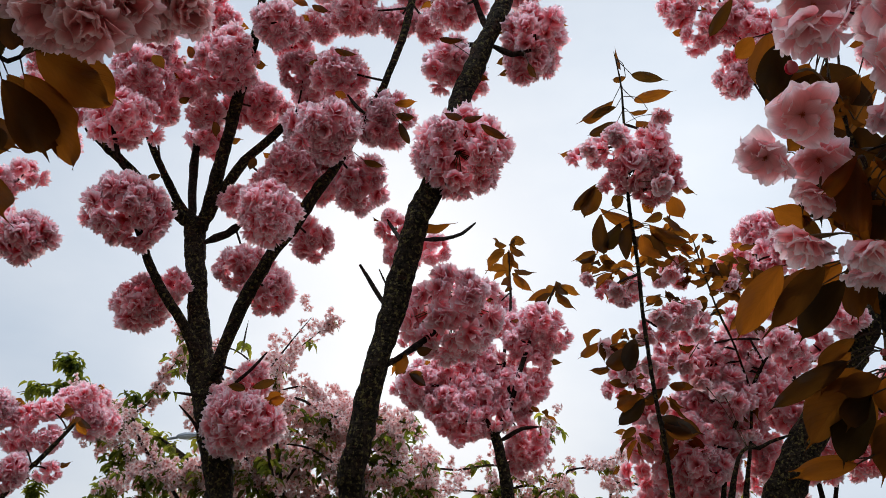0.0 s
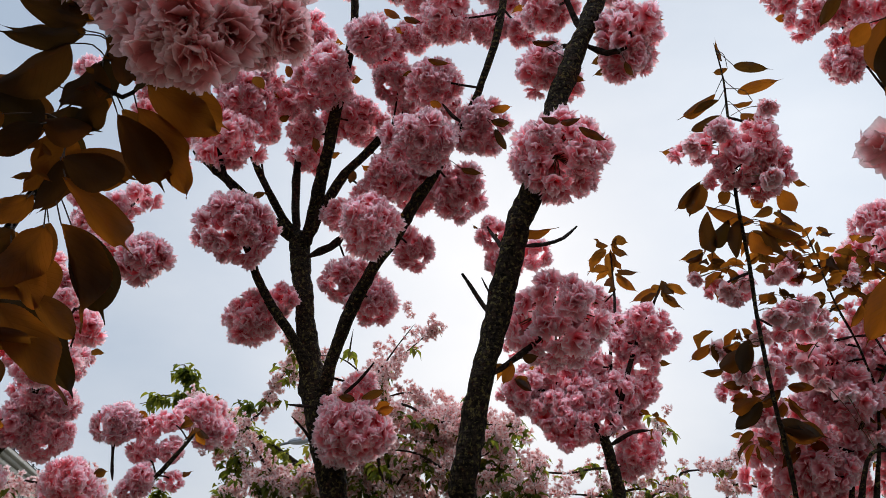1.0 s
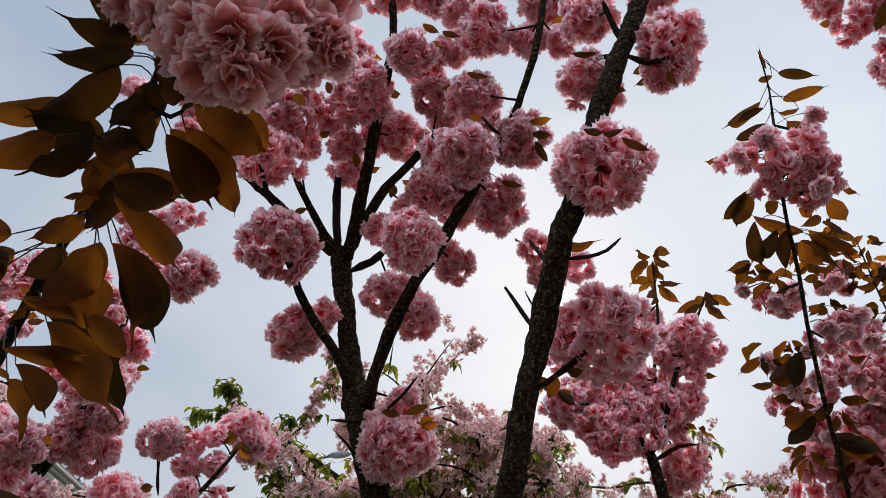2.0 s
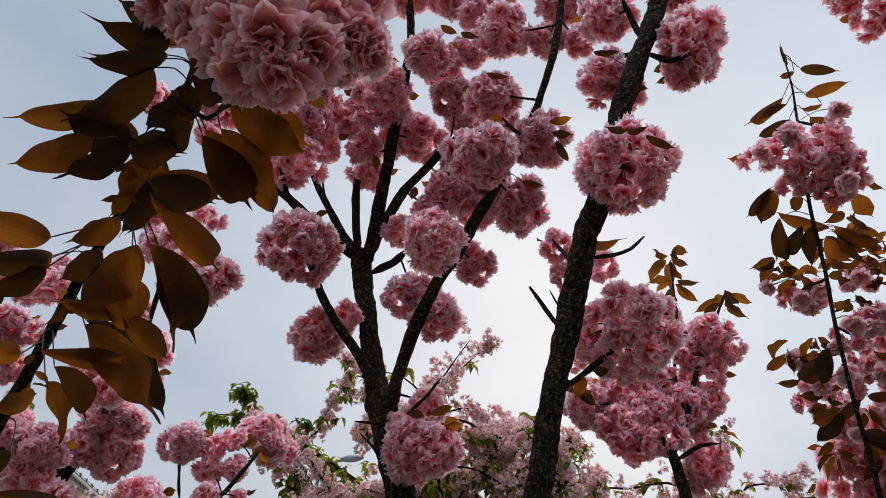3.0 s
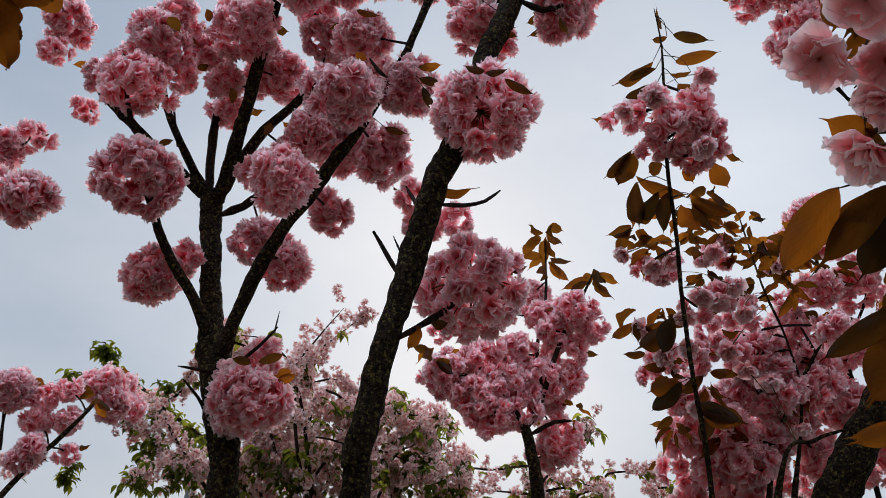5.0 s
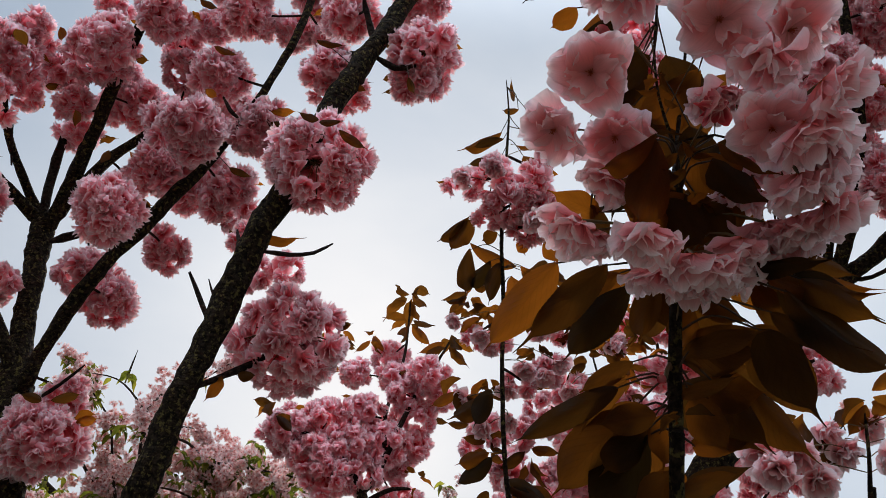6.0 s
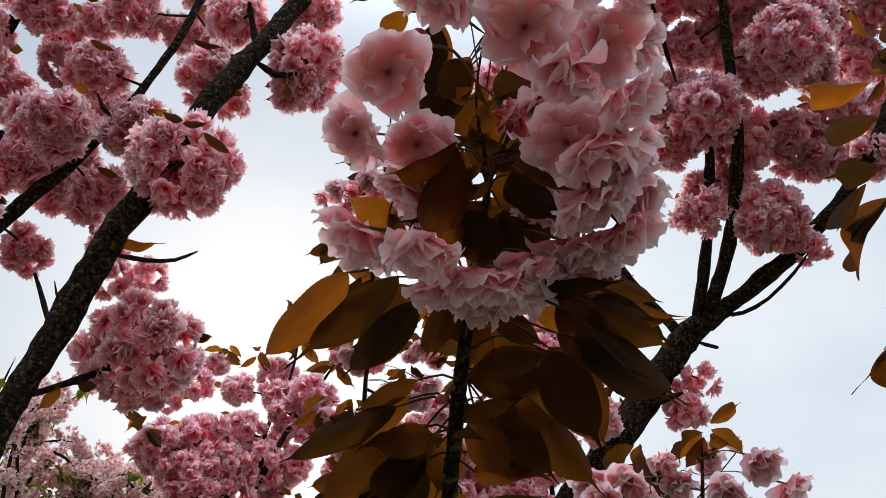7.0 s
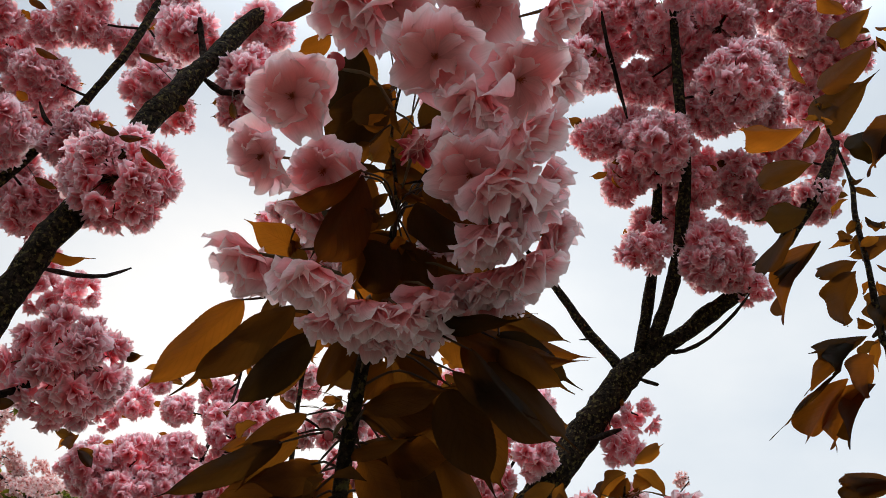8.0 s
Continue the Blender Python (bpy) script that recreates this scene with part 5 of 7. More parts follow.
bloom(tree_c, (0.409, 0.575, 2.027), (0.85, -0.08, -0.52), 0.0264, BELL_MESH)
bloom(tree_c, (0.399, 0.6, 1.995), (0.39, -0.65, -0.66), 0.0312, OPEN_MESH)
bloom(tree_c, (0.365, 0.59, 1.949), (-0.18, 0.39, -0.9), 0.0305, BELL_MESH)
bloom(tree_c, (0.394, 0.565, 1.918), (0.79, -0.07, -0.6), 0.0269, BELL_MESH)
bloom(tree_c, (0.366, 0.59, 1.904), (-0.28, -0.47, -0.84), 0.0253, OPEN_MESH)
bloom(tree_c, (0.385, 0.582, 1.896), (0.45, 0.17, -0.88), 0.0291, BELL_MESH)
bloom(tree_c, (0.407, 0.6, 1.9), (0.77, 0.02, -0.64), 0.0275, BELL_MESH)
bloom(tree_c, (0.386, 0.6, 1.875), (0.32, 0.27, -0.91), 0.0257, BELL_MESH)
bloom(tree_c, (0.413, 0.614, 1.873), (0.72, 0.11, -0.68), 0.0244, BELL_MESH)
bloom(tree_c, (0.399, 0.63, 1.87), (0.42, 0.33, -0.85), 0.0234, BELL_MESH)
bloom(tree_c, (0.364, 0.635, 1.851), (0.1, 0.42, -0.9), 0.0243, BELL_MESH)
bloom(tree_c, (0.348, 0.63, 1.836), (0.21, 0.39, -0.9), 0.0220, BELL_MESH)
bloom(tree_c, (0.331, 0.623, 1.83), (0.1, 0.4, -0.91), 0.0228, BELL_MESH)
bloom(tree_c, (0.301, 0.61, 1.833), (-0.1, 0.32, -0.94), 0.0267, BELL_MESH)
bloom(tree_c, (0.266, 0.641, 1.853), (-0.57, 0.37, -0.73), 0.0259, BELL_MESH)
bloom(tree_c, (0.387, 0.645, 1.871), (0.32, 0.32, -0.89), 0.0255, BELL_MESH)
bloom(tree_c, (0.319, 0.65, 1.835), (0.01, 0.46, -0.89), 0.0219, BELL_MESH)
bloom(tree_c, (0.381, 0.655, 1.855), (0.32, 0.39, -0.86), 0.0224, BELL_MESH)
bloom(tree_c, (0.359, 0.65, 1.84), (0.22, 0.42, -0.88), 0.0231, BELL_MESH)
bloom(tree_c, (0.342, 0.66, 1.837), (0.11, 0.44, -0.89), 0.0210, BELL_MESH)
bloom(tree_c, (0.405, 0.65, 1.871), (0.53, 0.27, -0.8), 0.0235, BELL_MESH)
bloom(tree_c, (0.285, 0.66, 1.86), (-0.17, 0.44, -0.88), 0.0212, BELL_MESH)
bloom(tree_c, (0.429, 0.63, 1.947), (0.97, -0.18, -0.19), 0.0250, BELL_MESH)
bloom(tree_c, (0.399, 0.64, 1.998), (0.63, 0, -0.77), 0.0292, BELL_MESH)
bloom(tree_c, (0.442, 0.655, 1.928), (0.95, -0.11, -0.3), 0.0247, BELL_MESH)
bloom(tree_c, (0.387, 0.66, 2.079), (0.08, -0.8, -0.59), 0.0334, OPEN_MESH)
bloom(tree_c, (0.442, 0.65, 2.061), (0.97, -0.16, -0.18), 0.0299, BELL_MESH)
bloom(tree_c, (0.366, 0.66, 1.98), (0.01, 0.25, -0.97), 0.0266, BELL_MESH)
bloom(tree_c, (0.392, 0.65, 1.925), (0.18, 0.25, -0.95), 0.0274, BELL_MESH)
bloom(tree_c, (0.378, 0.66, 1.905), (-0.06, 0.4, -0.92), 0.0230, BELL_MESH)
# two rows of flowers above the near cluster, added to shade it
bloom(tree_c, (0.278, 0.64, 2.103), (-0.23, 0.37, -0.9), 0.0379, BELL_MESH)
bloom(tree_c, (0.315, 0.66, 2.157), (-0.04, -0.51, -0.86), 0.0380, OPEN_MESH)
bloom(tree_c, (0.355, 0.63, 2.138), (0.33, 0.17, -0.93), 0.0414, BELL_MESH)
bloom(tree_c, (0.394, 0.62, 2.128), (0.7, 0.05, -0.71), 0.0399, BELL_MESH)
bloom(tree_c, (0.44, 0.65, 2.185), (0.9, -0.06, -0.43), 0.0399, BELL_MESH)
bloom(tree_c, (0.24, 0.66, 2.151), (-0.49, 0.39, -0.78), 0.0373, BELL_MESH)
bloom(tree_c, (0.327, 0.66, 2.229), (0.19, 0.29, -0.94), 0.0463, BELL_MESH)
bloom(tree_c, (0.376, 0.66, 2.253), (0.49, 0.15, -0.86), 0.0477, BELL_MESH)
bloom(tree_c, (0.279, 0.68, 2.24), (-0.1, 0.35, -0.93), 0.0451, BELL_MESH)
bloom(tree_c, (0.43, 0.68, 2.3), (0.78, 0.04, -0.63), 0.0488, BELL_MESH)
bloom(tree_c, (0.338, 0.6, 1.925), (-0.03, -0.98, -0.18), 0.0138, PARTED_MESH)
bud(tree_c, (0.287, 0.65, 2.017), (-0.76, -0.63, 0.18), 0.0053)
bud(tree_c, (0.329, 0.67, 1.786), (-0.76, -0.63, 0.18), 0.0026)
leaf(tree_c, (0.317, 0.69, 1.773), (0.274, 0.7, 1.719), 0.031, 8, 0.25)
leaf(tree_c, (0.33, 0.7, 1.763), (0.3, 0.7, 1.708), 0.035, -4, 0.25)
leaf(tree_c, (0.339, 0.69, 1.741), (0.325, 0.7, 1.696), 0.024, 0, 0.25)
leaf(tree_c, (0.311, 0.7, 1.712), (0.263, 0.71, 1.701), 0.013, 14, 0.25)
leaf(tree_c, (0.356, 0.7, 1.786), (0.405, 0.71, 1.765), 0.028, -10, 0.25)
leaf(tree_c, (0.344, 0.68, 1.806), (0.397, 0.68, 1.818), 0.025, -12, 0.25)
leaf(tree_c, (0.357, 0.7, 1.76), (0.404, 0.71, 1.777), 0.015, -20, 0.25)
leaf(tree_c, (0.347, 0.7, 1.731), (0.39, 0.71, 1.752), 0.013, -20, 0.25)
leaf(tree_c, (0.349, 0.7, 1.722), (0.389, 0.71, 1.722), 0.014, -16, 0.25)
leaf(tree_c, (0.362, 0.69, 1.791), (0.399, 0.69, 1.795), 0.027, -8, 0.25)
# copies of the ten leaves above, added behind them to stop backlight
leaf(tree_c, (0.331, 0.72, 1.789), (0.288, 0.73, 1.731), 0.033, 17, 0.25)
leaf(tree_c, (0.345, 0.73, 1.777), (0.315, 0.73, 1.719), 0.038, 5, 0.25)
leaf(tree_c, (0.355, 0.72, 1.754), (0.342, 0.73, 1.707), 0.025, 9, 0.25)
leaf(tree_c, (0.325, 0.73, 1.722), (0.276, 0.74, 1.712), 0.014, 23, 0.25)
leaf(tree_c, (0.373, 0.73, 1.802), (0.428, 0.74, 1.78), 0.030, -1, 0.25)
leaf(tree_c, (0.361, 0.71, 1.824), (0.42, 0.71, 1.837), 0.026, -3, 0.25)
leaf(tree_c, (0.373, 0.73, 1.775), (0.426, 0.74, 1.793), 0.016, -11, 0.25)
leaf(tree_c, (0.363, 0.73, 1.743), (0.411, 0.74, 1.766), 0.014, -11, 0.25)
leaf(tree_c, (0.366, 0.73, 1.733), (0.41, 0.74, 1.734), 0.015, -7, 0.25)
leaf(tree_c, (0.379, 0.72, 1.807), (0.422, 0.72, 1.813), 0.028, 1, 0.25)
leaf(tree_c, (0.381, 0.72, 2.064), (0.335, 0.73, 1.994), 0.038, 8, 0.25)
leaf(tree_c, (0.371, 0.72, 2.009), (0.396, 0.72, 1.955), 0.036, -6, 0.25)
leaf(tree_c, (0.358, 0.73, 2.084), (0.401, 0.73, 2.028), 0.038, -10, 0.25)
leaf(tree_c, (0.367, 0.72, 1.981), (0.335, 0.73, 2.025), 0.033, 5, 0.25)
leaf(tree_c, (0.411, 0.74, 2.082), (0.367, 0.74, 2.005), 0.038, 0, 0.25)
leaf(tree_c, (0.42, 0.72, 2.012), (0.381, 0.72, 1.937), 0.039, 6, 0.25)
leaf(tree_c, (0.391, 0.71, 1.964), (0.42, 0.71, 1.922), 0.037, -6, 0.25)
leaf(tree_c, (0.393, 0.74, 1.97), (0.435, 0.74, 2.006), 0.038, 0, 0.25)
leaf(tree_c, (0.355, 0.72, 1.957), (0.373, 0.72, 1.9), 0.038, 0, 0.25)
leaf(tree_c, (0.381, 0.72, 1.937), (0.409, 0.72, 1.887), 0.039, -6, 0.25)
leaf(tree_c, (0.35, 0.74, 2.071), (0.325, 0.74, 2.013), 0.026, 6, 0.25)
leaf(tree_c, (0.269, 0.68, 1.857), (0.23, 0.69, 1.797), 0.025, 12, 0.25)
leaf(tree_c, (0.297, 0.67, 1.855), (0.246, 0.685, 1.796), 0.021, 18, 0.25)
leaf(tree_c, (0.312, 0.675, 1.844), (0.276, 0.69, 1.796), 0.023, 8, 0.25)
leaf(tree_c, (0.292, 0.67, 1.89), (0.258, 0.67, 1.901), 0.020, 10, 0.25)
leaf(tree_c, (0.317, 0.685, 1.801), (0.284, 0.69, 1.777), 0.012, 10, 0.25)
leaf(tree_c, (0.315, 0.69, 1.792), (0.29, 0.7, 1.758), 0.015, -5, 0.25)
leaf(tree_c, (0.307, 0.68, 1.782), (0.25, 0.7, 1.747), 0.016, 14, 0.25)
leaf(tree_c, (0.329, 0.68, 1.769), (0.296, 0.685, 1.76), 0.018, 10, 0.25)
leaf(tree_c, (0.349, 0.68, 1.782), (0.375, 0.69, 1.756), 0.022, -5, 0.25)
leaf(tree_c, (0.367, 0.69, 1.797), (0.404, 0.695, 1.76), 0.025, -10, 0.25)
leaf(tree_c, (0.34, 0.68, 1.781), (0.371, 0.66, 1.791), 0.010, -25, 0.25)
leaf(tree_c, (0.384, 0.66, 1.821), (0.419, 0.664, 1.769), 0.032, 0, 0.25)
leaf(tree_c, (0.344, 0.67, 1.805), (0.385, 0.65, 1.817), 0.015, -15, 0.25)
leaf(tree_c, (0.39, 0.64, 1.837), (0.432, 0.6, 1.776), 0.023, -14, 0.25)
leaf(tree_c, (0.383, 0.645, 1.825), (0.425, 0.62, 1.797), 0.016, -10, 0.25)
leaf(tree_c, (0.359, 0.63, 1.844), (0.415, 0.62, 1.852), 0.010, -20, 0.25)
leaf(tree_c, (0.382, 0.64, 1.844), (0.462, 0.655, 1.854), 0.015, -24, 0.25)
leaf(tree_c, (0.405, 0.65, 1.852), (0.449, 0.64, 1.825), 0.020, -8, 0.25)
leaf(tree_c, (0.325, 0.68, 2.035), (0.288, 0.685, 1.975), 0.036, 6, 0.25)
leaf(tree_c, (0.325, 0.67, 2.023), (0.301, 0.67, 1.987), 0.023, -20, 0.25)
leaf(tree_c, (0.3, 0.69, 2.075), (0.286, 0.69, 2.006), 0.031, 12, 0.25)
leaf(tree_c, (0.277, 0.69, 2.079), (0.258, 0.69, 2.054), 0.016, 10, 0.25)
leaf(tree_c, (0.263, 0.69, 2.121), (0.236, 0.69, 2.074), 0.012, 10, 0.25)
leaf(tree_c, (0.315, 0.63, 1.925), (0.277, 0.62, 1.885), 0.013, 26, 0.25)
leaf(tree_c, (0.316, 0.635, 1.926), (0.3, 0.62, 1.85), 0.026, 22, 0.25)
leaf(tree_c, (0.287, 0.645, 1.948), (0.331, 0.63, 1.928), 0.012, -20, 0.25)
leaf(tree_c, (0.348, 0.62, 1.917), (0.385, 0.61, 1.892), 0.013, -26, 0.25)
leaf(tree_c, (0.348, 0.63, 1.912), (0.381, 0.62, 1.877), 0.028, -18, 0.25)
leaf(tree_c, (0.324, 0.65, 1.893), (0.348, 0.64, 1.856), 0.027, 10, 0.25)
leaf(tree_c, (0.339, 0.65, 1.899), (0.318, 0.65, 1.857), 0.026, -10, 0.25)
leaf(tree_c, (0.35, 0.65, 1.895), (0.369, 0.65, 1.87), 0.023, 0, 0.25)
leaf(tree_c, (0.286, 0.67, 1.895), (0.299, 0.67, 1.873), 0.010, 10, 0.25)
leaf(tree_c, (0.336, 0.69, 1.868), (0.319, 0.68, 1.81), 0.017, 8, 0.25)
leaf(tree_c, (0.357, 0.69, 1.844), (0.344, 0.68, 1.81), 0.020, 4, 0.25)
leaf(tree_c, (0.358, 0.69, 1.855), (0.391, 0.69, 1.838), 0.019, -8, 0.25)
leaf(tree_c, (0.344, 0.7, 1.778), (0.335, 0.69, 1.739), 0.022, 5, 0.25)
leaf(tree_c, (0.331, 0.7, 1.767), (0.297, 0.68, 1.73), 0.020, 10, 0.25)
leaf(tree_c, (0.391, 0.7, 1.801), (0.428, 0.69, 1.756), 0.023, -6, 0.25)
leaf(tree_c, (0.318, 0.69, 2.02), (0.298, 0.69, 1.979), 0.024, 0, 0.25)
leaf(tree_c, (0.32, 0.69, 1.995), (0.29, 0.69, 1.962), 0.020, 8, 0.25)
leaf(tree_c, (0.36, 0.66, 1.888), (0.339, 0.66, 1.853), 0.025, 0, 0.25)
leaf(tree_c, (0.377, 0.66, 1.916), (0.362, 0.66, 1.874), 0.026, 0, 0.25)
leaf(tree_c, (0.323, 0.695, 1.867), (0.275, 0.7, 1.825), 0.027, 10, 0.25)
leaf(tree_c, (0.354, 0.7, 1.877), (0.324, 0.7, 1.819), 0.028, 4, 0.25)
leaf(tree_c, (0.381, 0.7, 1.884), (0.427, 0.7, 1.857), 0.029, -6, 0.25)
leaf(tree_c, (0.359, 0.7, 1.863), (0.389, 0.7, 1.82), 0.028, 0, 0.25)
leaf(tree_c, (0.396, 0.69, 1.883), (0.451, 0.68, 1.867), 0.021, -12, 0.25)
leaf(tree_c, (0.416, 0.69, 1.896), (0.461, 0.68, 1.877), 0.018, -10, 0.25)
leaf(tree_c, (0.311, 0.69, 1.861), (0.265, 0.69, 1.836), 0.019, 16, 0.25)
leaf(tree_c, (0.34, 0.7, 1.874), (0.345, 0.7, 1.827), 0.026, 0, 0.25)
leaf(tree_c, (0.4, 0.7, 1.874), (0.442, 0.69, 1.835), 0.027, -8, 0.25)
leaf(tree_c, (0.307, 0.7, 1.851), (0.286, 0.7, 1.804), 0.024, 8, 0.25)
# backing copies of leaves above, added so that less light shines through
leaf(tree_c, (0.332, 0.702, 1.778), (0.299, 0.711, 1.77), 0.019, 18, 0.25)
leaf(tree_c, (0.353, 0.702, 1.792), (0.383, 0.716, 1.766), 0.023, 3, 0.25)
leaf(tree_c, (0.372, 0.712, 1.808), (0.415, 0.721, 1.77), 0.027, -2, 0.25)
leaf(tree_c, (0.344, 0.702, 1.791), (0.381, 0.686, 1.804), 0.011, -17, 0.25)
leaf(tree_c, (0.391, 0.682, 1.834), (0.431, 0.69, 1.781), 0.035, 8, 0.25)
leaf(tree_c, (0.349, 0.692, 1.817), (0.395, 0.676, 1.832), 0.017, -7, 0.25)
leaf(tree_c, (0.397, 0.662, 1.851), (0.447, 0.626, 1.789), 0.025, -6, 0.25)
leaf(tree_c, (0.364, 0.652, 1.859), (0.428, 0.646, 1.871), 0.011, -12, 0.25)
leaf(tree_c, (0.389, 0.662, 1.859), (0.478, 0.681, 1.871), 0.017, -16, 0.25)
leaf(tree_c, (0.413, 0.672, 1.867), (0.464, 0.666, 1.841), 0.022, 0, 0.25)
leaf(tree_c, (0.328, 0.702, 2.061), (0.292, 0.711, 2), 0.038, 14, 0.25)
leaf(tree_c, (0.328, 0.692, 2.048), (0.306, 0.696, 2.014), 0.024, -12, 0.25)
leaf(tree_c, (0.302, 0.712, 2.103), (0.29, 0.716, 2.033), 0.033, 20, 0.25)
leaf(tree_c, (0.318, 0.657, 1.947), (0.304, 0.646, 1.868), 0.029, 30, 0.25)
leaf(tree_c, (0.352, 0.652, 1.932), (0.391, 0.646, 1.898), 0.031, -10, 0.25)
leaf(tree_c, (0.327, 0.672, 1.911), (0.356, 0.666, 1.874), 0.030, 18, 0.25)
leaf(tree_c, (0.343, 0.672, 1.918), (0.324, 0.676, 1.874), 0.028, -2, 0.25)
leaf(tree_c, (0.355, 0.672, 1.913), (0.379, 0.676, 1.889), 0.025, 8, 0.25)
leaf(tree_c, (0.365, 0.682, 1.905), (0.346, 0.686, 1.871), 0.027, 8, 0.25)
leaf(tree_c, (0.383, 0.682, 1.935), (0.37, 0.686, 1.892), 0.028, 8, 0.25)
leaf(tree_c, (0.315, 0.68, 1.963), (0.299, 0.67, 1.884), 0.031, 12, 0.25)
leaf(tree_c, (0.351, 0.675, 1.948), (0.391, 0.67, 1.916), 0.033, -28, 0.25)
leaf(tree_c, (0.324, 0.695, 1.925), (0.353, 0.69, 1.89), 0.032, 0, 0.25)
leaf(tree_c, (0.341, 0.695, 1.932), (0.319, 0.7, 1.89), 0.031, -20, 0.25)
leaf(tree_c, (0.353, 0.695, 1.927), (0.377, 0.7, 1.906), 0.027, -10, 0.25)
leaf(tree_c, (0.364, 0.705, 1.919), (0.342, 0.71, 1.886), 0.030, -10, 0.25)
leaf(tree_c, (0.382, 0.705, 1.951), (0.368, 0.71, 1.909), 0.031, -10, 0.25)
tuft(tree_c, (0.335, 0.645, 1.924), 5, 0.016)
tuft(tree_c, (0.326, 0.65, 1.982), 5, 0.014)
tuft(tree_c, (0.342, 0.65, 1.9), 6, 0.018)
tuft(tree_c, (0.33, 0.645, 1.773), 3, 0.016)
limb(tree_c, "branch", [(0.816, 1.9, 1.794, 0.0058), (0.771, 1.86, 2.072, 0.0049), (0.712, 1.84, 2.418, 0.0026)])
limb(tree_c, "branch", [(0.816, 1.9, 1.794, 0.0052), (0.855, 1.86, 2.014, 0.0044), (0.891, 1.84, 2.284, 0.0023)])
limb(tree_c, "branch", [(0.716, 1.9, 2.093, 0.0034), (0.662, 1.86, 2.105, 0.0027), (0.597, 1.84, 2.144, 0.0013)])
limb(tree_c, "branch", [(0.829, 1.9, 1.949, 0.0038), (0.904, 1.86, 2.014, 0.0031), (0.973, 1.84, 2.105, 0.0015)])
limb(tree_c, "branch", [(0.778, 1.9, 2.17, 0.0035), (0.812, 1.86, 2.246, 0.0028), (0.839, 1.84, 2.354, 0.0014)])
ball(tree_c, (0.655, 1.8, 2.348), 0.046, 2, loose=True)
ball(tree_c, (0.751, 1.82, 2.38), 0.056, 1, loose=True)
ball(tree_c, (0.84, 1.84, 2.367), 0.054, 0, loose=True)
ball(tree_c, (0.801, 1.86, 2.294), 0.059, 1, loose=True)
ball(tree_c, (0.702, 1.8, 2.26), 0.050, 2, loose=True)
ball(tree_c, (0.886, 1.86, 2.266), 0.051, 1, loose=True)
ball(tree_c, (0.656, 1.8, 2.178), 0.051, 1, loose=True)
ball(tree_c, (0.596, 1.78, 2.114), 0.047, 2, loose=True)
ball(tree_c, (0.672, 1.82, 2.084), 0.057, 0, loose=True)
ball(tree_c, (0.561, 1.76, 2.03), 0.048, 2, loose=True)
ball(tree_c, (0.755, 1.84, 2.15), 0.056, 0, loose=True)
ball(tree_c, (0.739, 1.82, 2.02), 0.058, 0, loose=True)
ball(tree_c, (0.624, 1.8, 1.983), 0.057, 1, loose=True)
ball(tree_c, (0.863, 1.86, 2.144), 0.056, 1, loose=True)
ball(tree_c, (0.84, 1.86, 2.007), 0.059, 0, loose=True)
ball(tree_c, (0.944, 1.88, 2.078), 0.056, 1, loose=True)
ball(tree_c, (1.017, 1.88, 2.12), 0.052, 2, loose=True)
ball(tree_c, (0.987, 1.88, 2.016), 0.060, 0, loose=True)
ball(tree_c, (0.565, 1.78, 1.932), 0.051, 0, loose=True)
ball(tree_c, (0.681, 1.82, 1.931), 0.056, 0, loose=True)
ball(tree_c, (0.791, 1.86, 1.939), 0.060, 0, loose=True)
ball(tree_c, (0.908, 1.88, 1.954), 0.061, 0, loose=True)
tuft(tree_c, (0.629, 1.78, 2.281), 5, 0.05)
tuft(tree_c, (0.683, 1.79, 2.172), 6, 0.05)
tuft(tree_c, (0.546, 1.74, 2.076), 6, 0.05)
tuft(tree_c, (0.616, 1.77, 2.027), 6, 0.05)
tuft(tree_c, (0.751, 1.82, 2.213), 5, 0.05)
tuft(tree_c, (0.819, 1.83, 2.165), 5, 0.05)
tuft(tree_c, (0.738, 1.8, 2.301), 6, 0.05)
tuft(tree_c, (0.896, 1.84, 2.335), 5, 0.05)
leaf(tree_c, (0.795, 0.86, 2.308), (0.699, 0.845, 2.263), 0.032, 12, 0.3)
leaf(tree_c, (0.802, 0.86, 2.262), (0.72, 0.845, 2.194), 0.028, -10, 0.3)
leaf(tree_c, (0.787, 0.86, 2.196), (0.713, 0.845, 2.15), 0.029, 16, 0.3)
leaf(tree_c, (0.769, 0.86, 2.166), (0.714, 0.845, 2.085), 0.019, 20, 0.3)
leaf(tree_c, (0.796, 0.86, 2.158), (0.726, 0.845, 2.085), 0.018, 25, 0.3)
leaf(tree_c, (0.791, 0.86, 2.155), (0.731, 0.845, 2.038), 0.032, -8, 0.3)
leaf(tree_c, (0.837, 0.86, 2.146), (0.776, 0.845, 2.101), 0.019, 10, 0.3)
leaf(tree_c, (0.833, 0.86, 2.133), (0.799, 0.845, 2.053), 0.036, 0, 0.3)
leaf(tree_c, (0.833, 0.86, 2.059), (0.754, 0.845, 2.015), 0.021, 18, 0.3)
leaf(tree_c, (0.822, 0.86, 2.053), (0.744, 0.845, 1.971), 0.021, 8, 0.3)
leaf(tree_c, (0.815, 0.86, 2.045), (0.776, 0.845, 1.999), 0.026, 0, 0.3)
leaf(tree_c, (0.837, 0.86, 2.039), (0.805, 0.845, 1.982), 0.036, -6, 0.3)
leaf(tree_c, (0.798, 0.86, 2.015), (0.706, 0.845, 1.923), 0.006, 20, 0.3)
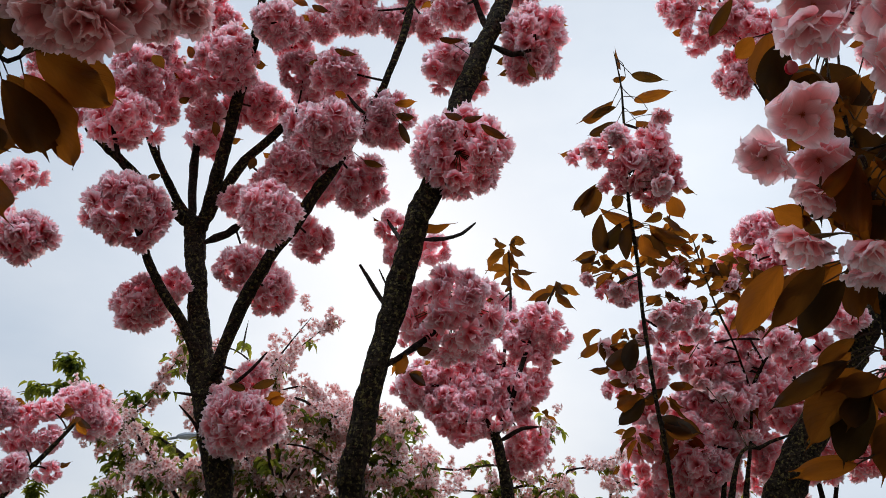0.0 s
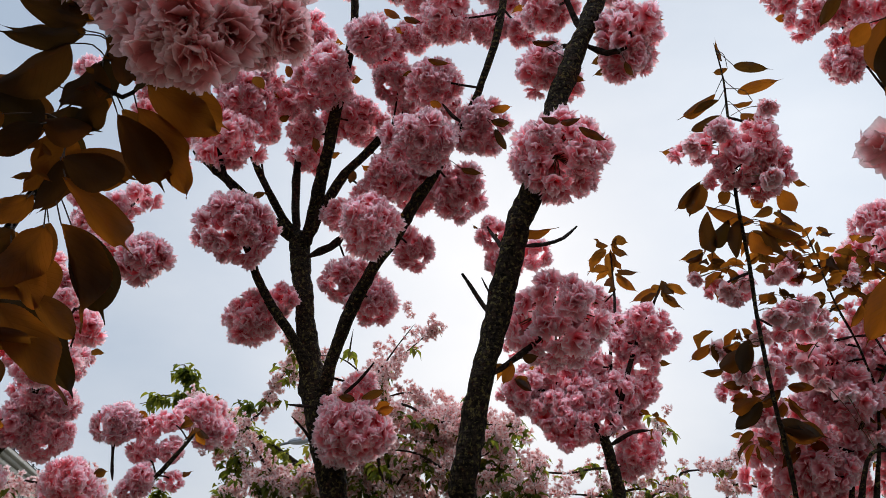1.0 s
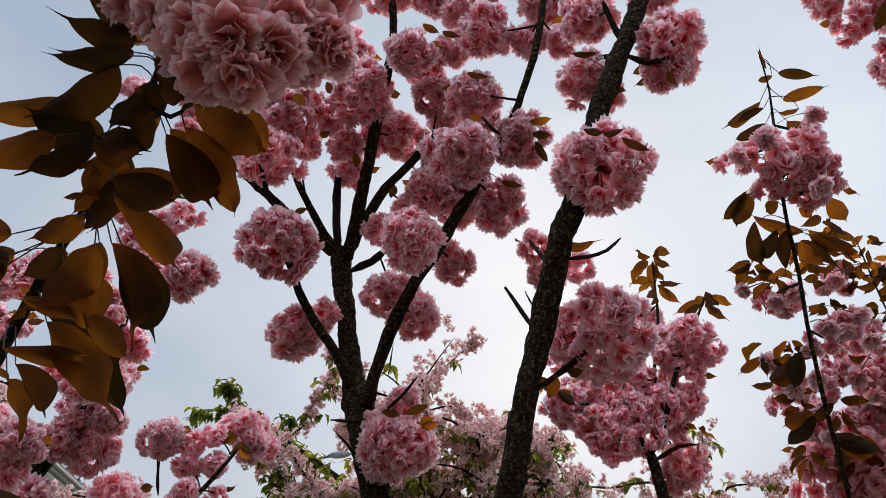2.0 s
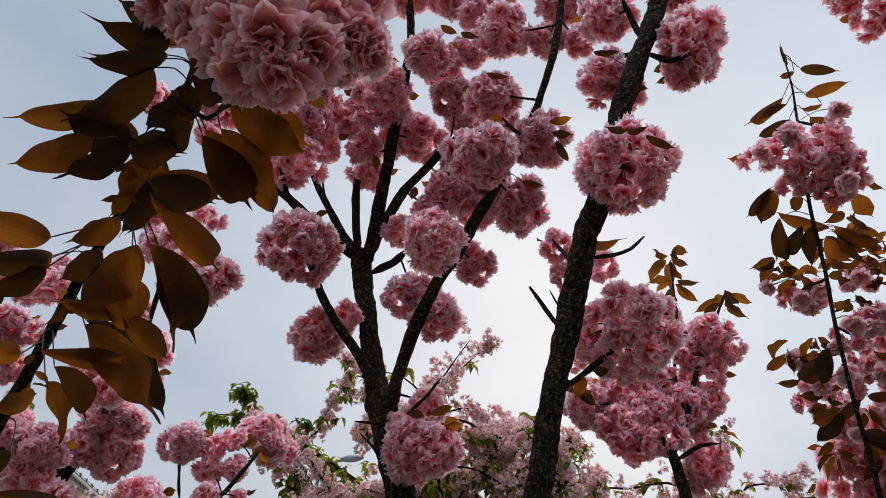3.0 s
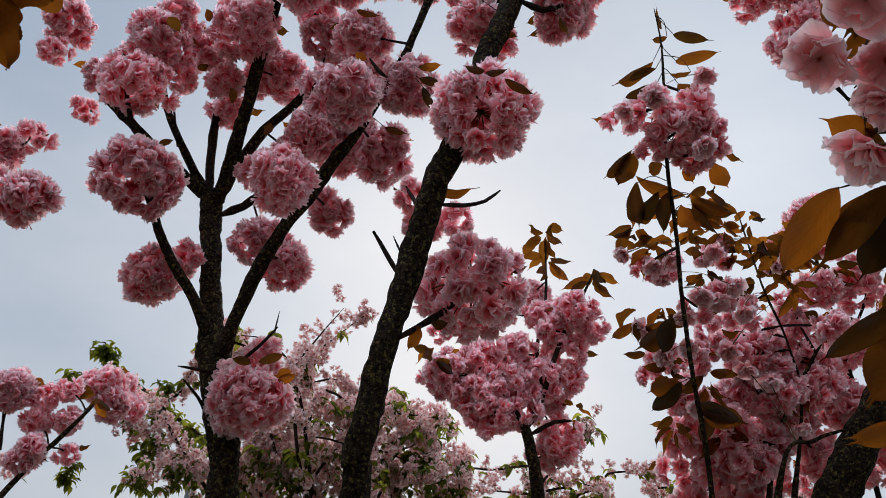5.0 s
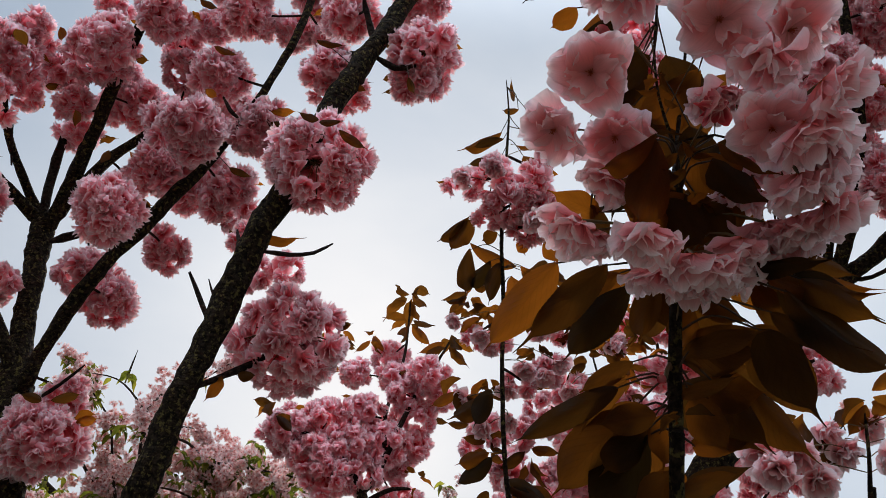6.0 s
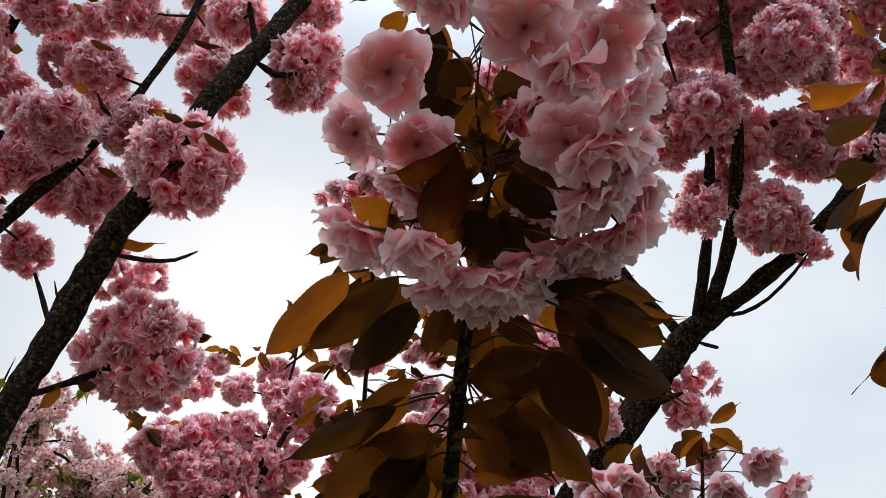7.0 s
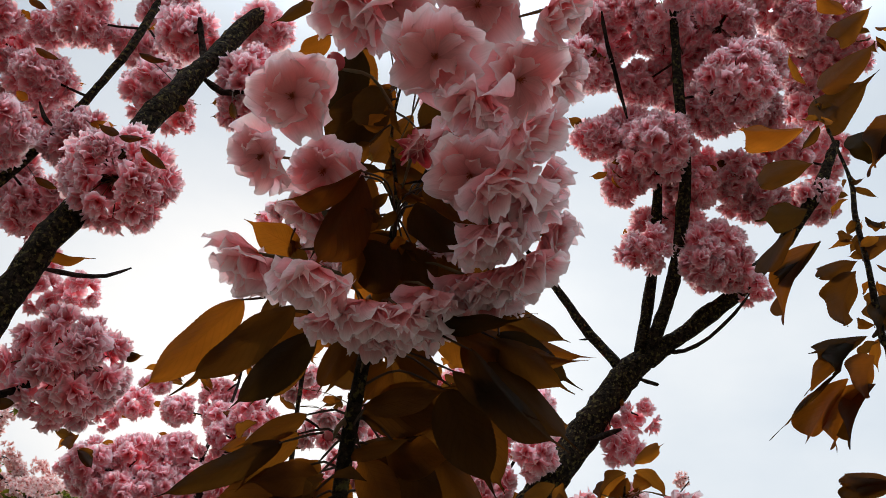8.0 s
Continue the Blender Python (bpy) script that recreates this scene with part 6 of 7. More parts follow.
leaf(tree_c, (0.803, 0.86, 2.007), (0.738, 0.845, 1.926), 0.026, 10, 0.3)
leaf(tree_c, (0.82, 0.86, 2.006), (0.768, 0.845, 1.923), 0.036, 0, 0.3)
leaf(tree_c, (0.833, 0.86, 2.009), (0.782, 0.845, 1.93), 0.022, -12, 0.3)
leaf(tree_c, (0.835, 0.86, 1.918), (0.766, 0.845, 1.898), 0.019, 14, 0.3)
leaf(tree_c, (0.837, 0.86, 1.914), (0.766, 0.845, 1.884), 0.019, 4, 0.3)
leaf(tree_c, (0.826, 0.86, 2.331), (0.905, 0.845, 2.43), 0.050, -10, 0.3)
leaf(tree_c, (0.83, 0.86, 2.381), (0.913, 0.845, 2.485), 0.035, -16, 0.3)
leaf(tree_c, (0.864, 0.86, 2.479), (0.916, 0.845, 2.547), 0.035, -10, 0.3)
leaf(tree_c, (0.925, 0.86, 2.348), (0.836, 0.845, 2.281), 0.039, 10, 0.3)
leaf(tree_c, (0.927, 0.86, 2.38), (0.859, 0.845, 2.252), 0.039, 0, 0.3)
leaf(tree_c, (0.808, 0.86, 2.382), (0.779, 0.845, 2.412), 0.012, 0, 0.3)
leaf(tree_c, (0.893, 0.86, 2.192), (0.834, 0.845, 2.15), 0.024, 8, 0.3)
leaf(tree_c, (0.88, 0.86, 2.119), (0.834, 0.845, 2.049), 0.027, 0, 0.3)
leaf(tree_c, (0.889, 0.86, 2.541), (0.825, 0.845, 2.562), 0.029, 6, 0.3)
ball(tree_c, (1.016, 1.4, 3.105), 0.093, 1)
ball(tree_c, (0.978, 1.4, 2.665), 0.047, 1)
ball(tree_c, (0.981, 1.4, 2.494), 0.050, 0)
ball(tree_c, (1.239, 1.4, 3.121), 0.076, 1)
ball(tree_c, (1.26, 1.4, 3.008), 0.051, 1)
ball(tree_c, (0.873, 1.4, 2.5), 0.046, 1)
ball(tree_c, (0.732, 1.4, 2.894), 0.068, 1)
ball(tree_c, (0.817, 1.4, 3.043), 0.083, 1)
# unseen branch and blossom overhead, added to keep top light off the near flowers
limb(tree_c, "branch", [(0.332, 0.71, 2.478, 0.0030), (0.4, 0.62, 2.36, 0.0028), (0.39, 0.5, 2.47, 0.0026), (0.38, 0.32, 2.56, 0.0020), (0.36, 0.14, 2.62, 0.0014)])
ball(tree_c, (0.34, 0.52, 2.5), 0.1, 2, light=True)
ball(tree_c, (0.47, 0.44, 2.52), 0.1, 2, light=True)
ball(tree_c, (0.25, 0.38, 2.56), 0.09, 2, light=True)
ball(tree_c, (0.41, 0.28, 2.6), 0.1, 2, light=True)
ball(tree_c, (0.54, 0.57, 2.46), 0.09, 2, light=True)
ball(tree_c, (0.34, 0.12, 2.63), 0.09, 2, light=True)
# unseen flowers higher up, added to darken the lower ones by their shade
bloom(tree_c, (0.287, 0.67, 2.3), (0.19, 0.29, -0.94), 0.0491, BELL_MESH)
bloom(tree_c, (0.332, 0.65, 2.285), (0.33, 0.17, -0.93), 0.0479, BELL_MESH)
bloom(tree_c, (0.379, 0.66, 2.343), (0.71, 0.08, -0.7), 0.0487, BELL_MESH)
bloom(tree_c, (0.241, 0.7, 2.34), (-0.4, 0.38, -0.83), 0.0494, BELL_MESH)
bloom(tree_c, (0.304, 0.67, 2.389), (0.16, 0.16, -0.97), 0.0527, BELL_MESH)
bloom(tree_c, (0.355, 0.68, 2.448), (0.65, 0.03, -0.76), 0.0534, BELL_MESH)
bloom(tree_c, (0.422, 0.7, 2.404), (0.87, -0.03, -0.49), 0.0509, BELL_MESH)
bloom(tree_c, (0.262, 0.7, 2.437), (-0.36, 0.31, -0.88), 0.0531, BELL_MESH)
leaf(tree_c, (0.341, 1.37, 2.529), (0.406, 1.36, 2.511), 0.019, 14, 0.3)
leaf(tree_c, (0.343, 1.37, 2.473), (0.419, 1.36, 2.491), 0.021, 8, 0.3)
leaf(tree_c, (0.306, 1.37, 2.472), (0.235, 1.36, 2.414), 0.021, 10, 0.3)
leaf(tree_c, (0.31, 1.37, 2.458), (0.257, 1.36, 2.424), 0.016, -20, 0.3)
leaf(tree_c, (0.367, 1.37, 2.455), (0.321, 1.36, 2.443), 0.012, 20, 0.3)
leaf(tree_c, (0.311, 1.37, 2.428), (0.253, 1.36, 2.39), 0.022, 12, 0.3)
leaf(tree_c, (0.344, 1.37, 2.43), (0.391, 1.36, 2.384), 0.028, -8, 0.3)
leaf(tree_c, (0.322, 1.37, 2.539), (0.312, 1.36, 2.584), 0.008, 0, 0.3)
leaf(tree_c, (0.331, 1.37, 2.524), (0.302, 1.36, 2.509), 0.011, 10, 0.3)
leaf(tree_c, (0.266, 1.37, 2.3), (0.219, 1.36, 2.24), 0.018, 14, 0.3)
leaf(tree_c, (0.272, 1.37, 2.296), (0.241, 1.36, 2.228), 0.033, 4, 0.3)
leaf(tree_c, (0.392, 1.37, 2.284), (0.409, 1.36, 2.234), 0.030, -6, 0.3)
leaf(tree_c, (0.409, 1.37, 2.312), (0.435, 1.36, 2.28), 0.010, -10, 0.3)
leaf(tree_c, (0.312, 1.37, 2.278), (0.288, 1.36, 2.253), 0.022, 0, 0.3)
leaf(tree_c, (0.272, 1.37, 2.242), (0.272, 1.36, 2.154), 0.029, 0, 0.3)
leaf(tree_c, (0.35, 1.37, 2.279), (0.357, 1.36, 2.238), 0.019, -6, 0.3)
limb(tree_c, "branch", [(0.339, 0.65, 1.88, 0.0015), (0.347, 0.69, 1.94, 0.0013), (0.372, 0.74, 2.042, 0.0013), (0.383, 0.75, 2.144, 0.0015), (0.359, 0.73, 2.239, 0.0016), (0.325, 0.7, 2.292, 0.0016), (0.298, 0.69, 2.374, 0.0014)])
# unseen blossom on this branch, added above the cluster as a shade
ball(tree_c, (0.273, 0.711, 2.258), 0.048, 2, light=True)
ball(tree_c, (0.328, 0.736, 2.336), 0.056, 2, light=True)
ball(tree_c, (0.392, 0.735, 2.358), 0.054, 2, light=True)
ball(tree_c, (0.465, 0.786, 2.435), 0.054, 1, light=True)
ball(tree_c, (0.231, 0.782, 2.325), 0.048, 2, light=True)
ball(tree_c, (0.291, 0.764, 2.494), 0.069, 1, light=True)
ball(tree_c, (0.376, 0.789, 2.596), 0.076, 1, light=True)
ball(tree_c, (0.223, 0.781, 2.483), 0.063, 1, light=True)
# unseen canopy over the camera, added to block light from high behind
limb(tree_c, "branch", [(0.298, 0.69, 2.374, 0.0014), (0.36, 0.5, 2.5, 0.0060), (0.4, 0.3, 2.62, 0.0060), (0.45, 0.1, 2.65, 0.0050)])
ball(tree_c, (0.096, 0.003, 2.548), 0.108, 1, light=True)
ball(tree_c, (0.1, 0.233, 2.527), 0.107, 1, light=True)
ball(tree_c, (0.14, 0.396, 2.561), 0.108, 1, light=True)
ball(tree_c, (0.322, -0.001, 2.505), 0.093, 1, light=True)
ball(tree_c, (0.32, 0.167, 2.615), 0.092, 1, light=True)
ball(tree_c, (0.341, 0.381, 2.623), 0.103, 1, light=True)
ball(tree_c, (0.5, 0.002, 2.574), 0.1, 1, light=True)
ball(tree_c, (0.481, 0.171, 2.552), 0.108, 1, light=True)
ball(tree_c, (0.512, 0.358, 2.601), 0.103, 1, light=True)
ball(tree_c, (0.741, -0.031, 2.589), 0.101, 1, light=True)
ball(tree_c, (0.715, 0.177, 2.506), 0.126, 1, light=True)
ball(tree_c, (0.661, 0.402, 2.607), 0.091, 1, light=True)
ball(tree_c, (1.273, 1.395, 2.834), 0.061, 2)
ball(tree_c, (1.26, 1.392, 2.951), 0.054, 1)
tuft(tree_c, (1.032, 1.36, 2.717), 6, .03)
tuft(tree_c, (1.146, 1.34, 2.786), 5, .03)
tuft(tree_c, (1.272, 1.2, 3.002), 6, .04)
tuft(tree_c, (1.102, 1.36, 2.768), 5, .03)
tuft(tree_c, (0.763, 1.36, 2.907), 4, .035)
tuft(tree_c, (0.807, 1.4, 2.658), 4, .03)
limb(tree_c, "branch", [(0.45, 1.7, 1.2, 0.0200), (0.8, 1.35, 1.35, 0.0140), (0.93, 1.05, 1.62, 0.0090), (0.865, 0.88, 2.001, 0.0039), (0.858, 0.87, 2.073, 0.0036), (0.848, 0.86, 2.143, 0.0032), (0.844, 0.86, 2.199, 0.0028), (0.846, 0.86, 2.252, 0.0022), (0.84, 0.87, 2.323, 0.0015), (0.834, 0.88, 2.391, 0.0011)])
tuft(tree_c, (0.839, 0.86, 2.169), 5, .03)
tuft(tree_c, (0.842, 0.86, 2.247), 6, .022)
tuft(tree_c, (0.852, 0.86, 2.198), 7, .026)
tuft(tree_c, (0.862, 0.87, 2.146), 6, .028)
tuft(tree_c, (0.83, 0.87, 2.359), 5, .03)
tuft(tree_c, (0.856, 0.87, 2.079), 6, .03)
limb(tree_c, "branch", [(0.45, 1.68, 1.1, 0.0180), (0.75, 1.3, 1.3, 0.0120), (0.67, 1.05, 1.804, 0.0031), (0.652, 1.02, 1.833, 0.0026), (0.645, 1, 1.87, 0.0019), (0.647, 1, 1.915, 0.0013)])
bloom(tree_c, (0.682, 0.95, 1.887), (.2, -1, -.1), .026)
bloom(tree_c, (0.647, 0.96, 1.855), (-.3, -.9, -.2), .025)
bloom(tree_c, (0.724, 0.97, 1.874), (.4, -.9, 0), .026)
bloom(tree_c, (0.552, 0.96, 1.847), (-.2, -.9, -.3), .027)
bloom(tree_c, (0.524, 0.98, 1.848), (-.6, -.8, 0), .025)
bloom(tree_c, (0.526, 0.95, 1.826), (-.3, -.9, .2), .026)
bloom(tree_c, (0.607, 1, 1.887), (.3, -.9, .3), .024)
bloom(tree_c, (0.622, 1, 1.867), (.2, -.9, 0), .024)
bloom(tree_c, (0.665, 1.02, 1.907), (.2, -.9, .5), .022)
bloom(tree_c, (0.675, 0.97, 1.841), (0, -.9, .2), .026)
bloom(tree_c, (0.577, 0.97, 1.828), (0, -.9, .2), .026)
tuft(tree_c, (0.653, 1, 1.916), 7, .04)
tuft(tree_c, (0.58, 1, 1.911), 5, .05)

tree_d = tree((-1.5, 1.75, 0), "cherry tree with a leafy bronze branch and pink blossom balls")
limb(tree_d, "trunk", [(-1.5, 1.75, -0.1, 0.0700), (-1.46, 1.73, 0.5, 0.0600), (-1.4, 1.7, 1, 0.0500)])
limb(tree_d, "branch", [(-1.42, 1.7, 0.9, 0.02), (-1, 1.2, 1.25, 0.013), (-0.68, 0.88, 1.5, 0.0095), (-0.643, 0.845, 1.717, 0.0081), (-0.626, 0.835, 1.748, 0.0077), (-0.602, 0.825, 1.788, 0.0070), (-0.573, 0.81, 1.829, 0.0063), (-0.536, 0.785, 1.876, 0.0055), (-0.507, 0.765, 1.916, 0.0051), (-0.476, 0.745, 1.946, 0.0047), (-0.44, 0.725, 1.989, 0.0039), (-0.411, 0.705, 2.026, 0.0035), (-0.397, 0.695, 2.059, 0.0032), (-0.387, 0.685, 2.085, 0.0025), (-0.375, 0.675, 2.112, 0.0021)])
limb(tree_d, "branch", [(-0.371, 0.65, 2.018, 0.0022), (-0.347, 0.655, 2.005, 0.0019), (-0.331, 0.655, 2.018, 0.0012)])
leaf(tree_d, (-0.405, 0.665, 2.097), (-0.497, 0.655, 2.137), 0.031, 10, 0.25)
leaf(tree_d, (-0.401, 0.655, 2.073), (-0.485, 0.65, 2.08), 0.024, 8, 0.25)
leaf(tree_d, (-0.412, 0.66, 2.069), (-0.479, 0.645, 2.006), 0.044, 12, 0.25)
leaf(tree_d, (-0.446, 0.67, 2.038), (-0.547, 0.655, 2.021), 0.025, 14, 0.25)
leaf(tree_d, (-0.38, 0.66, 2.045), (-0.396, 0.645, 1.987), 0.042, 8, 0.25)
leaf(tree_d, (-0.455, 0.66, 1.996), (-0.516, 0.64, 1.961), 0.036, 10, 0.25)
leaf(tree_d, (-0.425, 0.67, 1.991), (-0.48, 0.655, 1.954), 0.029, 20, 0.25)
leaf(tree_d, (-0.427, 0.675, 1.987), (-0.5, 0.665, 2.033), 0.039, 0, 0.25)
leaf(tree_d, (-0.37, 0.65, 2.064), (-0.322, 0.635, 2.005), 0.034, -8, 0.25)
leaf(tree_d, (-0.43, 0.675, 1.998), (-0.371, 0.665, 1.975), 0.031, -20, 0.25)
leaf(tree_d, (-0.337, 0.67, 2.03), (-0.253, 0.655, 1.965), 0.036, -12, 0.25)
leaf(tree_d, (-0.344, 0.675, 2.008), (-0.278, 0.665, 1.912), 0.033, 0, 0.25)
leaf(tree_d, (-0.354, 0.665, 1.995), (-0.291, 0.65, 1.911), 0.037, -14, 0.25)
leaf(tree_d, (-0.404, 0.68, 1.963), (-0.33, 0.665, 1.927), 0.037, -18, 0.25)
leaf(tree_d, (-0.401, 0.685, 1.945), (-0.317, 0.67, 1.865), 0.028, -12, 0.25)
leaf(tree_d, (-0.441, 0.7, 1.934), (-0.477, 0.685, 1.906), 0.027, 14, 0.25)
leaf(tree_d, (-0.437, 0.7, 1.975), (-0.446, 0.695, 1.934), 0.019, 10, 0.25)
leaf(tree_d, (-0.412, 0.69, 1.966), (-0.425, 0.685, 1.909), 0.031, 6, 0.25)
leaf(tree_d, (-0.478, 0.67, 1.904), (-0.553, 0.645, 1.922), 0.028, 16, 0.25)
leaf(tree_d, (-0.491, 0.69, 1.893), (-0.559, 0.675, 1.888), 0.026, 14, 0.25)
leaf(tree_d, (-0.491, 0.69, 1.885), (-0.545, 0.675, 1.854), 0.024, 8, 0.25)
leaf(tree_d, (-0.425, 0.71, 1.911), (-0.459, 0.695, 1.847), 0.047, 8, 0.25)
leaf(tree_d, (-0.404, 0.7, 1.909), (-0.354, 0.68, 1.804), 0.041, 6, 0.25)
leaf(tree_d, (-0.4, 0.71, 1.911), (-0.343, 0.695, 1.816), 0.039, -8, 0.25)
leaf(tree_d, (-0.434, 0.73, 1.861), (-0.505, 0.725, 1.869), 0.018, 25, 0.25)
leaf(tree_d, (-0.429, 0.72, 1.852), (-0.37, 0.705, 1.806), 0.024, -18, 0.25)
leaf(tree_d, (-0.484, 0.75, 1.856), (-0.376, 0.72, 1.757), 0.038, -10, 0.25)
leaf(tree_d, (-0.521, 0.75, 1.831), (-0.415, 0.725, 1.815), 0.018, -22, 0.25)
leaf(tree_d, (-0.548, 0.76, 1.831), (-0.595, 0.745, 1.834), 0.022, 10, 0.25)
leaf(tree_d, (-0.511, 0.76, 1.819), (-0.458, 0.745, 1.766), 0.025, -4, 0.25)
leaf(tree_d, (-0.523, 0.77, 1.808), (-0.485, 0.755, 1.744), 0.032, 6, 0.25)
leaf(tree_d, (-0.583, 0.79, 1.787), (-0.537, 0.775, 1.797), 0.020, -10, 0.25)
leaf(tree_d, (-0.467, 0.76, 1.692), (-0.546, 0.745, 1.708), 0.020, 20, 0.25)
leaf(tree_d, (-0.555, 0.79, 1.748), (-0.597, 0.775, 1.715), 0.023, 10, 0.25)
leaf(tree_d, (-0.399, 0.69, 2.043), (-0.403, 0.685, 1.98), 0.032, 10, 0.25)
leaf(tree_d, (-0.468, 0.73, 1.918), (-0.503, 0.725, 1.889), 0.032, 12, 0.25)
leaf(tree_d, (-0.412, 0.7, 1.996), (-0.445, 0.695, 1.949), 0.041, 0, 0.25)
leaf(tree_d, (-0.456, 0.72, 1.885), (-0.413, 0.715, 1.834), 0.035, -5, 0.25)
leaf(tree_d, (-0.362, 0.67, 2.068), (-0.399, 0.665, 2.113), 0.028, 0, 0.25)
leaf(tree_d, (-0.425, 0.68, 2.129), (-0.483, 0.675, 2.173), 0.029, 8, 0.25)
leaf(tree_d, (-0.44, 0.68, 2.117), (-0.387, 0.675, 2.154), 0.029, -8, 0.25)
# second leaves behind some of the above, added to darken them against the sky
leaf(tree_d, (-0.414, 0.68, 2.098), (-0.498, 0.675, 2.105), 0.025, 16, 0.25)
leaf(tree_d, (-0.392, 0.685, 2.069), (-0.406, 0.67, 2.007), 0.045, 16, 0.25)
leaf(tree_d, (-0.439, 0.695, 2.012), (-0.494, 0.68, 1.972), 0.031, 28, 0.25)
leaf(tree_d, (-0.441, 0.7, 2.008), (-0.514, 0.69, 2.055), 0.041, 8, 0.25)
leaf(tree_d, (-0.382, 0.675, 2.089), (-0.329, 0.66, 2.026), 0.036, 0, 0.25)
leaf(tree_d, (-0.444, 0.7, 2.019), (-0.38, 0.69, 1.994), 0.033, -12, 0.25)
leaf(tree_d, (-0.347, 0.695, 2.053), (-0.257, 0.68, 1.984), 0.038, -4, 0.25)
leaf(tree_d, (-0.365, 0.69, 2.016), (-0.297, 0.675, 1.928), 0.040, -6, 0.25)
leaf(tree_d, (-0.417, 0.705, 1.982), (-0.337, 0.69, 1.944), 0.040, -10, 0.25)
leaf(tree_d, (-0.455, 0.725, 1.951), (-0.489, 0.71, 1.921), 0.029, 22, 0.25)
leaf(tree_d, (-0.425, 0.715, 1.985), (-0.436, 0.71, 1.924), 0.033, 14, 0.25)
leaf(tree_d, (-0.507, 0.715, 1.909), (-0.576, 0.7, 1.902), 0.028, 22, 0.25)
leaf(tree_d, (-0.438, 0.735, 1.927), (-0.471, 0.72, 1.86), 0.050, 16, 0.25)
leaf(tree_d, (-0.448, 0.755, 1.875), (-0.517, 0.75, 1.881), 0.019, 33, 0.25)
leaf(tree_d, (-0.499, 0.775, 1.869), (-0.384, 0.745, 1.766), 0.040, -2, 0.25)
leaf(tree_d, (-0.6, 0.815, 1.797), (-0.549, 0.8, 1.806), 0.022, -2, 0.25)
leaf(tree_d, (-0.411, 0.715, 2.066), (-0.412, 0.71, 1.999), 0.034, 18, 0.25)
leaf(tree_d, (-0.425, 0.725, 2.016), (-0.455, 0.72, 1.966), 0.043, 8, 0.25)
leaf(tree_d, (-0.47, 0.745, 1.9), (-0.422, 0.74, 1.846), 0.037, 3, 0.25)
tuft(tree_d, (-0.373, 0.65, 2.033), 5, 0.016)
tuft(tree_d, (-0.427, 0.68, 1.965), 5, 0.016)
tuft(tree_d, (-0.498, 0.735, 1.866), 5, 0.018)
tuft(tree_d, (-0.531, 0.76, 1.82), 4, 0.016)
ball(tree_d, (-0.871, 1.5, 2.301), 0.045, 1)
ball(tree_d, (-0.83, 1.5, 2.218), 0.039, 1)
ball(tree_d, (-0.903, 1.5, 2.366), 0.039, 1)
ball(tree_d, (-1.043, 1.45, 2.203), 0.039, 1)
ball(tree_d, (-1.088, 1.42, 2.186), 0.036, 1)
ball(tree_d, (-1.129, 1.4, 2.214), 0.038, 1)
ball(tree_d, (-0.892, 1.5, 2.142), 0.032, 1)
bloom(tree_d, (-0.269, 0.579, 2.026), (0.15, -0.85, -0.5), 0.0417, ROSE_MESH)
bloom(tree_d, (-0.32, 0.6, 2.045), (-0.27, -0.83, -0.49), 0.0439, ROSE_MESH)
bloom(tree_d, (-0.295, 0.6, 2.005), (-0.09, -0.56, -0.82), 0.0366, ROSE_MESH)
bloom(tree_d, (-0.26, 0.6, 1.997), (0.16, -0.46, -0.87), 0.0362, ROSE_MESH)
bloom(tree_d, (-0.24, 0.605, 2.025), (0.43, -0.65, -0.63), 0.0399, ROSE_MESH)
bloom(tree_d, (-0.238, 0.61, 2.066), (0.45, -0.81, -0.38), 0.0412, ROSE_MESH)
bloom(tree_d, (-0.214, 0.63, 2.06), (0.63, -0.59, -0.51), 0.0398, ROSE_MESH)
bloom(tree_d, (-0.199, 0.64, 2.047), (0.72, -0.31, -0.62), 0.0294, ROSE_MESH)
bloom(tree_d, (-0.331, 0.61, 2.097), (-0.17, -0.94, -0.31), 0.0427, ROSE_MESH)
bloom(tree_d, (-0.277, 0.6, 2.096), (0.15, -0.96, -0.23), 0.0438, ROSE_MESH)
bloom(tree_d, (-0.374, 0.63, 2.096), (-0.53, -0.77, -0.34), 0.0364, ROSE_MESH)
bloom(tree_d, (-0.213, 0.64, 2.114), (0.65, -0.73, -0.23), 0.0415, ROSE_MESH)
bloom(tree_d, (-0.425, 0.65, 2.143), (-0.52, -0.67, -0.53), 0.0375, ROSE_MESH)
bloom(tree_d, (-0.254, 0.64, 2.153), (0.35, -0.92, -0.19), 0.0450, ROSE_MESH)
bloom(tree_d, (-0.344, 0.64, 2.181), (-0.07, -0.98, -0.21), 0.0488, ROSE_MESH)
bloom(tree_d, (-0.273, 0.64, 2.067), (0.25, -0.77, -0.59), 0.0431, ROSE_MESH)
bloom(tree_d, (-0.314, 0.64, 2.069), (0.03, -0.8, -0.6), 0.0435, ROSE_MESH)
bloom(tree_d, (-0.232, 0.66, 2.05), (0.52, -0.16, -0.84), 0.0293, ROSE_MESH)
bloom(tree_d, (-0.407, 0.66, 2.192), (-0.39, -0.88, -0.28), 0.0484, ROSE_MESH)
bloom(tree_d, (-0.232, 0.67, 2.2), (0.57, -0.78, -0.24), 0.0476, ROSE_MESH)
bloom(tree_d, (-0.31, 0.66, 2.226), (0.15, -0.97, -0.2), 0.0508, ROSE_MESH)
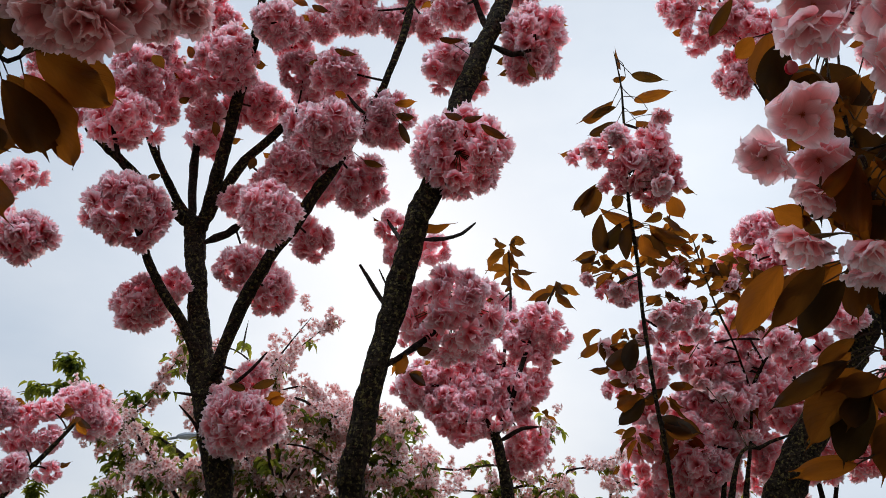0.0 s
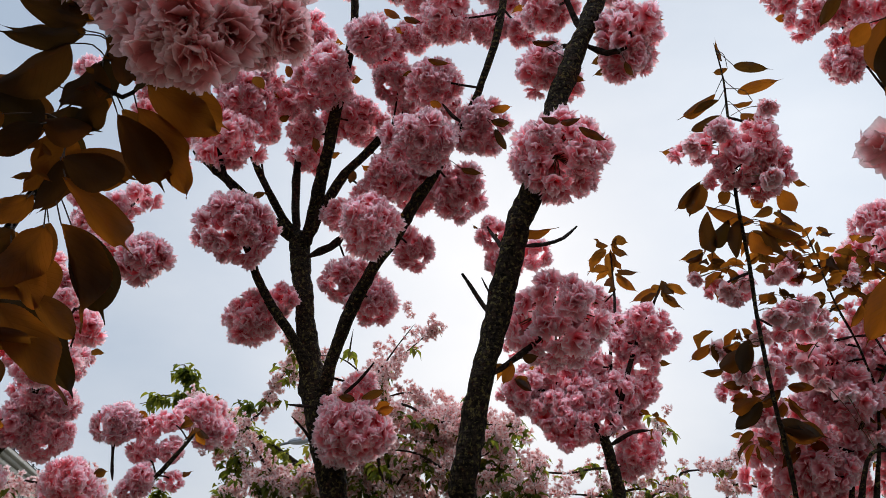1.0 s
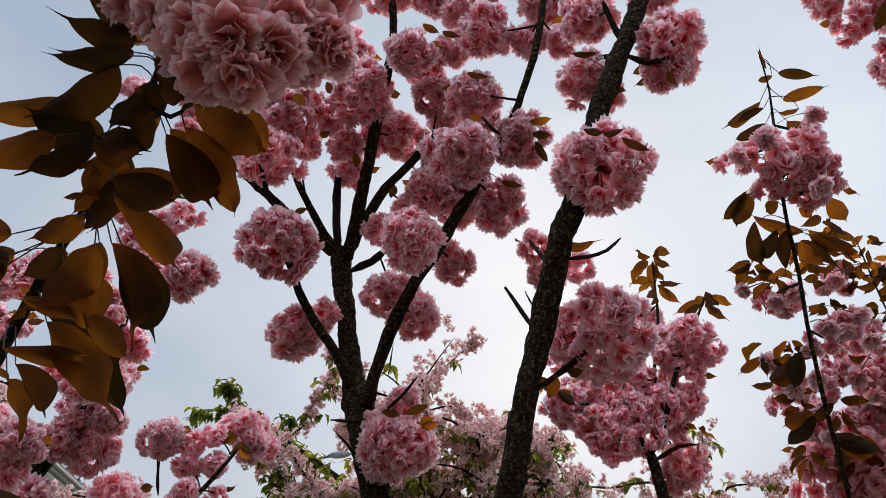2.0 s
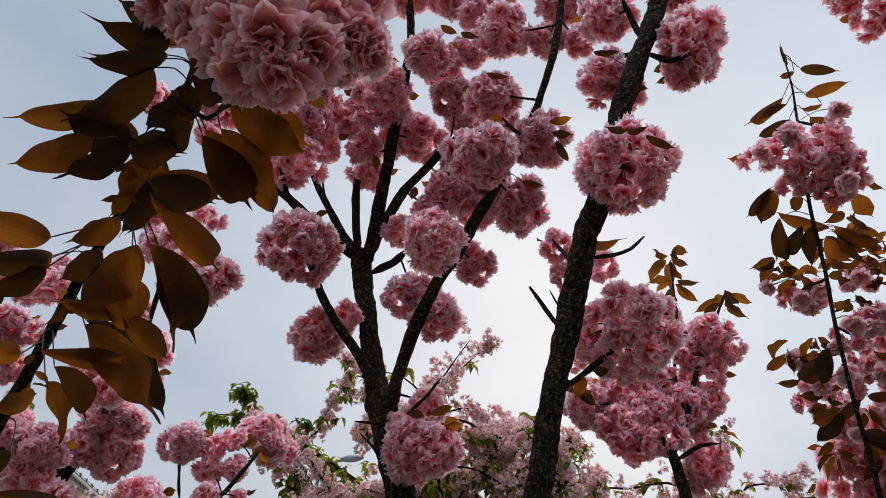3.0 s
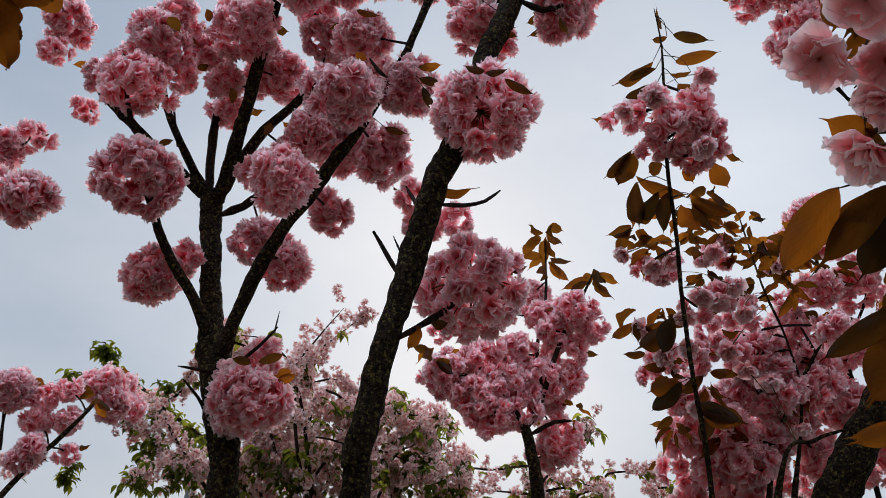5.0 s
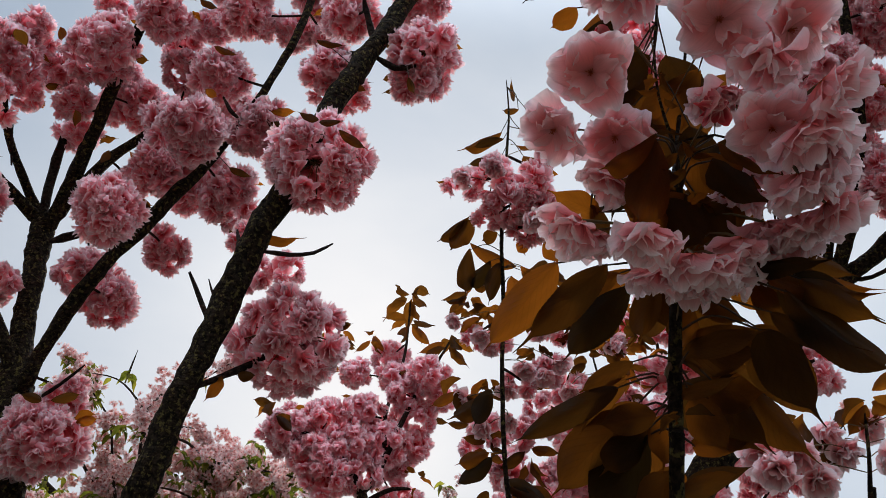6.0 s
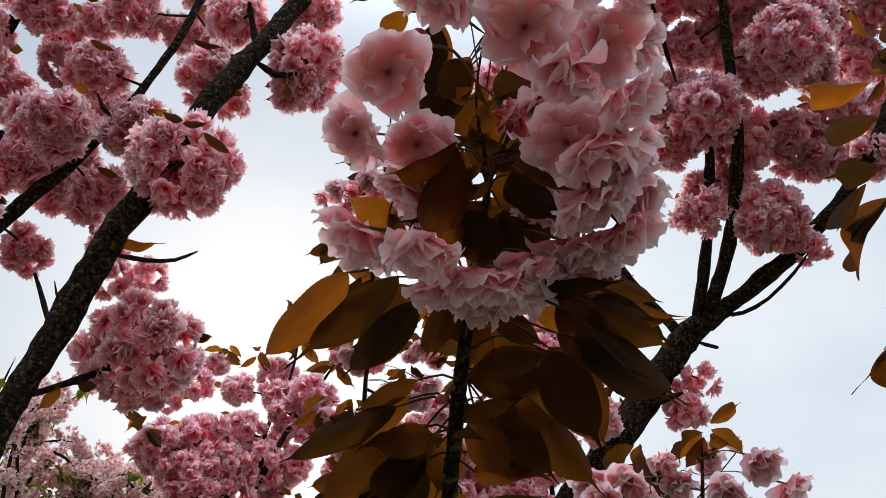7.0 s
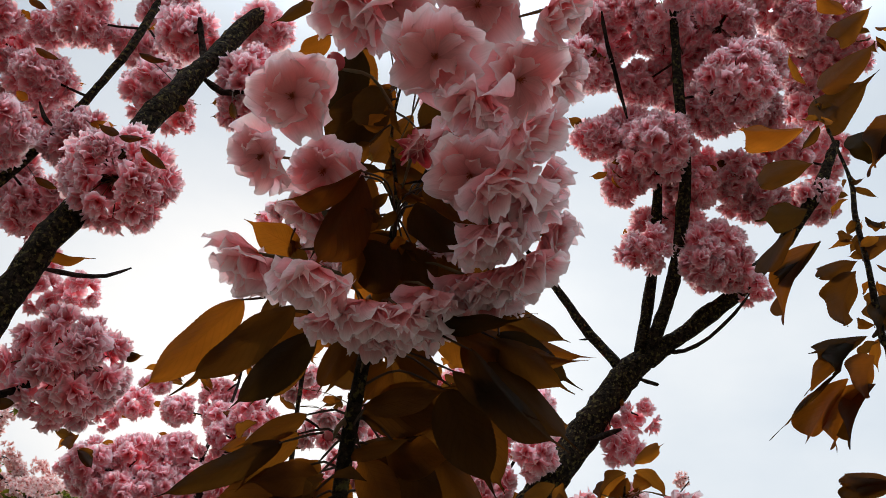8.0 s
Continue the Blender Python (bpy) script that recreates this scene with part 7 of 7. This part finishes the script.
limb(tree_d, "branch", [(-1.41, 1.71, 0.95, 0.0450), (-1.3, 1.85, 1.4, 0.0300), (-1.362, 1.95, 1.775, 0.0186), (-1.32, 1.95, 1.895, 0.0178), (-1.27, 1.97, 2.004, 0.0171), (-1.23, 2, 2.087, 0.0125), (-1.152, 1.9, 2.156, 0.0073), (-1.075, 1.8, 2.218, 0.0052)])
limb(tree_d, "branch", [(-1.4, 1.7, 0.98, 0.0300), (-1.25, 1.65, 1.6, 0.0180), (-1.29, 1.62, 2.2, 0.0087), (-1.288, 1.6, 2.27, 0.0071), (-1.263, 1.58, 2.353, 0.0055)])
limb(tree_d, "branch", [(-1.38, 1.85, 1.5, 0.0200), (-1.317, 2, 1.906, 0.0156), (-1.29, 2, 1.966, 0.0158), (-1.236, 1.98, 2.031, 0.0146), (-1.125, 1.85, 2.105, 0.0093), (-1.005, 1.7, 2.143, 0.0070), (-0.925, 1.6, 2.169, 0.0056), (-0.853, 1.5, 2.225, 0.0044), (-0.819, 1.45, 2.261, 0.0033)])
ball(tree_d, (-0.759, 1.45, 2.329), 0.037, 1)
ball(tree_d, (-0.8, 1.45, 2.305), 0.044, 0)
ball(tree_d, (-0.885, 1.5, 2.316), 0.038, 0)
ball(tree_d, (-0.796, 1.44, 2.255), 0.038, 0)
ball(tree_d, (-0.682, 1.36, 2.168), 0.052, 2)
ball(tree_d, (-0.759, 1.42, 2.211), 0.04, 0)
ball(tree_d, (-0.974, 1.55, 2.223), 0.041, 1)
ball(tree_d, (-0.931, 1.55, 2.192), 0.045, 0)
ball(tree_d, (-0.93, 1.65, 2.139), 0.047, 0)
ball(tree_d, (-1.088, 1.7, 2.105), 0.051, 0)
ball(tree_d, (-1.001, 1.75, 2.096), 0.044, 1)
ball(tree_d, (-1.195, 1.95, 2.078), 0.066, 0)
ball(tree_d, (-1.133, 1.97, 2.057), 0.049, 0)
ball(tree_d, (-1.194, 2, 1.988), 0.066, 0)
ball(tree_d, (-1.238, 1.95, 1.997), 0.06, 0)
ball(tree_d, (-1.158, 2.02, 2), 0.044, 0)
ball(tree_d, (-1.238, 1.9, 1.866), 0.051, 0)
ball(tree_d, (-1.064, 1.95, 1.865), 0.071, 3)
ball(tree_d, (-1.162, 2.3, 2.082), 0.07, 4)
limb(tree_d, "branch", [(-1.35, 2.1, 1.3, 0.0180), (-1.077, 2.3, 1.874, 0.0067), (-1.007, 2.3, 1.963, 0.0061), (-0.936, 2.3, 2.058, 0.0041)])
ball(tree_d, (-1.037, 2.35, 2.103), 0.044, 1, loose=True)
ball(tree_d, (-1.091, 2.35, 2.079), 0.047, 1, loose=True)
ball(tree_d, (-1.095, 2.35, 2.016), 0.047, 0, loose=True)
ball(tree_d, (-1.022, 2.35, 2.017), 0.047, 1, loose=True)
ball(tree_d, (-1.066, 2.3, 1.94), 0.048, 0, loose=True)
ball(tree_d, (-1.091, 2.3, 1.903), 0.045, 1, loose=True)
ball(tree_d, (-1.023, 2.4, 1.949), 0.037, 2, loose=True)
tuft(tree_d, (-0.962, 2.35, 2.096), 5, .05)
ball(tree_d, (-1.111, 2.8, 2.232), 0.061, 2, loose=True)
ball(tree_d, (-1.053, 2.8, 2.167), 0.056, 1, loose=True)
limb(tree_d, "twig", [(-1.145, 2.3, 1.93, 0.0041), (-1.163, 2.3, 2.02, 0.0042), (-1.171, 2.3, 2.082, 0.0035)])
ball(tree_d, (-1.128, 1.5, 2.234), 0.051, 2)
ball(tree_d, (-1.071, 1.5, 2.256), 0.043, 1)
ball(tree_d, (-1.242, 1.6, 2.172), 0.051, 2)
ball(tree_d, (-1.175, 1.6, 2.164), 0.038, 2)
ball(tree_d, (-1.226, 1.6, 2.086), 0.047, 1)
ball(tree_d, (-1.231, 1.5, 2.34), 0.045, 3)
ball(tree_d, (-1.165, 1.7, 1.94), 0.062, 1)
ball(tree_d, (-1.242, 1.7, 1.964), 0.058, 1)
ball(tree_d, (-1.195, 1.7, 1.882), 0.057, 0)
ball(tree_d, (-1.07, 2.6, 2.181), 0.068, 3)
ball(tree_d, (-1.018, 2.6, 2.129), 0.059, 2)
ball(tree_d, (-1.021, 1.6, 2.743), 0.042, 1)
ball(tree_d, (-0.866, 1.62, 2.719), 0.059, 1)
ball(tree_d, (-0.865, 1.6, 2.629), 0.038, 1)
ball(tree_d, (-0.796, 1.65, 2.515), 0.035, 2)
ball(tree_d, (-0.942, 1.55, 2.086), 0.043, 1)
ball(tree_d, (-0.925, 1.6, 2.046), 0.044, 0)
ball(tree_d, (-0.986, 1.6, 2.03), 0.042, 1)
# unseen limb and canopy, added overhead to shade the near left flower head
limb(tree_d, "branch", [(-0.66, 0.86, 1.52, 0.0095), (-0.62, 0.6, 2, 0.0090), (-0.5, 0.4, 2.45, 0.0080), (-0.3, 0.25, 2.6, 0.0070), (-0.1, 0.15, 2.65, 0.0060)])
ball(tree_d, (-0.574, 0.065, 2.429), 0.087, 1, light=True)
ball(tree_d, (-0.586, 0.264, 2.527), 0.093, 1, light=True)
ball(tree_d, (-0.609, 0.471, 2.513), 0.089, 1, light=True)
ball(tree_d, (-0.427, 0.009, 2.536), 0.11, 1, light=True)
ball(tree_d, (-0.375, 0.244, 2.491), 0.092, 1, light=True)
ball(tree_d, (-0.466, 0.413, 2.494), 0.093, 1, light=True)
ball(tree_d, (-0.232, 0.059, 2.504), 0.099, 1, light=True)
ball(tree_d, (-0.246, 0.192, 2.472), 0.088, 1, light=True)
ball(tree_d, (-0.219, 0.51, 2.528), 0.09, 1, light=True)
ball(tree_d, (0.019, 0.05, 2.538), 0.108, 1, light=True)
ball(tree_d, (0.006, 0.269, 2.477), 0.11, 1, light=True)
ball(tree_d, (0.026, 0.426, 2.541), 0.103, 1, light=True)
# unseen blossom right above the head, added so that its shade falls there
limb(tree_d, "branch", [(-0.346, 0.62, 2.045, 0.0021), (-0.332, 0.6, 2.098, 0.0019), (-0.318, 0.58, 2.163, 0.0017), (-0.31, 0.56, 2.24, 0.0013)])
ball(tree_d, (-0.318, 0.6, 2.185), 0.063, 2, light=True)
ball(tree_d, (-0.254, 0.64, 2.198), 0.06, 1, light=True)
ball(tree_d, (-0.432, 0.66, 2.262), 0.066, 2, light=True)
ball(tree_d, (-0.286, 0.6, 2.279), 0.066, 1, light=True)
ball(tree_d, (-0.389, 0.62, 2.332), 0.071, 1, light=True)
ball(tree_d, (-0.229, 0.66, 2.329), 0.066, 1, light=True)
ball(tree_d, (-0.52, 0.68, 2.417), 0.074, 1, light=True)

tree_f = tree((-0.6, 3.9, 0), "pale pink cherry tree with green leaves behind the dark limbs")
limb(tree_f, "trunk", [(-0.6, 3.9, -0.1, 0.0800), (-0.6, 3.85, 1, 0.0600), (-0.65, 3.8, 1.6, 0.0450), (-0.7, 3.75, 2, 0.0300)])
spray(tree_f, [(-0.65, 3.8, 1.7), (-0.718, 3.6, 2.421), (-0.688, 3.6, 2.58), (-0.58, 3.6, 2.701), (-0.455, 3.6, 2.815)], 0.042, 110, 16)
spray(tree_f, [(-0.95, 3.85, 1.9), (-1.282, 3.7, 2.331), (-1.243, 3.7, 2.441), (-1.195, 3.7, 2.56), (-1.104, 3.7, 2.69)], 0.042, 90, 14)
spray(tree_f, [(-0.62, 3.8, 1.6), (-0.627, 3.5, 2.377), (-0.42, 3.5, 2.365), (-0.191, 3.5, 2.356), (-0.1, 3.5, 2.347)], 0.077, 120, 40)
spray(tree_f, [(-0.62, 3.8, 1.4), (-0.612, 3.6, 2.081), (-0.397, 3.6, 2.233), (-0.116, 3.6, 2.14)], 0.096, 170, 50)
spray(tree_f, [(-0.65, 3.8, 1.5), (-0.79, 3.8, 2.104), (-1.036, 3.8, 2.143), (-1.253, 3.8, 2.149), (-1.392, 3.8, 2.121)], 0.096, 150, 60)
spray(tree_f, [(-0.62, 3.8, 1.7), (-0.329, 3.5, 2.054), (-0.476, 3.5, 2.223), (-0.66, 3.5, 2.262), (-0.76, 3.5, 2.35)], 0.068, 90, 20)
spray(tree_f, [(-0.7, 3.75, 1.9), (-1.294, 4, 2.167), (-1.43, 4, 2.288), (-1.58, 4, 2.464), (-1.674, 4, 2.541)], 0.1, 110, 30)
spray(tree_f, [(-0.7, 3.75, 2), (-1.492, 4.2, 2.486), (-1.514, 4.2, 2.377), (-1.529, 4.2, 2.243)], 0.053, 6, 60)
spray(tree_f, [(-0.9, 3.9, 2.1), (-1.766, 4.4, 2.67), (-1.871, 4.4, 2.756), (-1.951, 4.4, 2.86), (-2.007, 4.4, 2.843)], 0.047, 0, 46)
spray(tree_f, [(-0.9, 3.9, 2.1), (-1.766, 4.4, 2.67), (-1.946, 4.4, 2.694), (-2.084, 4.4, 2.66), (-2.167, 4.4, 2.642)], 0.041, 0, 40)
spray(tree_f, [(-0.6, 3.8, 1.9), (-0.623, 3.3, 2.308), (-0.675, 3.3, 2.451), (-0.598, 3.3, 2.592), (-0.514, 3.3, 2.715)], 0.061, 90, 12)
spray(tree_f, [(-0.6, 3.8, 1.9), (-0.623, 3.3, 2.165), (-0.67, 3.3, 2.43), (-0.72, 3.3, 2.511), (-0.808, 3.3, 2.573), (-0.918, 3.3, 2.583)], 0.021, 14, 6)
spray(tree_f, [(-0.774, 3.3, 2.561), (-0.768, 3.3, 2.641), (-0.763, 3.3, 2.694)], 0.009, 0, 2)
spray(tree_f, [(-0.6, 3.8, 1.9), (-0.727, 3.6, 2.11), (-0.819, 3.6, 2.319), (-0.883, 3.6, 2.496), (-1.007, 3.6, 2.626), (-1.095, 3.6, 2.715)], 0.08, 100, 16)
spray(tree_f, [(-0.6, 3.8, 1.7), (-0.884, 3.7, 2.111), (-1.015, 3.7, 2.185), (-0.828, 3.7, 2.161), (-0.791, 3.7, 2.3)], 0.087, 110, 16)
spray(tree_f, [(-0.655, 3.6, 2.495), (-0.562, 3.6, 2.51), (-0.472, 3.6, 2.441)], 0.033, 26, 4)
spray(tree_f, [(-0.594, 3.6, 2.354), (-0.468, 3.6, 2.386), (-0.353, 3.6, 2.42)], 0.047, 110, 16)
spray(tree_f, [(-1.223, 3.7, 2.156), (-1.079, 3.7, 2.138), (-0.913, 3.7, 2.12)], 0.051, 100, 20)
spray(tree_f, [(-0.858, 3.6, 2.23), (-0.781, 3.6, 2.165), (-0.684, 3.6, 2.123)], 0.055, 90, 16)
spray(tree_f, [(-1.907, 4.3, 2.81), (-1.873, 4.3, 2.787), (-1.824, 4.3, 2.715)], 0.04, 0, 30)
spray(tree_f, [(-2.041, 4.3, 2.658), (-1.971, 4.3, 2.666), (-1.898, 4.3, 2.657)], 0.031, 0, 26)
spray(tree_f, [(-1.42, 4, 2.562), (-1.426, 4, 2.482), (-1.421, 4, 2.396)], 0.031, 4, 30)
spray(tree_f, [(-1.409, 4, 2.314), (-1.431, 4, 2.25), (-1.447, 4, 2.174)], 0.038, 0, 40)
spray(tree_f, [(-1.493, 4, 2.148), (-1.456, 4, 2.088)], 0.03, 0, 20)
spray(tree_f, [(-1.778, 4, 2.177), (-1.787, 4, 2.103)], 0.03, 0, 22)
spray(tree_f, [(-1.696, 4.1, 2.593), (-1.615, 4.1, 2.527), (-1.538, 4.1, 2.476)], 0.059, 60, 10)
spray(tree_f, [(-1.618, 4.1, 2.406), (-1.54, 4.1, 2.342)], 0.053, 50, 6)

tree_g = tree((0.1, 4, 0), "cherry tree with faded pale pink blossom and fresh green leaves")
spray(tree_g, [(-0.215, 3.9, 2.432), (-0.184, 3.9, 2.332), (-0.231, 3.9, 2.269)], 0.055, 110, 14)
spray(tree_g, [(-0.323, 3.9, 2.156), (-0.176, 3.9, 2.185), (-0.027, 3.9, 2.153)], 0.059, 90, 14)
spray(tree_g, [(-0.127, 3.9, 2.46), (-0.099, 3.9, 2.41)], 0.025, 0, 20)
spray(tree_g, [(-0.173, 3.9, 2.113), (-0.125, 3.9, 2.138)], 0.03, 0, 24)
spray(tree_g, [(-0.484, 3.7, 2.379), (-0.405, 3.7, 2.458), (-0.259, 3.7, 2.426)], 0.056, 100, 12)
spray(tree_g, [(-0.329, 3.7, 2.281), (-0.203, 3.7, 2.363), (-0.12, 3.7, 2.258)], 0.05, 80, 14)
spray(tree_g, [(-0.232, 3.7, 2.246), (-0.133, 3.7, 2.19)], 0.027, 0, 24)
spray(tree_g, [(-0.721, 3.7, 2.4), (-0.704, 3.7, 2.545), (-0.753, 3.7, 2.663)], 0.048, 90, 10)
spray(tree_g, [(-0.806, 3.7, 2.163), (-0.814, 3.7, 2.297), (-0.875, 3.7, 2.36)], 0.051, 90, 10)
spray(tree_g, [(-0.737, 3.8, 2.167), (-0.929, 3.8, 2.192), (-1.031, 3.8, 2.136)], 0.05, 90, 10)
limb(tree_g, "trunk", [(0.1, 4, -0.1, 0.0700), (0.08, 3.95, 1, 0.0550), (0.06, 3.9, 1.5, 0.0400)])
spray(tree_g, [(0.06, 3.9, 1.5), (0.326, 4, 2.216), (0.071, 4, 2.253), (-0.184, 4, 2.255), (-0.388, 4, 2.244)], 0.087, 130, 36)
spray(tree_g, [(0.06, 3.9, 1.5), (0.441, 3.9, 2.131), (0.244, 3.9, 2.145), (0.023, 3.9, 2.148), (-0.198, 3.9, 2.124)], 0.084, 120, 40)
spray(tree_g, [(0.06, 3.9, 1.5), (0.269, 3.9, 2.126), (0.393, 3.9, 2.275), (0.483, 3.9, 2.403), (0.498, 3.9, 2.492)], 0.066, 70, 26)
spray(tree_g, [(0.06, 3.9, 1.5), (0.416, 3.9, 2.107), (0.565, 3.9, 2.171), (0.467, 3.9, 2.204)], 0.074, 80, 30)
spray(tree_g, [(-0.03, 3.9, 2.238), (-0.045, 3.9, 2.304)], 0.043, 20, 8)
spray(tree_g, [(0.06, 3.9, 1.5), (-0.365, 3.8, 2.161), (-0.457, 3.8, 2.288), (-0.412, 3.8, 2.435), (-0.375, 3.8, 2.5)], 0.11, 170, 36)
spray(tree_g, [(0.06, 3.9, 1.5), (-0.319, 3.8, 2.166), (-0.226, 3.8, 2.313), (-0.193, 3.8, 2.411)], 0.09, 110, 24)
spray(tree_g, [(0.06, 3.9, 1.5), (-0.046, 3.8, 2.195), (-0.034, 3.8, 2.287)], 0.07, 60, 20)
spray(tree_g, [(0.06, 3.9, 1.5), (-0.546, 3.9, 2.182), (-0.611, 3.9, 2.269), (-0.51, 3.9, 2.376)], 0.082, 90, 20)
spray(tree_g, [(-0.3, 3.9, 1.6), (-0.903, 3.6, 2.286), (-0.998, 3.6, 2.443), (-0.977, 3.6, 2.626), (-1.089, 3.6, 2.702)], 0.08, 110, 24)
spray(tree_g, [(0, 3.9, 1.6), (-0.681, 3.7, 2.299), (-0.664, 3.7, 2.456), (-0.739, 3.7, 2.559)], 0.09, 140, 30)
spray(tree_g, [(0.06, 3.9, 1.6), (-0.47, 3.7, 2.308), (-0.367, 3.7, 2.41), (-0.288, 3.7, 2.444)], 0.089, 160, 36)
spray(tree_g, [(-0.1, 3.9, 1.6), (-0.796, 3.7, 2.262), (-0.891, 3.7, 2.422), (-0.864, 3.7, 2.539)], 0.08, 120, 20)

tree_h = tree((1, 4.2, 0), "distant cherry tree with pale pink blossom and green leaves")
limb(tree_h, "trunk", [(1, 4.2, -0.1, 0.0700), (1, 4.2, 1, 0.0550), (0.95, 4.15, 1.5, 0.0350)])
spray(tree_h, [(0.95, 4.15, 1.5), (0.579, 4, 2.174), (0.711, 4, 2.29), (0.868, 4, 2.345)], 0.067, 90, 20)
spray(tree_h, [(0.95, 4.15, 1.5), (1.419, 4, 2.224), (1.544, 4, 2.404), (1.446, 4, 2.453)], 0.068, 60, 30)
spray(tree_h, [(0.95, 4.15, 1.5), (0.781, 4, 2.155), (0.961, 4, 2.21), (1.141, 4, 2.24)], 0.076, 60, 20)
spray(tree_h, [(1, 4.15, 1.5), (1.964, 3.4, 2.751), (2.007, 3.4, 2.877)], 0.061, 60, 14)

tree_i = tree((-2.4, 3.6, 0), "pale pink blossoming cherry tree at the garden edge")
limb(tree_i, "trunk", [(-2.4, 3.6, -0.1, 0.0700), (-2.4, 3.6, 1, 0.0550), (-2.35, 3.55, 1.6, 0.0300)])
spray(tree_i, [(-2.35, 3.55, 1.6), (-2.404, 3.3, 2.081), (-2.438, 3.3, 2.406), (-2.497, 3.3, 2.529)], 0.087, 110, 16)
spray(tree_i, [(-2.35, 3.55, 1.6), (-2.14, 3.3, 2.027), (-1.877, 3.3, 2.05), (-1.712, 3.3, 2.061)], 0.08, 110, 16)
